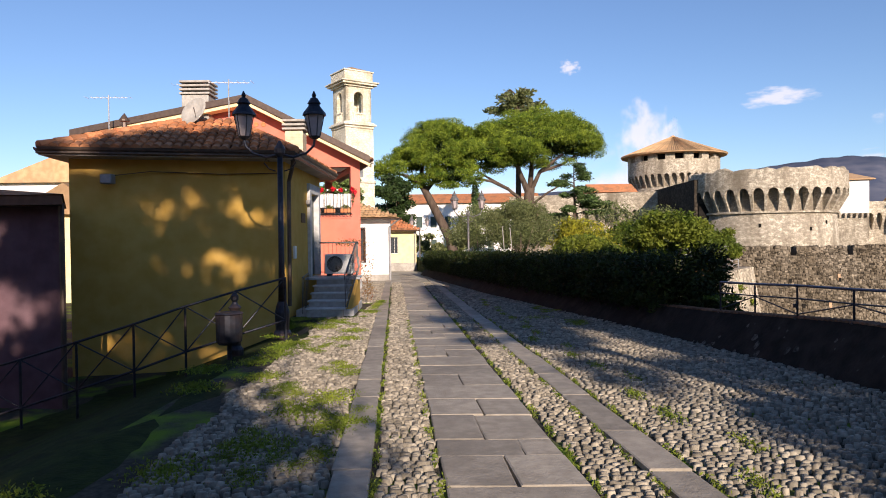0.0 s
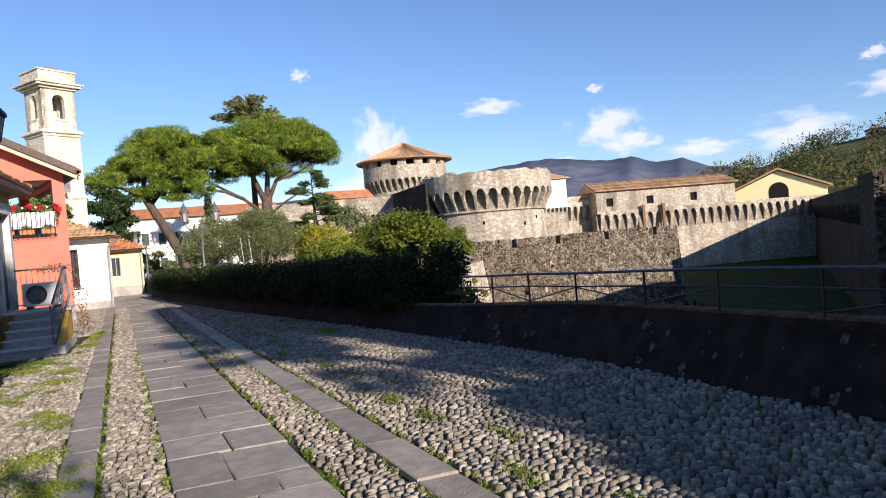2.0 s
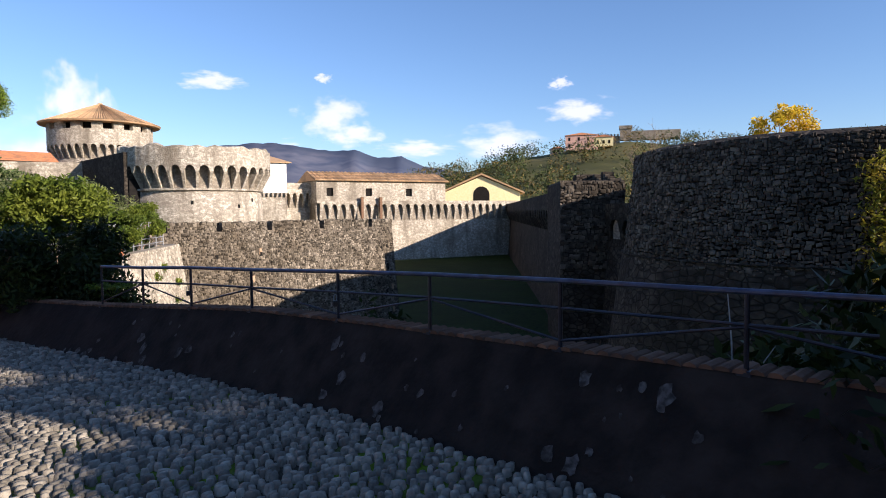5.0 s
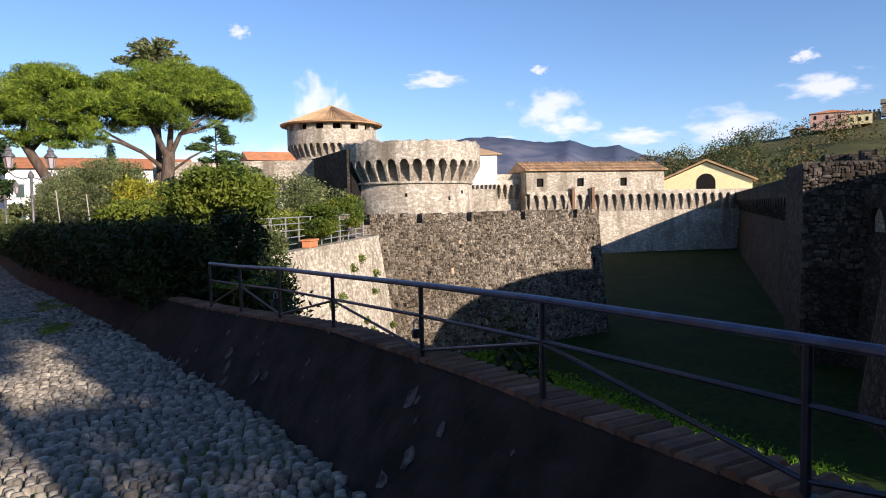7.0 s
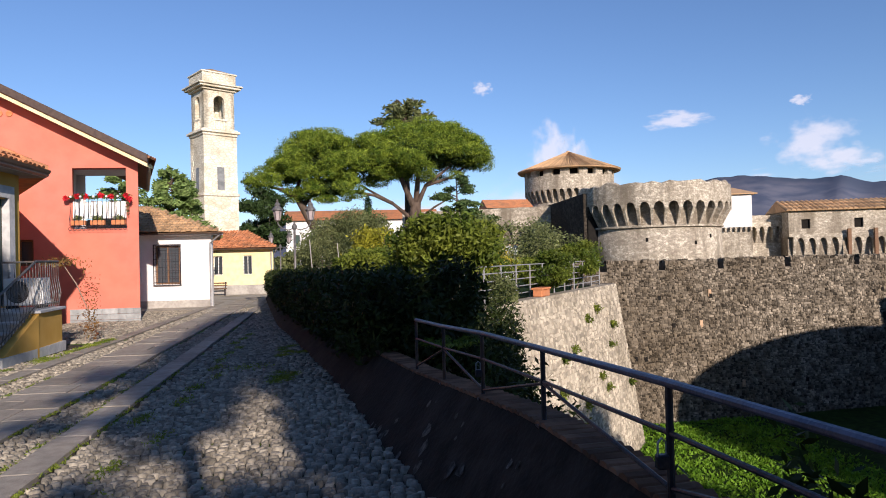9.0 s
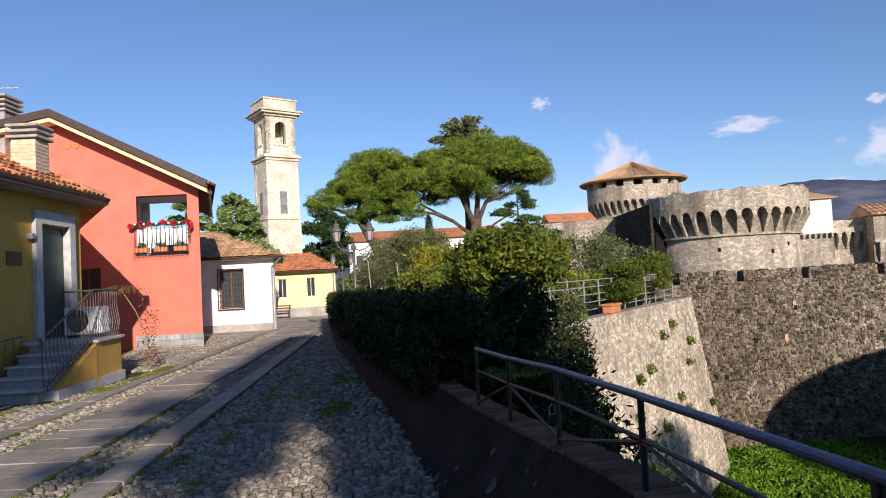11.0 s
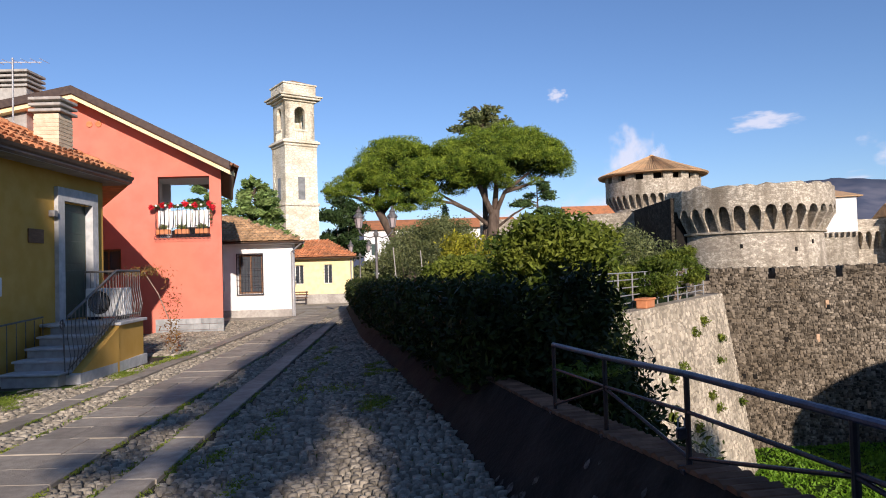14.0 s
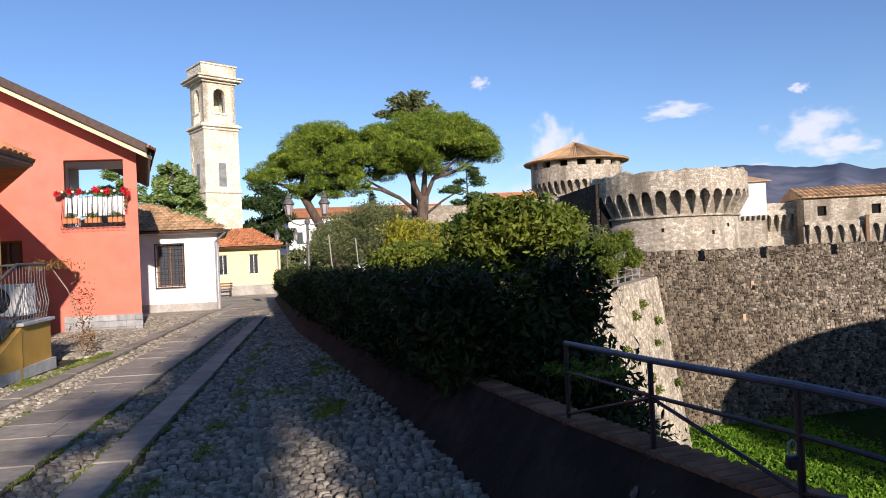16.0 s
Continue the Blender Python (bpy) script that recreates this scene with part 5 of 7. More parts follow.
for x in (-6.0, -4.05):
    w = part("window", box(x, x + 0.6, 52.2, 52.24, 0.85, 2.15), M_GLASS, yh)
    bars(x, x + 0.6, 0.85, 2.15, 51.96, 3, 6, w)
    part("window_frame", panel(0.6, 1.3, 0.05, [(0.05, 0.28, 0.05, 1.25), (0.32, 0.55, 0.05, 1.25)], Matrix.Translation((x, 52.12, 0.85))), M_WHITE, w, "white window frame")
part("roof_deck", solid([(-7.6, 51.5, 2.62), (-1.75, 51.5, 2.62), (-4.3, 62.5, 2.62), (-7.6, 62.5, 2.62), (-7.6, 57, 4.0), (-4.6, 57, 3.9)], [(0, 1, 5, 4), (1, 2, 5), (2, 3, 4, 5), (3, 0, 4), (3, 2, 1, 0)]), M_TILE, yh)
roof_face(yh, (-7.6, 51.5, 2.65), (-1.75, 51.5, 2.65), (-7.6, 57, 4.03), (-4.6, 57, 3.93), M_TILE, 0.24, 0.45)
part("gutter", gutter((-7.6, 51.47, 2.63), (-1.7, 51.47, 2.63), 0.07), M_GUTTER, yh)
part("downpipe", rod((-2.15, 51.9, 2.5), (-2.15, 51.9, -0.5), 0.045), M_GREYIRON, yh)
bench = thing("bench", (-5.6, 50.6, gz(50.6)), "brown wooden bench before the cream house", "bench")
for y in (-0.2, -0.05, 0.1):
    part("slat", box(-0.7, 0.7, y, y + 0.12, 0.42, 0.46), M_WOOD, bench)
for z in (0.6, 0.75):
    part("back_slat", box(-0.7, 0.7, 0.26, 0.29, z, z + 0.1), M_WOOD, bench)
for x in (-0.6, 0.6):
    part("leg", box(x - 0.03, x + 0.03, -0.18, 0.25, 0, 0.418), M_IRON, bench)
    part("back_post", box(x - 0.03, x + 0.03, 0.22, 0.258, 0.42, 0.88), M_IRON, bench)
# bell tower, turned to the street
bt = thing("bell_tower", (-8.68, 65.2, -0.615), "pale stone church bell tower with arched belfry", "bell tower", turn=35)
S = 1.55
part("shaft", box(-S - 0.08, S + 0.08, -S - 0.08, S + 0.08, 0, 8.6), M_CHURCH, bt)
part("belt", box(-S - 0.2, S + 0.2, -S - 0.2, S + 0.2, 8.6, 8.9), M_CHURCH, bt, bevel=0.06)
part("shaft_upper", box(-S, S, -S, S, 8.9, 14.2), M_CHURCH, bt)
for i in range(4):
    for z0, z1 in ((8.9, 14.2),):
        for k in range(10):
            q = 0.36 if k % 2 else 0.62
            bm = box(S - q, S + 0.03, -S - 0.03, -S + (0.98 - q), z0 + k * 0.53, z0 + k * 0.53 + 0.5)
            bmesh.ops.rotate(bm, verts=bm.verts, cent=(0, 0, 0), matrix=Matrix.Rotation(i * math.pi / 2, 3, "Z"))
            part("quoin", bm, M_CHURCH, bt)
    sl = box(-0.34, 0.34, -S - 0.02, -S + 0.1, 9.2, 11.3)
    bmesh.ops.rotate(sl, verts=sl.verts, cent=(0, 0, 0), matrix=Matrix.Rotation(i * math.pi / 2, 3, "Z"))
    part("slit_window", sl, M_SLIT, bt, "grey window slit")
for z, o, h in ((14.2, 0.12, 0.25), (14.45, 0.3, 0.22), (14.67, 0.14, 0.14)):
    part("cornice", box(-S - o, S + o, -S - o, S + o, z, z + h), M_CHURCH, bt, bevel=0.04)
for i in range(4):
    rot = Matrix.Rotation(i * math.pi / 2, 4, "Z")
    bm = bmesh.new()
    n = 10
    for x0, x1 in ((-S + 0.1, -0.52), (0.52, S - 0.1)):
        box(x0, x1, -S + 0.1, -S + 0.55, 14.8, 18.4, bm)
    box(-0.52, 0.52, -S + 0.12, -S + 0.5, 14.8, 15.7, bm)
    for k in range(n):
        t0, t1 = math.pi * k / n, math.pi * (k + 1) / n
        xa, xb = -0.52 * math.cos(t0), -0.52 * math.cos(t1)
        za, zb = 17.4 + 0.52 * math.sin(t0), 17.4 + 0.52 * math.sin(t1)
        y0, y1 = -S + 0.1, -S + 0.55
        solid([(xa, y0, za), (xb, y0, zb), (xb, y0, 18.4), (xa, y0, 18.4), (xa, y1, za), (xb, y1, zb), (xb, y1, 18.4), (xa, y1, 18.4)], [(0, 1, 2, 3), (7, 6, 5, 4), (0, 4, 5, 1)], bm)
    bmesh.ops.transform(bm, matrix=rot, verts=bm.verts)
    part("belfry_wall", bm, M_CHURCH, bt)
    bm = box(-0.7, 0.7, -S - 0.02, -S + 0.12, 15.62, 15.78)
    bmesh.ops.transform(bm, matrix=rot, verts=bm.verts)
    part("belfry_sill", bm, M_CHURCH, bt)
    for k in range(6):
        bm = rod((-0.6 + k * 0.24, -S + 0.05, 14.85), (-0.6 + k * 0.24, -S + 0.05, 15.6), 0.05, n=6)
        bmesh.ops.transform(bm, matrix=rot, verts=bm.verts)
        part("baluster", bm, M_CHURCH, bt)
for z, o, h in ((18.4, 0.1, 0.2), (18.6, 0.4, 0.2), (18.8, 0.55, 0.15), (18.95, 0.05, 1.0), (19.95, 0.15, 0.14)):
    part("cornice", box(-S - o, S + o, -S - o, S + o, z, z + h), M_CHURCH, bt, bevel=0.03)
part("roof", solid([(-S, -S, 20.09), (S, -S, 20.09), (S, S, 20.09), (-S, S, 20.09), (0, 0, 20.75)], [(0, 1, 4), (1, 2, 4), (2, 3, 4), (3, 0, 4), (3, 2, 1, 0)]), M_TILE_OLD, bt)
bt.matrix_world = bt.matrix_world @ Matrix.Diagonal((0.93, 0.93, 0.93, 1))
church = thing("church", (-13.5, 60.0, -0.8), "grey-roofed church side behind the white house", "church")
part("wall", box(-3, 5.2, 0, 9, 0, 4.6), M_CHURCH, church)
part("roof", prism([(-3.4, -0.5), (5.6, -0.5), (5.6, 9.4), (-3.4, 9.4)], 4.6, [5.9, 4.9, 4.9, 5.9]), M_TILE_OLD, church)
# far white building with shutters
fw = thing("white_town_house", (-9.0, 122.0, -3.0), "long white house with dark shutters and orange roof", "house")
part("wall", panel(26, 11.6, 0.5, [(1.2 + 2.6 * i, 2.3 + 2.6 * i, 3.0 + 4.2 * j, 5.0 + 4.2 * j) for i in range(9) for j in range(2)]), M_WHITE, fw)
part("body", box(0.02, 25.98, 0.52, 9, 0, 11.5), M_WHITE, fw)
for i in range(9):
    for j in range(2):
        part("shutter", box(1.2 + 2.6 * i, 2.3 + 2.6 * i, 0.15, 0.25, 3.0 + 4.2 * j, 5.0 + 4.2 * j), M_GREENDOOR, fw)
part("roof", solid([(-0.6, -0.7, 11.6), (26.6, -0.7, 11.6), (26.6, 4.5, 13.6), (-0.6, 4.5, 13.6), (26.6, 9.7, 11.6), (-0.6, 9.7, 11.6)], [(0, 1, 2, 3), (3, 2, 4, 5), (0, 3, 5), (1, 4, 2), (0, 5, 4, 1)]), M_TILE, fw)
# houses down the side alley
ph = thing("mauve_house", (-6.75, 13.0, -1.2), "shaded mauve house with a tiled eave in the side alley", "house")
part("wall", prism([(0, 0), (-2.7, 4.0), (-7, 4), (-7, 0.6)], 0, 3.75), M_PURPLE, ph)
part("eave", prism([(0.3, -0.4), (-2.4, 4.3), (-7, 4.3), (-7, 0.1)], 3.75, 3.92), M_GUTTER, ph)
part("roof", solid([(0.35, -0.45, 3.93), (-2.35, 4.35, 3.93), (-7, 4.3, 3.93), (-7, 0.1, 3.93), (-5.0, 2.2, 4.45)], [(0, 1, 4), (1, 2, 4), (2, 3, 4), (3, 0, 4), (3, 2, 1, 0)]), M_TILE, ph)
part("pipe", rod((0.08, -0.05, 0), (0.08, -0.05, 3.8), 0.05), M_GUTTER, ph)
for (x, y, w, d, h, mt, lab) in ((-21.5, 35.0, 4.6, 7, 4.6, M_CREAM, "yellow house with green shutters in the side alley"), (-27.5, 42.0, 7.5, 9, 6.9, M_WHITE, "white gabled house far down the side alley")):
    oh = thing("alley_house", (x, y, -1.2), lab, "house")
    part("wall", box(0, w, 0, d, 0, h), mt, oh)
    part("roof", solid([(-0.4, -0.4, h), (w + 0.4, -0.4, h), (w + 0.4, d, h), (-0.4, d, h), (w / 2, -0.4, h + 1.6), (w / 2, d, h + 1.6)], [(0, 1, 4), (1, 2, 5, 4), (3, 0, 4, 5), (2, 3, 5), (3, 2, 1, 0)]), M_TILE_OLD, oh)
    for i in range(2):
        for j in range(2):
            part("shutter", box(0.6 + i * 2.0, 1.5 + i * 2.0, -0.06, 0.0, 1.0 + j * 2.0, 2.3 + j * 2.0), M_GREENDOOR, oh)


# ---- street lamps ----
def street_lamp(at, label, turn=0.0, height=3.42, iron=M_IRON):
    t = thing("street_lamp", at, label, "street lamp", "twin street lamps", turn)
    part("base", lathe([(0.17, 0), (0.17, 0.1), (0.13, 0.16), (0.14, 0.5), (0.11, 0.62), (0.08, 0.7)], 16), iron, t)
    part("pole", lathe([(0.07, 0.68), (0.055, 1.4), (0.05, height)], 14), iron, t, smooth=True)
    part("capital", lathe([(0.05, height - 0.02), (0.1, height + 0.06), (0.11, height + 0.14), (0.06, height + 0.22), (0.02, height + 0.3)], 14), iron, t)
    for s in (-1, 1):
        part("arm", tube([(0, 0, height + 0.05), (0.25 * s, 0, height - 0.02), (0.5 * s, 0, height + 0.06), (0.64 * s, 0, height + 0.2), (0.66 * s, 0, height + 0.32)], 0.024, n=8), iron, t)
        part("scroll", tube([(0.08 * s, 0, height - 0.28), (0.2 * s, 0, height - 0.24), (0.3 * s, 0, height - 0.12), (0.26 * s, 0, height - 0.05), (0.2 * s, 0, height - 0.09)], 0.012, n=6), iron, t)
        x = 0.66 * s
        z = height + 0.32
        hd = part("lantern_frame", lathe([(0.05, 0.0), (0.09, 0.03), (0.11, 0.06), (0.09, 0.07)], 6, at=(x, 0, z)), iron, t)
        for k in range(6):
            a = k * math.tau / 6
            part("lantern_bar", rod((x + 0.105 * math.cos(a), 0.105 * math.sin(a), z + 0.06), (x + 0.185 * math.cos(a), 0.185 * math.sin(a), z + 0.46), 0.01, n=5), iron, t)
        part("lantern_glass", lathe([(0.095, 0.06), (0.172, 0.455)], 6, at=(x, 0, z)), M_LAMPGLASS, t, "milky lantern glass")
        part("lantern_hood", lathe([(0.225, 0.455), (0.215, 0.5), (0.12, 0.62), (0.10, 0.66), (0.13, 0.68), (0.07, 0.78), (0.03, 0.8), (0.045, 0.84), (0.01, 0.92)], 12, at=(x, 0, z)), iron, t, "domed lantern hood")
    return t


street_lamp((-2.86, 13.6, gz(13.6) - 0.05), "dark iron twin-lantern street lamp beside the ochre house", 4, 3.46)
street_lamp((1.35, 33.0, gz(33) - 0.05), "grey iron twin-lantern street lamp rising from the hedge", 6, 3.25, M_OLDIRON)
street_lamp((-1.9, 55.0, gz(55) - 0.05), "distant twin-lantern street lamp at the lane's bend", 20, 3.25, M_OLDIRON)
# side fence, bollard and bin at the alley ramp
fence = thing("fence", (0, 0, 0), "rusty iron fence with crossed bars down the alley ramp", "fence")
fp = [Vector(p) for p in ((-2.7, 13.2, 0.28), (-3.45, 12.7, 0.08), (-4.2, 12.3, -0.14), (-4.95, 12.0, -0.40), (-5.8, 11.8, -0.66), (-6.6, 11.6, -0.90), (-7.4, 11.4, -1.12), (-8.4, 11.1, -1.3))]
for i, p in enumerate(fp):
    part("post", rod(p + Vector((0, 0, -0.8)), p + Vector((0, 0, 0.92)), 0.022), M_IRON, fence)
for a, b in zip(fp, fp[1:]):
    for h in (0.9, 0.12):
        part("rail", rod(a + Vector((0, 0, h)), b + Vector((0, 0, h)), 0.02), M_IRON, fence)
    part("brace", rod(a + Vector((0, 0, 0.12)), b + Vector((0, 0, 0.9)), 0.012), M_IRON, fence)
    part("brace", rod(a + Vector((0, 0, 0.9)), b + Vector((0, 0, 0.12)), 0.012), M_IRON, fence)
bollard = thing("bollard", (-3.25, 12.0, gz(12) - 0.12), "dark cast-iron bollard with a knob top", "bollard")
part("shaft", lathe([(0.13, 0), (0.13, 0.1), (0.09, 0.16), (0.08, 0.75), (0.11, 0.8), (0.05, 0.86), (0.035, 0.9)], 14), M_IRON, bollard)
part("knob", lathe([(0.03, 0.88), (0.065, 0.93), (0.065, 0.99), (0.02, 1.05)], 12), M_IRON, bollard)
wbin = thing("litter_bin", (-3.2, 11.55, gz(11.5) - 0.12), "dark metal litter bin beside the bollard", "litter bin")
part("drum", lathe([(0.17, 0.25), (0.2, 0.3), (0.21, 0.72), (0.18, 0.73), (0.17, 0.5)], 16), M_IRON, wbin)
part("rim", lathe([(0.205, 0.72), (0.225, 0.74), (0.205, 0.76)], 16), M_IRON, wbin)
part("stand", rod((0, 0, 0), (0, 0, 0.27), 0.04), M_IRON, wbin)
# terrace things
tr = thing("terrace_railing", (0, 0, 0), "grey tubular railing round the garden terrace", "railing")
tdir = (Vector((14.36, 31.65, 0)) - Vector((7.4, 21.8, 0))).normalized()
tp = [Vector((7.15, 22.2, 0.38)) + tdir * d for d in (-1.0, 0.1, 1.2, 2.3, 3.4, 4.5, 5.6, 6.7, 7.8, 8.9, 10.0, 11.2)]
for p in tp:
    part("post", rod(p, p + Vector((0, 0, 1.05)), 0.024), M_GREYIRON, tr)
for a, b in zip(tp, tp[1:]):
    for h in (0.22, 0.43, 0.64, 0.85, 1.04):
        part("rail", rod(a + Vector((0, 0, h)), b + Vector((0, 0, h)), 0.016), M_GREYIRON, tr)
pot = thing("planter", (9.42, 24.85, 0.45), "long terracotta planter on the terrace edge", "planter", turn=55)
part("trough", box(-0.36, 0.36, -0.15, 0.15, 0, 0.25), M_POT, pot, bevel=0.025)
part("rim", box(-0.39, 0.39, -0.18, 0.18, 0.21, 0.27), M_POT, pot, bevel=0.012)


# ---- plants ----
def clumps(cx, cy, cz, rx, ry, rz, n, r, top=0.15, seed=1, flat=0.62):
    """Many small tufts over the upper skin of a crown, for an uneven outline."""
    g = np.random.default_rng(seed)
    out = []
    for _ in range(n):
        d = g.normal(size=3)
        d /= np.linalg.norm(d)
        d[2] = abs(d[2]) if g.random() > top else -0.4 * abs(d[2])
        k = 0.72 + 0.3 * g.random()
        s = r * (0.65 + 0.7 * g.random())
        out.append((cx + d[0] * rx * k, cy + d[1] * ry * k, cz + d[2] * rz * k, s, s, s * flat))
    return out


pine = thing("umbrella_pine", (9.4, 77.0, -0.5), "tall umbrella pine with a broad flat crown", "tree", "umbrella pines")
part("trunk", tube([(0, 0, -1), (-0.1, 0, 3), (0.3, 0, 6.0), (0.5, 0, 8.2)], 0.75, n=12, taper=0.75), M_BARK, pine, smooth=True)
for i, (p, r) in enumerate((([(0.3, 0, 6.2), (-2.0, 0.5, 8.2), (-5.5, 0.2, 10.2)], 0.24), ([(0.5, 0, 7.6), (1.6, -0.4, 10.0), (4.2, -0.5, 12.0)], 0.3), ([(0.4, 0, 7.4), (-1.0, -1, 10.5), (-2.0, -1.5, 13)], 0.36),
                            ([(0.5, 0, 8.0), (0.9, 1.2, 11), (1.0, 1.8, 14)], 0.36), ([(-2.0, 0.5, 8.2), (-4.0, -1.5, 8.9), (-8, -2, 9.6)], 0.22), ([(1.6, -0.4, 10.0), (4.5, 1.0, 11.0), (7, 1.2, 12.8)], 0.2), ([(0.3, 0, 6.0), (2.4, -1.0, 7.6), (4.2, -1.5, 8.6)], 0.16))):
    part("limb", tube(p, r, n=8, taper=0.4), M_BARK, pine)
bl = clumps(1.3, 0, 12.4, 7.0, 5.5, 4.6, 135, 1.3, 0.2, 11, 0.5) + clumps(-4.2, -1, 11.6, 3.6, 3.6, 3.4, 50, 1.15, 0.25, 12, 0.5) + clumps(6.0, 0, 12.6, 2.8, 2.8, 2.1, 22, 0.9, 0.2, 13, 0.42)
leaves("crown", bl, 150000, 0.32, M_PINE, pine, shell=0.7, up=0.35, slim=0.17)
# darker leaves within the crown stand in for its inner shade
leaves("inner_crown", [(1.3, 0, 13.4, 5.2, 4.2, 1.6), (-4.2, -1, 12.4, 2.6, 2.6, 1.3)], 9000, 0.45, M_MAGNOLIA_SHADE, pine, shell=0.2)
pine2 = thing("umbrella_pine", (1.4, 75.0, -0.5), "leaning umbrella pine at the lane's bend", "tree", "umbrella pines")
part("trunk", tube([(0, 0, -1), (-0.7, 0, 2.5), (-2.2, 0, 5.5), (-4.0, 0, 9.0)], 0.62, n=12, taper=0.6), M_BARK, pine2, smooth=True)
for p, r in (([(-3.4, 0, 7.8), (-2.0, 0, 9.5), (0.2, 0, 11.5)], 0.26), ([(-3.8, 0, 8.6), (-5.5, 0, 9.6), (-7.5, 0, 10)], 0.22), ([(-4.0, 0, 9.0), (-3.6, 0.6, 11.0), (-3, 1, 13)], 0.24)):
    part("limb", tube(p, r, n=8, taper=0.4), M_BARK, pine2)
bl = clumps(-1.6, 0, 11.6, 4.2, 3.8, 4.2, 84, 1.2, 0.25, 21, 0.5) + clumps(-6.6, 0, 9.9, 2.3, 2.2, 1.9, 20, 0.85, 0.3, 22, 0.42) + clumps(-0.4, -1, 9.0, 3.0, 2.4, 1.9, 22, 0.85, 0.3, 23, 0.42) + clumps(-4.6, 0, 8.8, 1.6, 1.6, 1.1, 9, 0.8, 0.4, 24, 0.42)
leaves("crown", bl, 92000, 0.32, M_PINE, pine2, shell=0.7, up=0.35, slim=0.17)
# inner shade of the leaning pine, again as darker leaves
leaves("inner_crown", [(-1.6, 0, 12.4, 3.0, 2.8, 1.6), (-0.6, -1, 9.4, 2.0, 1.8, 0.7)], 5000, 0.45, M_MAGNOLIA_SHADE, pine2, shell=0.2)


def cedar(at, h, r, label, n=16000, seed=3, start=0.25, limbs=26, mat=None):
    g = np.random.default_rng(seed)
    t = thing("cedar", at, label, "tree")
    part("trunk", tube([(0, 0, -0.5), (0.1, 0, h * 0.5), (0, 0, h * 0.97)], 0.028 * h, n=10, taper=0.15), M_BARK, t)
    bl = []
    for i in range(limbs):
        k = start + (1 - start) * i / limbs
        a = g.random() * math.tau
        L = r * (1.05 - k) ** 0.6 * (0.7 + 0.5 * g.random())
        part("limb", tube([(0, 0, h * k), (0.5 * L * math.cos(a), 0.5 * L * math.sin(a), h * k + 0.04 * h), (L * math.cos(a), L * math.sin(a), h * k + 0.02 * h)], 0.006 * h, n=5, taper=0.3), M_BARK, t)
        for s in (0.45, 0.7, 0.95):
            bl.append((s * L * math.cos(a), s * L * math.sin(a), h * k + 0.02 * h, 0.26 * L, 0.26 * L, 0.018 * h + 0.1))
    leaves("foliage", bl, n, 0.024 * h + 0.1, mat or M_CEDAR, t, shell=0.1, flat=0.5)
    return t


cedar((9.6, 87.0, -0.5), 21.2, 10.0, "tall flat-topped cedar behind the umbrella pine", 2600, 5, 0.86, 26, M_OLIVE)
cedar((12.8, 66.0, -0.5), 9.6, 4.6, "spreading dark cedar beside the pine", 9000, 6, 0.45)
M_DEODAR = leafy("deodar_needles", (0.17, 0.26, 0.075), (0.30, 0.40, 0.13), 0.4)
cedar((-7.0, 46.0, -0.4), 7.5, 2.9, "drooping green cedar behind the coral house", 26000, 7, 0.45, 56, M_DEODAR)
cedar((-10.5, 48.0, -0.4), 7.9, 3.2, "green cedar seen through the loggia", 22000, 8, 0.12, 60, M_DEODAR)


def bush(name, at, blobs, count, size, mat, label, cat="shrub", stems=4, shell=0.35, **kw):
    t = thing(name, at, label, cat)
    g = np.random.default_rng(count)
    for i in range(stems):
        b = blobs[g.integers(len(blobs))]
        part("stem", tube([(0.1 * g.normal(), 0.1 * g.normal(), 0), (b[0] * 0.5, b[1] * 0.5, b[2] * 0.6), (b[0], b[1], b[2])], 0.035, n=6, taper=0.35), M_TWIG, t)
    leaves("foliage", blobs, count, size, mat, t, shell=shell, **kw)
    return t


bush("magnolia", (-5.6, 73.0, -0.6), clumps(0, 0, 5.5, 2.3, 2.3, 4.6, 50, 0.9, 0.5, 31), 12000, 0.4, M_MAGNOLIA_SHADE, "dark glossy magnolia beside the bell tower", "tree")
bush("cypress", (5.0, 108.0, -0.5), [(0, 0, 2 + i * 0.9, 1.1 - i * 0.05, 1.1 - i * 0.05, 1.2) for i in range(11)], 5000, 0.35, M_CEDAR, "slim dark cypress in the distance", "tree", 1)
bush("palm_garden", (-1.5, 84.0, -1.2), clumps(0, 0, 2.2, 4.5, 2, 1.8, 30, 0.8, 0.4, 33), 5000, 0.5, M_OLIVE, "pale palm fronds and shrubs at the lane's end")

# the hedge along the parapet: one long clipped body of leaves
hedge = thing("hedge", (0, 0, 0), "long dark clipped hedge above the parapet", "hedge")
hb = []
for y in np.arange(13.3, 43.0, 0.55):
    top = 1.62 - 0.006 * y + 0.10 * noise.noise((y * 0.7, 2, 0))
    for off in (0.32, 0.78):
        p = along([y], off + 0.1 * noise.noise((y, off, 5)))[0]
        for z in np.arange(gz(y) + 0.75, top + gz(y), 0.42):
            hb.append((p.x, p.y, z, 0.36, 0.45, 0.36))
leaves("foliage", hb, 112000, 0.098, M_HEDGE, hedge, shell=0.5)
# solid dark strip in place of shade among the inner leaves
part("inner_hedge", strip_wall([*np.arange(13.3, 43.0, 1.0)], 0.38, 0.78, lambda y: gz(y) + 0.45, lambda y: gz(y) + 1.2 - 0.006 * y), M_MAGNOLIA_SHADE, hedge, "solid dark strip for the shaded heart of the hedge")
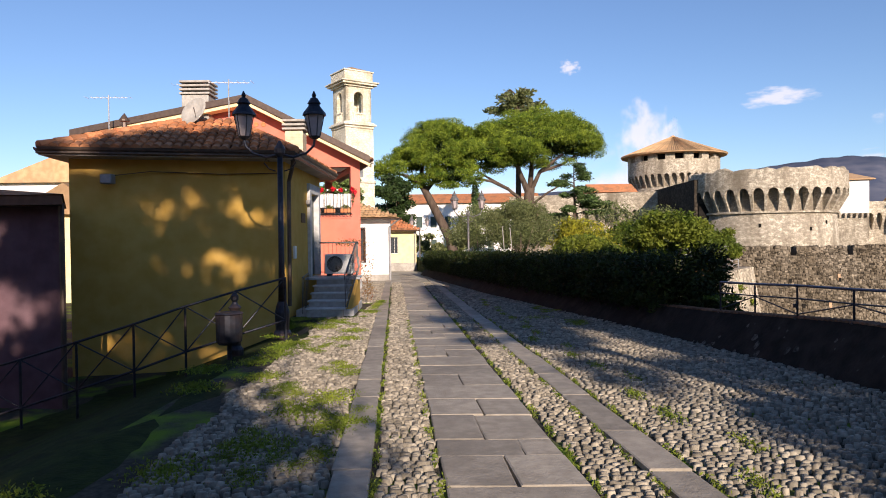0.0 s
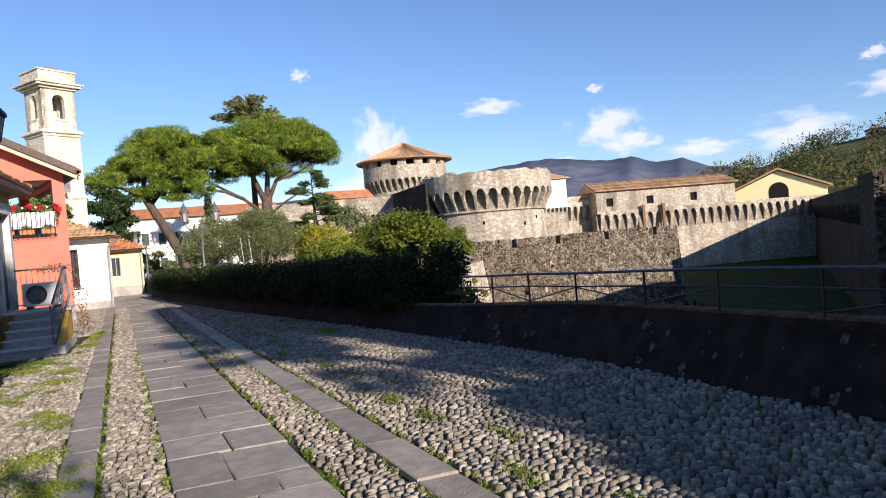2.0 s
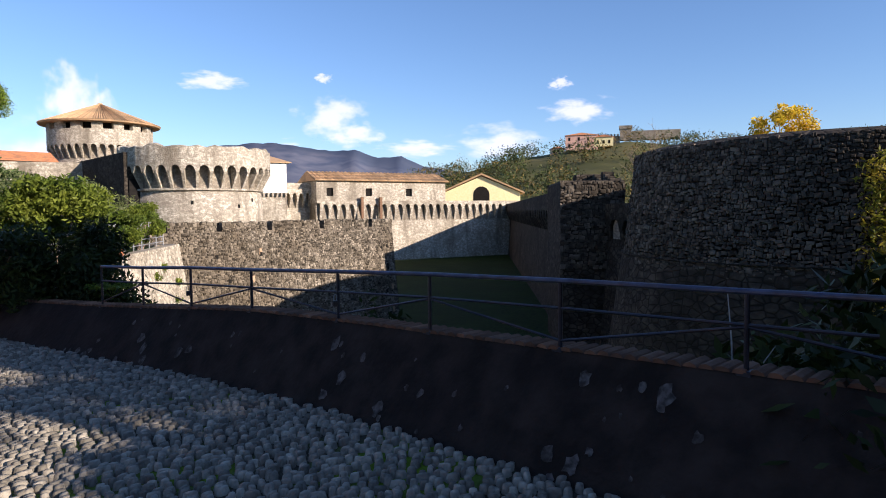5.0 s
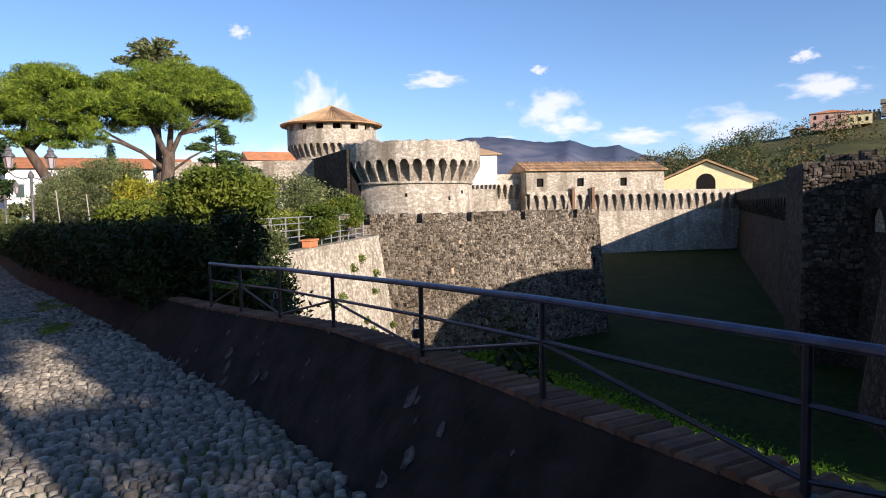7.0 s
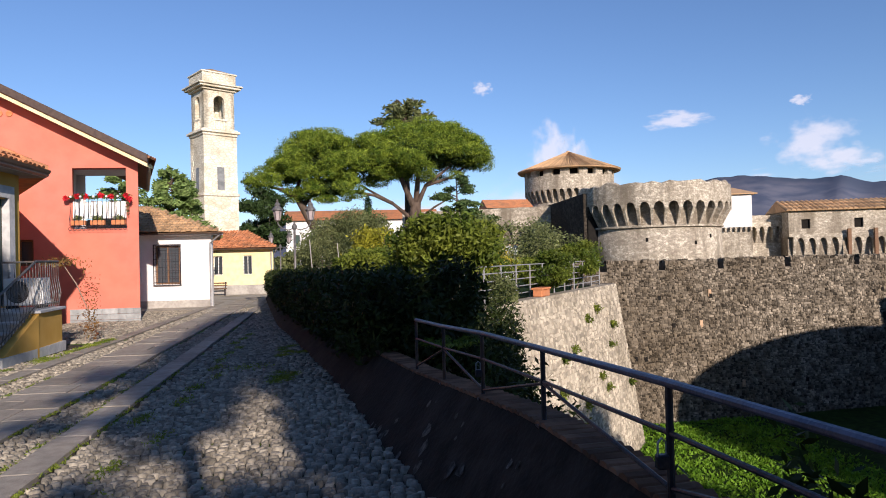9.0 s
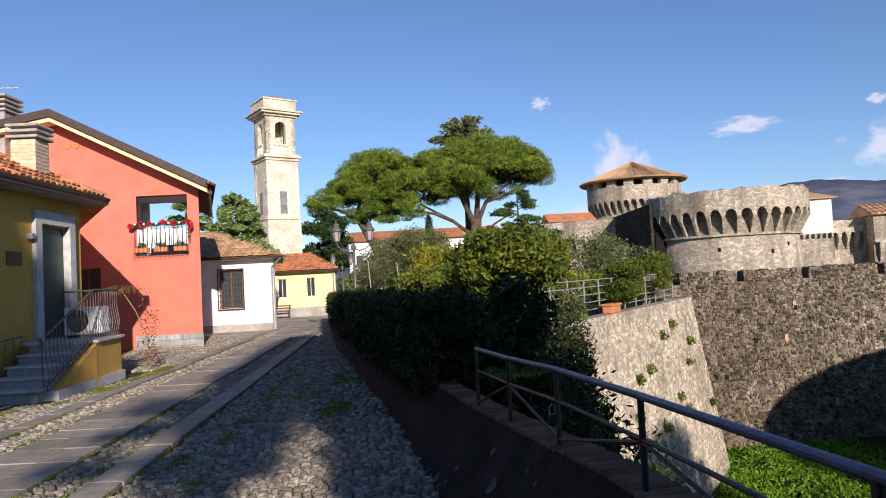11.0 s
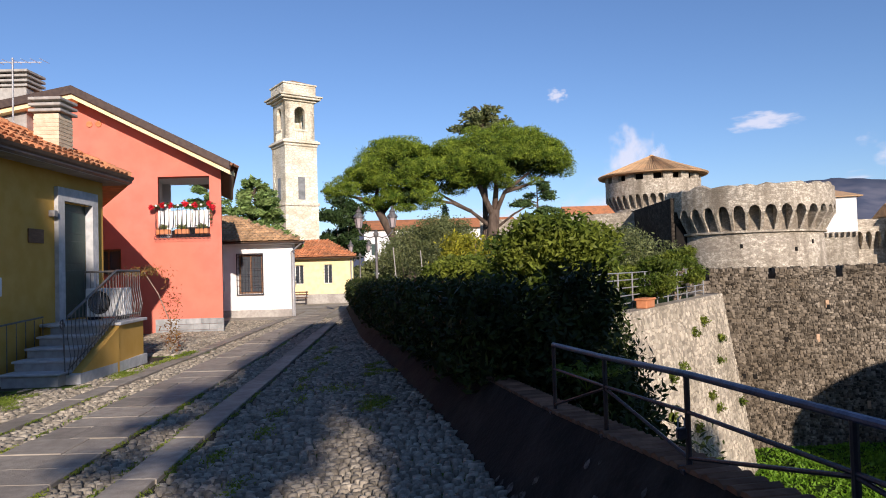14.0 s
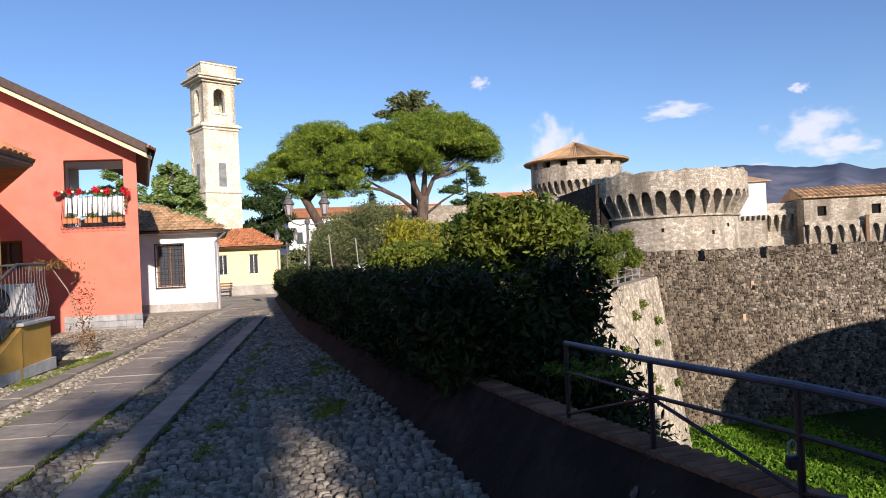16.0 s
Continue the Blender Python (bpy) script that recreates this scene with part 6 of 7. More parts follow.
ends = [(4.9, 13.2, 0.7, 0.4, 0.5, 0.55), (5.2, 13.6, 1.2, 0.45, 0.6, 0.5), (5.3, 13.2, 0.3, 0.4, 0.4, 0.6), (5.4, 12.9, -0.3, 0.4, 0.4, 0.6)]
bush("evergreen_bush", (5.3, 13.2, 0.3), [(a - 5.3, b - 13.2, c - 0.3, d, e, f) for a, b, c, d, e, f in ends], 9000, 0.1, M_HEDGE, "dark evergreen bush at the hedge's end")
for (x, y, z, n, s, mt, lab, nm, bl) in (
    (5.6, 16.9, 0.3, 13000, 0.11, M_LAUREL, "tall sunlit laurel above the hedge", "laurel", clumps(0, 0, 1.4, 0.8, 1.0, 0.72, 34, 0.33, 0.4, 41)),
    (4.4, 20.5, 0.0, 12000, 0.11, M_LAUREL, "leafy sunlit shrub above the hedge", "shrub", clumps(0, 0, 1.35, 1.0, 1.4, 0.5, 40, 0.3, 0.4, 42)),
    (3.9, 33.3, 0.0, 16000, 0.10, M_OLIVE, "grey-green olive tree above the hedge", "olive_tree", clumps(0, 0, 2.3, 1.7, 1.6, 1.3, 60, 0.5, 0.4, 43)),
    (2.2, 39.5, 0.0, 9000, 0.12, M_OLIVE, "silvery olive crown behind the hedge", "olive_tree", clumps(0, 0, 2.2, 1.6, 1.6, 1.5, 40, 0.5, 0.4, 44)),
    (4.7, 22.2, 0.2, 5500, 0.10, leafy("yellowing_leaves", (0.22, 0.23, 0.02), (0.38, 0.35, 0.03)), "yellowing shrub in the hedge garden", "yellow_shrub", clumps(0, 0, 1.55, 0.9, 0.8, 0.65, 24, 0.35, 0.4, 45)),
    (8.4, 33.0, 0.0, 7000, 0.13, leafy("yellow_green_leaves", (0.36, 0.32, 0.03), (0.44, 0.36, 0.04)), "yellow autumn shrub on the far terrace", "yellow_shrub", clumps(0, 0, 1.3, 2.2, 1.5, 0.9, 30, 0.5, 0.4, 46)),
    (9.9, 25.9, 0.2, 8000, 0.10, M_LAUREL, "bright green shrub at the terrace railing", "shrub", clumps(0, 0, 0.85, 0.75, 0.75, 0.85, 30, 0.28, 0.4, 47)),
    (12.0, 29.6, 0.25, 9000, 0.12, M_LAUREL, "bright bushy shrub beside the planter", "shrub", clumps(0, 0, 0.9, 0.9, 0.8, 1.0, 30, 0.3, 0.4, 48)),
    (7.75, 22.9, 0.2, 3500, 0.13, M_OLIVE, "spiky rosemary bush on the terrace wall", "rosemary", [(0, 0, 0.45, 0.45, 0.45, 0.5)]),
    (7.4, 26.0, 0.0, 9000, 0.13, M_LAUREL, "leafy garden shrub on the terrace", "shrub", clumps(0, 0, 1.3, 1.6, 1.4, 1.2, 36, 0.45, 0.4, 49)),
    (12.0, 44.0, 0.0, 12000, 0.2, M_OLIVE, "garden trees below the castle", "tree", clumps(0, 0, 2.0, 5.0, 3.0, 1.8, 50, 0.9, 0.4, 50)),
    (18.5, 60.0, 0.0, 9000, 0.25, M_LAUREL, "shrubs at the foot of the bastion", "shrub", clumps(0, 0, 1.2, 6.0, 3.0, 1.6, 40, 1.0, 0.4, 51)),
    (4.2, 46.0, 0.0, 12000, 0.2, M_OLIVE, "olive grove behind the hedge", "olive_tree", clumps(0, 0, 2.2, 4.0, 3.5, 1.9, 50, 0.9, 0.4, 52)),
    (7.9, 17.6, -4.2, 4500, 0.14, M_HEDGE, "ivy and shrubs on the foot of the terrace wall", "shrub", [(0, 0, 1.5, 0.7, 0.6, 1.6), (-1.2, -1.2, 2.6, 0.8, 0.7, 1.5), (-2.2, -2.4, 3.4, 0.8, 0.7, 1.2)]),
    (5.9, 8.8, -1.0, 1600, 0.10, M_HEDGE, "weedy shrub leaning beside the moat wall", "weeds", [(0, 0, 0.5, 0.3, 0.5, 0.6), (0, 0.5, 0.9, 0.25, 0.3, 0.5)]),
    (6.5, 2.6, -0.6, 16000, 0.12, M_HEDGE, "big dark bush growing up beyond the parapet", "shrub", clumps(0, 0, 1.15, 1.1, 2.0, 1.15, 46, 0.5, 0.5, 54)),
):
    bush(nm, (x, y, z), bl, n, s, mt, lab)
gw = thing("garden_wall", (12.2, 44.0, 0.3), "bright white garden wall behind the shrubs", "wall", turn=-12)
part("wall", box(-1.0, 1.0, 0, 0.25, 0, 2.0), M_WHITE, gw, bevel=0.02)
part("coping", box(-1.05, 1.05, -0.05, 0.3, 2.003, 2.08), M_TILE_OLD, gw)
stakes = thing("garden_stakes", (0, 0, 0), "pale leaning stakes among the olive trees", "stakes")
for x, y in ((2.6, 26.6), (3.3, 30.8)):
    part("stake", rod((x, y, 0.2), (x - 0.15, y, 2.35), 0.016, n=6), M_CONC, stakes)
bush("ivy", (24.9, 7.4, -6.3), [(0, 0, 3 + i, 0.5, 0.8, 0.8) for i in range(7)] + [(-0.2, -0.8, 4.0, 0.6, 0.9, 2.0)], 5000, 0.2, leafy("ivy_leaves", (0.12, 0.15, 0.02), (0.36, 0.28, 0.03)), "yellowing ivy down the dark bastion", "climbing plant")
bush("poplar", (38.5, 14.6, 2.5), clumps(0, 0, 2.6, 1.7, 1.5, 2.0, 34, 0.45, 0.3, 61), 5000, 0.2, M_YELLOWLEAF, "golden autumn tree behind the bastion", "tree")
def bare_tree(at, h, label, seed):
    """A leafless tree: a stem that forks into ever finer twigs."""
    g = np.random.default_rng(seed)
    t = thing("bare_tree", at, label, "tree", "bare trees")

    def fork(p, d, length, r, depth):
        q = p + d * length
        mid = (p + q) / 2 + Vector(g.normal(size=3) * 0.05 * length)
        part("trunk" if depth == 4 else "branch", tube([p, mid, q], r, n=5, taper=0.6), M_TWIG, t)
        if depth:
            for k in range(3 if depth > 1 else 2):
                fork(p.lerp(q, 0.55 + 0.2 * k), (d + Vector((*g.normal(size=2) * 0.42, 0.25))).normalized(), length * 0.62, r * 0.55, depth - 1)

    fork(Vector((0, 0, -2)), Vector((0, 0, 1)), h * 0.45, 0.07, 4)


for i, (x, y, h) in enumerate(((38.0, 21.0, 7.6), (39.6, 19.4, 6.6), (38.6, 17.6, 5.4))):
    bare_tree((x, y, 1.5), h, "leafless tree with fine twigs behind the bastion", 40 + i)
# unseen trees behind the walker, placed so that their shadows fall over the lane
g5 = np.random.default_rng(71)
spire = []
for _ in range(380):
    z = 2.1 + 12.9 * g5.random() ** 0.95
    x0, x1 = (float(np.interp(z, (2.1, 6.8, 8.4, 9.4, 10.6, 12.8, 14.8), e_)) for e_ in ((8.5, 8.3, 8.2, 8.3, 8.6, 9.6, 10.8), (15.0, 15.0, 14.4, 13.5, 11.7, 11.1, 11.2)))
    x = x0 + (x1 - x0) * g5.random()
    # gaps cut in the crown let sunlit patches through
    if any(math.hypot(x - hx, z - hz) < hr for hx, hz, hr in ((9.6, 8.9, 0.65), (10.2, 10.3, 0.5), (11.1, 11.6, 0.45), (10.1, 7.6, 0.5), (8.4, 10.7, 0.4))):
        continue
    spire.append((x - 12.3, (2 * g5.random() - 1) * 1.7, z / 0.853, 0.52, 0.52, 0.44))
spire += [(7.5 + 0.3 * i - 12.3, 0.5, (9.0 + 0.6 * (i % 3)) / 0.853, 0.5, 0.4, 0.16) for i in range(4)]
spire += [(7.9 + 0.35 * i - 12.3, 0.0, (10.5 - 0.1 * i) / 0.853, 0.32, 0.4, 0.3) for i in range(4)]
for (x, y, bl, n, lab) in ((12.3, -11.5, spire, 50000, "unseen tall dense conifer by the parapet behind the walker"),
                           (2.6, -12.0, clumps(0, 0, 14.0, 3.6, 2.4, 4.8, 190, 0.5, 0.5, 72), 19000, "unseen high thin tree behind the walker"),
                           (-1.1, -9.5, clumps(0.6, 0, 6.0, 4.2, 3.0, 4.4, 95, 0.9, 0.5, 75) + [(g5.uniform(-1.2, 5.2), g5.uniform(-1, 1), g5.uniform(10.6, 16.0), 0.34 + 0.2 * g5.random(), 0.4, 0.3 + 0.15 * g5.random()) for _ in range(58)], 24000, "unseen broad dark tree beside the lane behind the walker"),
                           (11.6, -4.5, clumps(0, 0, 5.6, 3.3, 2.6, 4.4, 80, 0.85, 0.5, 73), 20000, "unseen low broad tree over the parapet, placed for shade"),
                           (7.0, -4.5, clumps(0, 0, 3.3, 1.5, 1.2, 2.3, 46, 0.6, 0.6, 83), 12000, "unseen small dense tree at the parapet, placed for shade"),
                           (19.5, -8.0, clumps(0.8, 0, 5.8, 4.3, 4.0, 5.2, 80, 1.0, 0.5, 76), 14000, "unseen tall tree at the moat's edge, placed for shade"),
                           (-9.5, -3.0, clumps(0, 0, 5.6, 3.6, 3.0, 5.4, 60, 0.9, 0.5, 74), 13000, "unseen tree over the side alley, placed for shade")):
    bl = [(*b[:2], b[2] * 0.853, *b[3:]) for b in bl]
    t = bush("roadside_tree", (x, y, 0), bl, n, 0.36, M_HEDGE, lab, "tree", 6)
    part("trunk", tube([(0, 0, -4), (0.1, 0, 2.5), (0, 0.1, 6)], 0.26, n=10, taper=0.4), M_BARK, t)

# mossy patches over the cobbles
g3 = np.random.default_rng(17)
mp_ = []
for (mx_, my_, rx_, ry_) in ((-1.0, 6.1, 0.42, 0.75), (-0.75, 7.2, 0.25, 0.7), (-1.5, 8.6, 0.3, 0.5), (-1.1, 10.0, 0.3, 0.6), (-1.9, 12.0, 0.35, 0.8), (-2.2, 15.5, 0.35, 0.9), (-1.7, 18.3, 0.2, 0.9), (2.7, 17.6, 0.4, 0.6), (2.9, 14.8, 0.3, 0.4)):
    for _ in range(9):
        x, y = mx_ + rx_ * g3.normal() * 0.55, my_ + ry_ * g3.normal() * 0.55
        mp_.append((x, y, gz(y) + rise(x, y) + 0.008, 0.14, 0.2, 0.01))
# unseen plain houses, added behind and beside the walker to block sky light
for x0, x1, y0, y1, h, mt, lab in ((-15, 17, -27, -19, 8.3, M_CREAM, "unseen plain houses added behind the lane to block sky light"), (-24, -15, -18, 7, 8.0, M_PINK, "unseen plain house added across the alley to block sky light")):
    hb_ = thing("plain_house", (0, 0, 0), lab, "house")
    part("wall", box(x0, x1, y0, y1, -6.5, h), mt, hb_)
    part("roof", solid([(x0 - 0.4, y0 - 0.4, h), (x1 + 0.4, y0 - 0.4, h), (x1 + 0.4, y1 + 0.4, h), (x0 - 0.4, y1 + 0.4, h), ((x0 + x1) / 2, (y0 + y1) / 2, h + 1.0)], [(0, 1, 4), (1, 2, 4), (2, 3, 4), (3, 0, 4), (3, 2, 1, 0)]), M_TILE_OLD, hb_)
tagged(leaves("moss", mp_, 26000, 0.022, M_GRASS, None, shell=0.0, up=0.5), "yellow-green moss between the cobbles", "moss", kind="stuff")

# tufts of grass
for (pts, n, lab, s) in (([(lane(-1.6 + 1.1 * random.uniform(-1, 1), y), y, gz(y) + 0.01, 0.34, 0.4, 0.015) for y in np.arange(4.6, 17, 0.6)] + [(-1.75, 18 + i * 0.5, gz(19), 0.18, 0.3, 0.02) for i in range(8)], 16000, "tufts of grass between the cobbles", 0.038),
                         ([(lane(2.35 + 0.5 * random.random(), y), y, gz(y) + 0.02, 0.12, 0.35, 0.02) for y in np.arange(4.5, 22, 0.9)] + [(lane(x, y), y, gz(y) + 0.004, 0.05, 0.3, 0.008) for x in (-0.21, 0.24, 1.29, 1.71, 2.09) for y in np.arange(4, 16, 0.7)] + [(2.45, 16.0, gz(16) + 0.03, 0.5, 0.4, 0.03)], 11000, "moss and grass beside the stone band", 0.034)):
    t = leaves("grass", pts, n, s, M_GRASS, None, shell=0.0, up=0.9)
    tagged(t, lab, "grass", kind="stuff")
# brighter blades only where sunlight lies on the moat floor
lawn = leaves("moat_grass", [(12.5 + 2.6 * i, 16 + 2 * j, -5.98, 1.8, 1.4, 0.03) for i in range(4) for j in range(10)], 36000, 0.2, leafy("sunlit_moat_grass_blades", (0.09, 0.20, 0.012), (0.20, 0.36, 0.025), 0.4), None, shell=0.0, up=0.9)
tagged(lawn, "short grass coloured brighter for the sunlit moat floor", "grass", kind="stuff")


# ---- hills, mountains, clouds ----
def polar(name, bearings, radii, height, mat, label, cat, centre=(2, 4)):
    V, F = [], []
    for b in bearings:
        for k, r in enumerate(radii):
            V.append((centre[0] + r * math.sin(radians(b)), centre[1] + r * math.cos(radians(b)), height(b, k, r)))
    n = len(radii)
    for i in range(len(bearings) - 1):
        for k in range(n - 1):
            F.append((i * n + k, (i + 1) * n + k, (i + 1) * n + k + 1, i * n + k + 1))
    return tagged(raw(name, V, F, mat, None, smooth=True), label, cat, kind="structure")


def ridge(b):
    return float(np.interp(b, (20, 36, 40, 43, 47, 50, 54, 58, 61, 66, 72, 80, 95, 110), (-8, 2, 12, 19, 25, 31, 35, 39, 42, 38, 34, 34, 36, 20)))


HR = [150, 190, 230, 270, 310, 350, 385, 410, 480, 560]
hill_h = lambda b, k, r: -7.2 + (ridge(b) + 7.2) * (0, 0.12, 0.28, 0.45, 0.63, 0.82, 0.95, 1.0, 0.7, 0.1)[k] + (0 if k in (0, 9) else 1.5 * noise.noise((b * 0.3, r * 0.02, 1)))
polar("hill", np.arange(18, 125, 1.0), HR, hill_h, M_HILL, "wooded hill behind the castle", "hill")
wb_ = []
g = np.random.default_rng(91)
for _ in range(1700):
    b, k = 34 + 82 * g.random(), 7 * g.random() ** 0.75
    i = int(k)
    r = HR[i] + (HR[i + 1] - HR[i]) * (k - i)
    if noise.noise((b * 0.25, r * 0.012, 4)) < -0.28:
        continue
    if 53.5 < b < 63.5 and r > 335 and g.random() < 0.8:
        continue
    h = hill_h(b, i, r) + (hill_h(b, i + 1, r) - hill_h(b, i, r)) * (k - i)
    s = 2.6 + 2.6 * g.random()
    wb_.append((2 + r * math.sin(radians(b)), 4 + r * math.cos(radians(b)), h + s * 0.7, s, s, s * (0.8 + 0.6 * g.random())))
half = len(wb_) // 3
tagged(leaves("woods", wb_[half:], 80000, 1.2, M_WOODS, shell=0.75), "dense dark green woods on the hill", "woods", kind="stuff")
tagged(leaves("autumn_woods", wb_[:half], 38000, 1.2, leafy("autumn_woods_leaves", (0.13, 0.085, 0.025), (0.16, 0.12, 0.03), 0.1), shell=0.75), "russet autumn woods on the hill", "woods", kind="stuff")
for b, r, w, h, mt, lab in ((57.4, 366, 17, 8, M_PINK, "pink villa among the trees on the hill"), (59.2, 366, 10, 5, M_CREAM, "cream house among the trees on the hill"), (55.4, 378, 8, 4, M_PINK, "low pink house on the hill")):
    x, y = 2 + r * math.sin(radians(b)), 4 + r * math.cos(radians(b))
    vt = thing("hill_house", (x, y, ridge(b) * 0.93 - 1.5), lab, "house", turn=-b)
    part("wall", box(-w / 2, w / 2, 0, 8, 0, h), mt, vt)
    part("roof", solid([(-w / 2 - 0.5, -0.5, h), (w / 2 + 0.5, -0.5, h), (w / 2 + 0.5, 8.5, h), (-w / 2 - 0.5, 8.5, h), (0, 4, h + 1.8)], [(0, 1, 4), (1, 2, 4), (2, 3, 4), (3, 0, 4), (3, 2, 1, 0)]), M_TILE, vt)
    for i in range(3):
        for j in range(2 if h > 7 else 1):
            part("window", box(-w / 2 + 1.5 + i * w / 3.4, -w / 2 + 2.6 + i * w / 3.4, -0.08, 0, 1.5 + 3.6 * j, 3.3 + 3.6 * j), M_BLACK, vt)
b = 61.0
fort = thing("hill_fort", (2 + 405 * math.sin(radians(b)), 4 + 405 * math.cos(radians(b)), ridge(b) + 0.5), "grey stone fort on the hilltop", "castle", turn=-b)
part("tower", box(-3.5, 3, -4, 4, 0, 8), M_STONE, fort)
part("tower_top", box(-4, 3.5, -4.5, 4.5, 6.4, 8.2), M_STONE, fort)
part("wall", box(3.1, 30, -2, 4, 0, 5.2), M_STONE, fort)
part("low_wall", box(-26, -3.6, -2, 2, -2.5, 2.6), M_STONE, fort)
for i in range(12):
    part("merlon", box(-25.5 + i * 1.85, -24.5 + i * 1.85, -2, -1, 2.6, 3.8), M_STONE, fort)


def peaks(b):
    base = float(np.interp(b, (-60, -10, 2, 14, 22, 28, 31, 33, 36, 38, 40, 42, 44, 47, 60, 100), (120, 150, 190, 225, 250, 285, 300, 285, 265, 268, 235, 240, 195, 170, 150, 120)))
    return base + 12 * float(np.interp(b, (10, 20, 44, 52), (0, 1, 1, 0))) + 7 * noise.noise((b * 0.9, 0, 3)) + 3 * noise.noise((b * 2.7, 0, 8))


polar("mountains", np.arange(-60, 100, 0.5), [1900, 2300, 2700, 3000, 3400], lambda b, k, r: -10 + (peaks(b) + 10) * (0, 0.35, 0.72, 1.0, 0.5)[k] + (14 * noise.noise((b * 0.8, r * 0.004, 7)) if k in (1, 2) else 0), M_MOUNT_HAZE, "mountains on the horizon, blue haze in their colour", "mountains")

# clouds are cards that glow white, in place of sunlight on them
mc = bpy.data.materials.new("cloud_glow")
mc.use_nodes = True
nt = mc.node_tree
n_, l_ = nt.nodes, nt.links
n_.remove(n_["Principled BSDF"])
tc, em, tr_, mx = n_.new("ShaderNodeTexCoord"), n_.new("ShaderNodeEmission"), n_.new("ShaderNodeBsdfTransparent"), n_.new("ShaderNodeMixShader")
em.inputs[0].default_value, em.inputs[1].default_value = (1.0, 0.97, 0.97, 1), 0.95
no, ob_, ln, mr, sb = n_.new("ShaderNodeTexNoise"), n_.new("ShaderNodeObjectInfo"), n_.new("ShaderNodeVectorMath"), n_.new("ShaderNodeMapRange"), n_.new("ShaderNodeMath")
no.noise_dimensions = "4D"
no.inputs["Scale"].default_value, no.inputs["Detail"].default_value = 1.7, 8
l_.new(tc.outputs["Object"], no.inputs["Vector"])
wsc = n_.new("ShaderNodeMath")
wsc.operation = "MULTIPLY"
wsc.inputs[1].default_value = 40
l_.new(ob_.outputs["Random"], wsc.inputs[0])
l_.new(wsc.outputs[0], no.inputs["W"])
ln.operation = "LENGTH"
l_.new(tc.outputs["Object"], ln.inputs[0])
sb.operation = "MULTIPLY_ADD"
sb.inputs[1].default_value, sb.inputs[2].default_value = -0.42, 0.0
l_.new(ln.outputs["Value"], sb.inputs[0])
ad = n_.new("ShaderNodeMath")
ad.operation = "ADD"
l_.new(sb.outputs[0], ad.inputs[0])
l_.new(no.outputs["Fac"], ad.inputs[1])
mr.inputs["From Min"].default_value, mr.inputs["From Max"].default_value, mr.inputs["To Max"].default_value = 0.04, 0.42, 0.74
mr.interpolation_type = "SMOOTHSTEP"
l_.new(ad.outputs[0], mr.inputs["Value"])
l_.new(mr.outputs[0], mx.inputs[0])
l_.new(tr_.outputs[0], mx.inputs[1])
l_.new(em.outputs[0], mx.inputs[2])
l_.new(mx.outputs[0], n_["Material Output"].inputs[0])
for b, e, w, h in ((17, 4.4, 7.0, 4.4), (16.4, 8.6, 2.4, 3.0), (18.6, 7.0, 2.2, 2.6), (13.5, 3.2, 5.0, 2.4), (10.6, 14.2, 1.1, 0.7), (26.5, 10.6, 3.0, 0.9), (36.3, 8.0, 3.4, 2.0), (38.0, 6.6, 3.0, 1.2), (31.5, 5.2, 4.0, 0.9), (35.5, 11.2, 1.0, 0.5),
                   (50.5, 6.0, 5.0, 1.6), (57.0, 8.3, 3.2, 1.2), (55.5, 10.6, 1.2, 0.6), (43.0, 5.4, 4.0, 0.8), (5.0, 3.6, 5.0, 1.6), (-1.0, 3.2, 4.0, 1.2)):
    R = 4200
    c = Vector((math.sin(radians(b)) * R, math.cos(radians(b)) * R, R * math.tan(radians(e))))
    bm = bmesh.new()
    for i in range(7):
        for j in range(2):
            bm.verts.new((-1.5 + i * 0.5, (-1.5 + i * 0.5) ** 2 * 0.05, -1.5 + 3 * j))
    bm.verts.ensure_lookup_table()
    for i in range(6):
        bm.faces.new([bm.verts[k] for k in (2 * i, 2 * i + 2, 2 * i + 3, 2 * i + 1)])
    cl = part("cloud", bm, mc)
    cl.matrix_world = Matrix.Translation(c) @ Matrix.Rotation(radians(-b), 4, "Z") @ Matrix.Diagonal((R * radians(w) * 0.8, R * radians(w) * 0.2, R * radians(h) * 0.9, 1))
    cl.visible_shadow = False
    tagged(cl, "soft white cloud low in the sky", "cloud", "clouds", "structure")

# putlog holes and brick patches in the outwork, plants on the terrace wall
fo = flat_map((12.5, 34.0), (30.2, 35.6), -6.2, 0.7)
for i in range(22):
    u, v = 2.4 + 15.0 * random.random(), (1.6, 3.0, 4.4, 5.9)[i % 4] + random.uniform(-0.2, 0.2)
    p = fo(u, v, 0.035)
    part("putlog_hole" if i % 5 else "brick_patch", box(p.x - 0.07, p.x + 0.07, p.y - 0.02, p.y + 0.1, p.z - 0.1, p.z + (0.1 if i % 5 else 0.22)), M_BLACK if i % 5 else M_BRICK, outwork)
fp_ = flat_map(*PIER, -6.2, 1.1)
for i in range(11):
    p = fp_(0.6 + 11 * random.random(), 2.6 + 3.9 * random.random(), 0.08)
    leaves("wall_tuft", [(p.x, p.y, p.z, 0.2, 0.2, 0.16)], 120, 0.13, M_LAUREL, pier, shell=0.1)
fern = thing("fern", (5.02, 12.35, par_top(12.35) - 0.02), "bright fern growing behind the brick coping", "fern")
for i in range(9):
    a = i * 0.7 + 0.2
    part("frond", tube([(0, 0, 0), (0.16 * math.cos(a), 0.16 * math.sin(a), 0.16), (0.34 * math.cos(a), 0.34 * math.sin(a), 0.14)], 0.004, n=4, taper=0.4), M_LAUREL, fern)
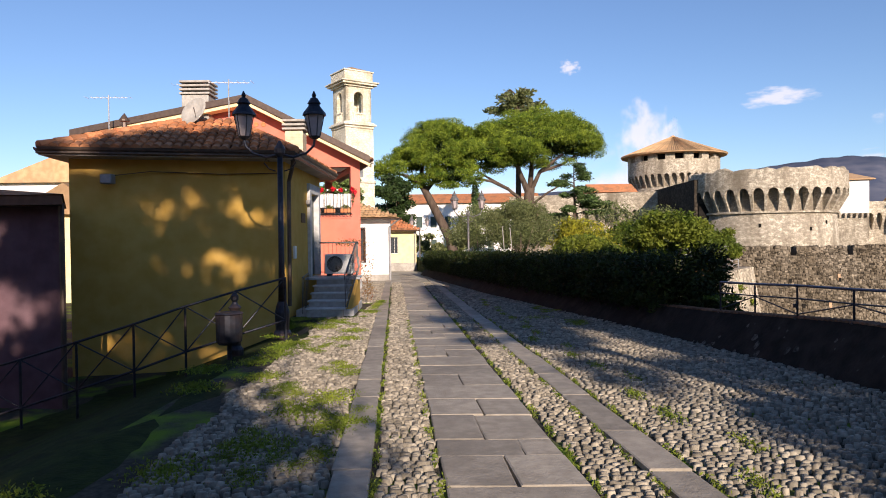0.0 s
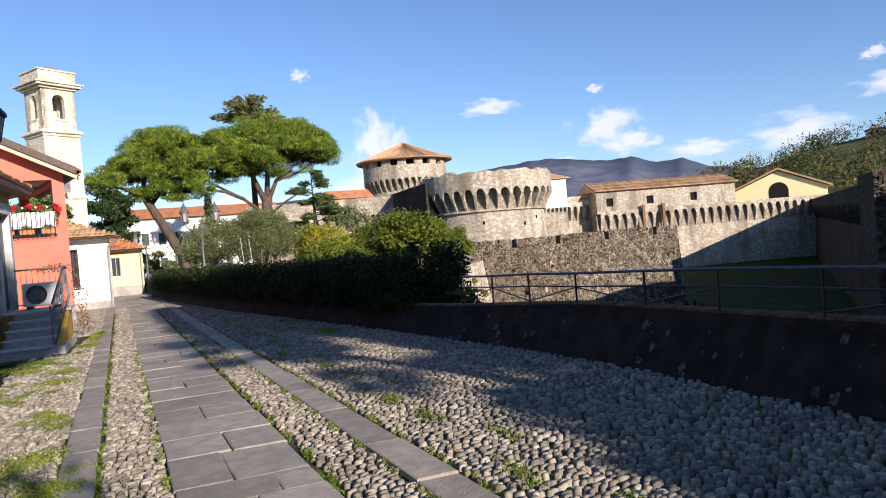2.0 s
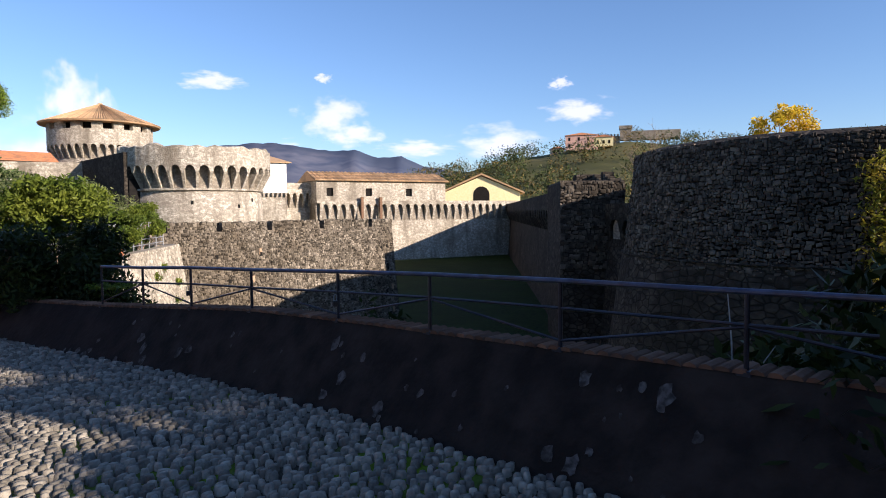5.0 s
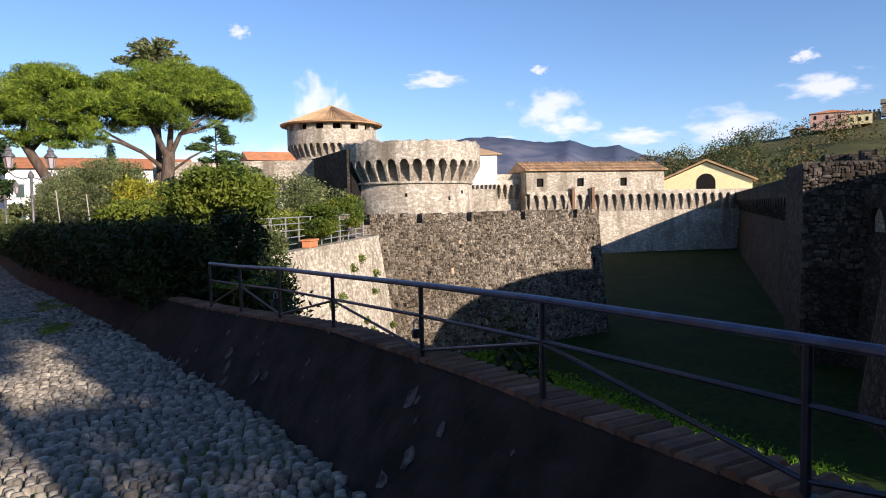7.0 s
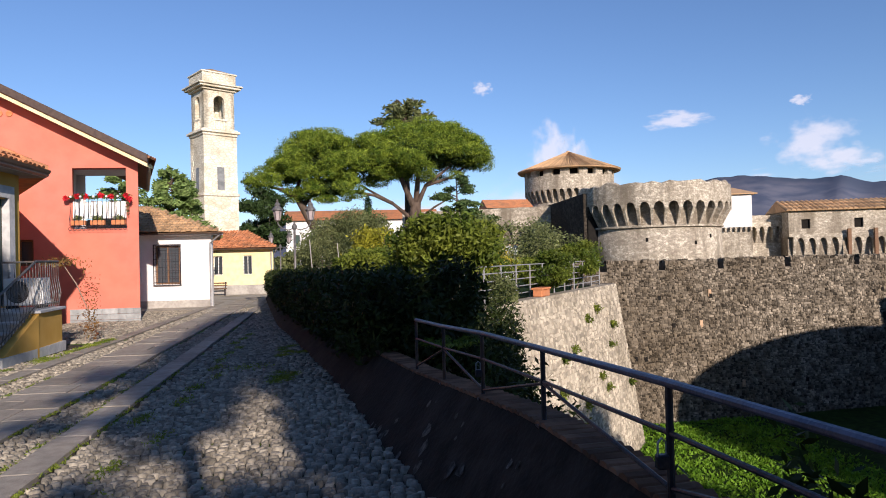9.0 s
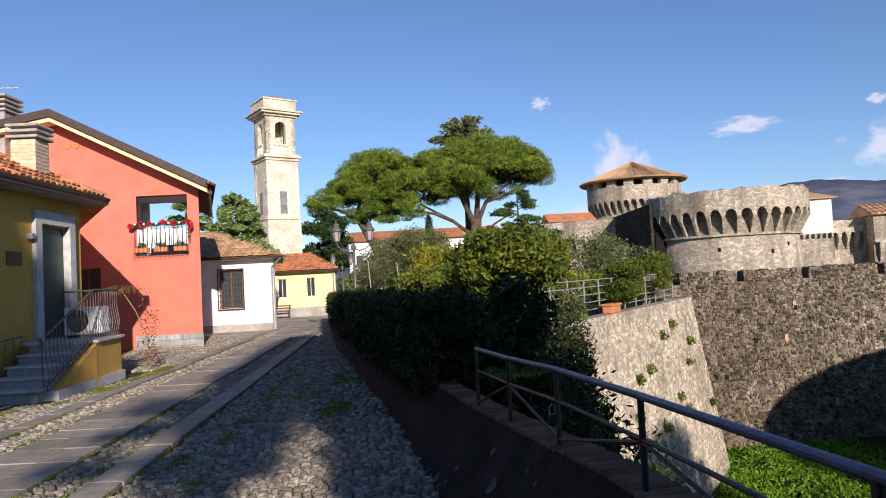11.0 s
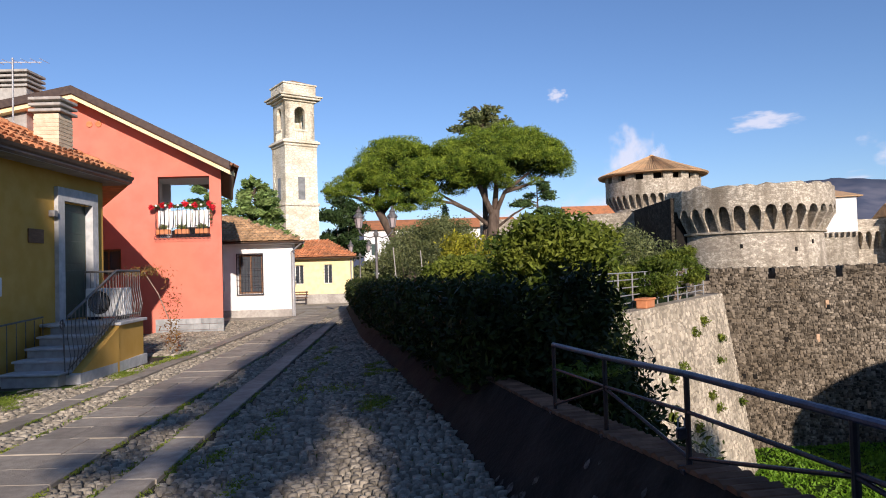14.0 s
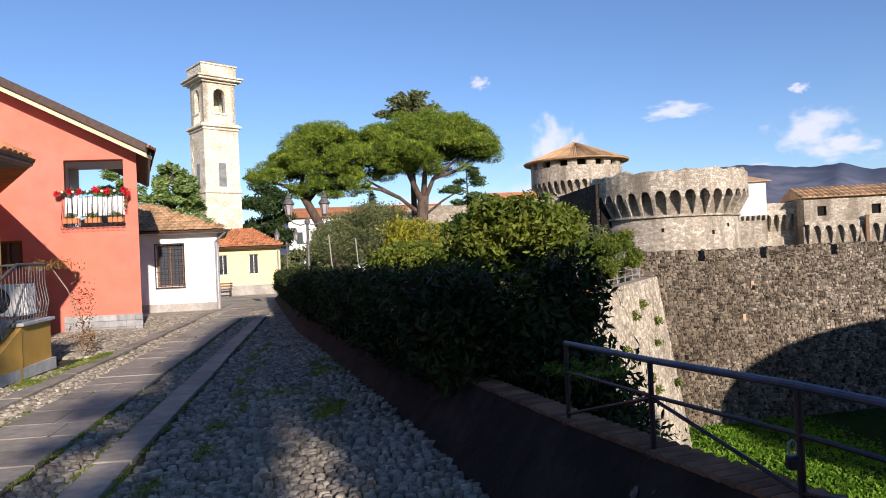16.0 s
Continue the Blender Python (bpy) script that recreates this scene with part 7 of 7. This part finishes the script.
leaves("fern_leaf", [(0.3 * k * math.cos(i * 0.7 + 0.2), 0.3 * k * math.sin(i * 0.7 + 0.2), 0.13 + 0.05 * k, 0.07, 0.07, 0.02) for i in range(9) for k in (0.4, 0.7, 1.0)], 420, 0.06, M_LAUREL, fern, shell=0.1)
g2 = np.random.default_rng(12)
for i in range(70):
    y, k = 2.5 + 9.5 * g2.random(), 0.08 + 0.75 * g2.random() ** 1.3
    foot_z, top_z = gz(y) + 0.02, par_top(y) - 0.03
    big = (0.5 + g2.random() ** 2 * 1.6) * (1.4 if i == 0 else 1.0)
    bm = bmesh.new()
    ring = []
    for j in range(10):
        r_ = big * (0.55 + 0.6 * g2.random())
        q = along([y + 0.028 * r_ * math.cos(j * math.tau / 10)], 0.44 * (k + 0.045 * r_ * math.sin(j * math.tau / 10)) - 0.004)[0]
        ring.append(bm.verts.new((q.x, q.y, foot_z + (top_z - foot_z) * (k + 0.045 * r_ * math.sin(j * math.tau / 10)) + 0.003)))
    bm.faces.new(ring)
    part("lichen_patch", bm, M_LICHEN, parapet, "pale lichen patch")
bush("ivy", (6.0, 14.6, -5.5), [(0.236 * i - 0.5, i - 1.6, 5.2 + 0.3 * math.sin(i * 2), 0.5, 0.7, 0.75 + 0.05 * i) for i in range(9)] + [(0.236 * i - 0.1, i - 1.4, 3.9, 0.5, 0.6, 1.0) for i in range(8)], 22000, 0.1, M_HEDGE, "dark ivy hanging over the terrace wall", "climbing plant", 3)
weeds = bush("tall_weeds", (5.75, 7.6, -0.6), [(0.1 * i, 0.25 * i - 0.4, 0.7 + 0.15 * (i % 3), 0.12, 0.12, 0.5) for i in range(6)], 1300, 0.09, M_HEDGE, "tall thin weeds growing up beside the railing", "weeds", 6, shell=0.1)
stalk = thing("dry_stalks", (5.95, 4.75, 0.0), "pale leafless dry stalks beyond the moat railing", "weeds")
for i, (dx, dy, h) in enumerate(((0.0, 0.1, 1.25), (0.12, -0.25, 0.9), (-0.05, 0.35, 0.7), (0.2, -0.5, 0.8), (0.1, 0.7, 0.55))):
    part("stalk", tube([(0, 0.1 * i - 0.2, -0.6), (dx * 0.4, dy * 0.3 + 0.1 * i - 0.2, h * 0.4), (dx, dy * 0.5 + 0.1 * i - 0.2, h * 0.75), (dx + 0.05, dy + 0.1 * i - 0.2, h)], 0.011, n=6, taper=0.25), M_CONC, stalk)
    part("twig", tube([(dx * 0.4, dy * 0.3 + 0.1 * i - 0.2, h * 0.4), (dx * 0.4 - 0.08, dy * 0.3 + 0.1 * i - 0.05, h * 0.62)], 0.006, n=5, taper=0.3), M_CONC, stalk)
drain = thing("manhole_cover", (0.35, 33.0, gz(33) - 0.03), "small iron cover in the lane", "manhole cover")
part("cover", lathe([(0.3, 0), (0.3, 0.035), (0.28, 0.04)], 20), M_IRON, drain)

# ---- paving pieces ----
y = 1.5
while y < 46:
    d = random.uniform(0.42, 0.85)
    cut = random.random()
    xs_ = [0.27, 1.25] if cut < 0.45 else [0.27, 0.27 + random.uniform(0.3, 0.7), 1.25]
    for a, b in zip(xs_, xs_[1:]):
        slab_piece(a + 0.006, b - 0.006, y + 0.006, y + d - 0.006, "paving_slab", M_SLAB)
    y += d
for x0, x1 in ((-0.52, -0.24), (1.74, 2.05)):
    y = 1.2 + x0
    while y < 40:
        d = random.uniform(0.9, 1.5)
        slab_piece(x0, x1, y + 0.006, y + d - 0.006, "band_stone", M_SLAB, 0.006)
        y += d


def cobbles():
    """Rounded river stones set on end, row by row."""
    r = np.random.default_rng(5)
    P = []
    y = 2.4
    while y < 34:
        pitch = 0.062 if y < 13 else (0.08 if y < 20 else 0.12)
        e = edge_x(y) + 0.02
        for x0, x1 in ((-1.95 - 0.06 * (y - 5) + 0.25 * noise.noise((y, 0, 9)) if y < 17 else (-2.0 if y < 21.5 else -5.5), lane(-0.55, y)), (lane(-0.22, y), lane(0.25, y)), (lane(1.28, y), lane(1.72, y)), (lane(2.08, y), e)):
            x = x0 + pitch * r.random()
            while x < x1 - 0.03:
                w = pitch * (0.85 + 0.95 * r.random())
                P.append((x + w / 2, y + 0.34 * pitch * r.normal() + 0.3 * pitch * math.sin(x * 9 + y * 3), w * 0.5, pitch * (0.40 + 0.12 * r.random()), r.normal() * 0.5 + 0.35))
                x += w
        y += pitch * 0.95
    return P


stones = cobbles()
RING = [(math.cos(k * math.tau / 7), math.sin(k * math.tau / 7)) for k in range(7)]
dome_f = [(k, (k + 1) % 7, 7 + (k + 1) % 7, 7 + k) for k in range(7)] + [(7 + k, 7 + (k + 1) % 7, 14) for k in range(7)]


def dome(x, y, a, b, t, h=0.04):
    c, s = math.cos(t), math.sin(t)
    z = gz(y) + rise(x, y)
    out = []
    for k, zz in ((1.0, -0.035), (0.74, h * 0.62 - 0.012)):
        out += [(x + k * (a * p * c - b * q * s), y + k * (a * p * s + b * q * c), z + zz) for p, q in RING]
    return out + [(x, y, z + h * 0.78 - 0.012)]


singles = [i for i, p in enumerate(stones) if 4.9 < p[1] < 6.4 and p[0] > lane(1.2, p[1])][:300]
chosen = set(singles)
V, F = [], []
for i, (x, y, a, b, t) in enumerate(stones):
    h = 0.022 + 0.012 * ((i * 7919) % 13) / 13
    vs = dome(x, y, a, b, t, h)
    if i in chosen:
        raw("cobble", vs, dome_f, M_COBBLE, road, smooth=True)
        continue
    k = len(V)
    V += vs
    F += [tuple(q + k for q in f) for f in dome_f]
tagged(raw("cobblestones", V, F, M_COBBLE, road, "rounded grey and buff river cobbles", smooth=True), kind="stuff")
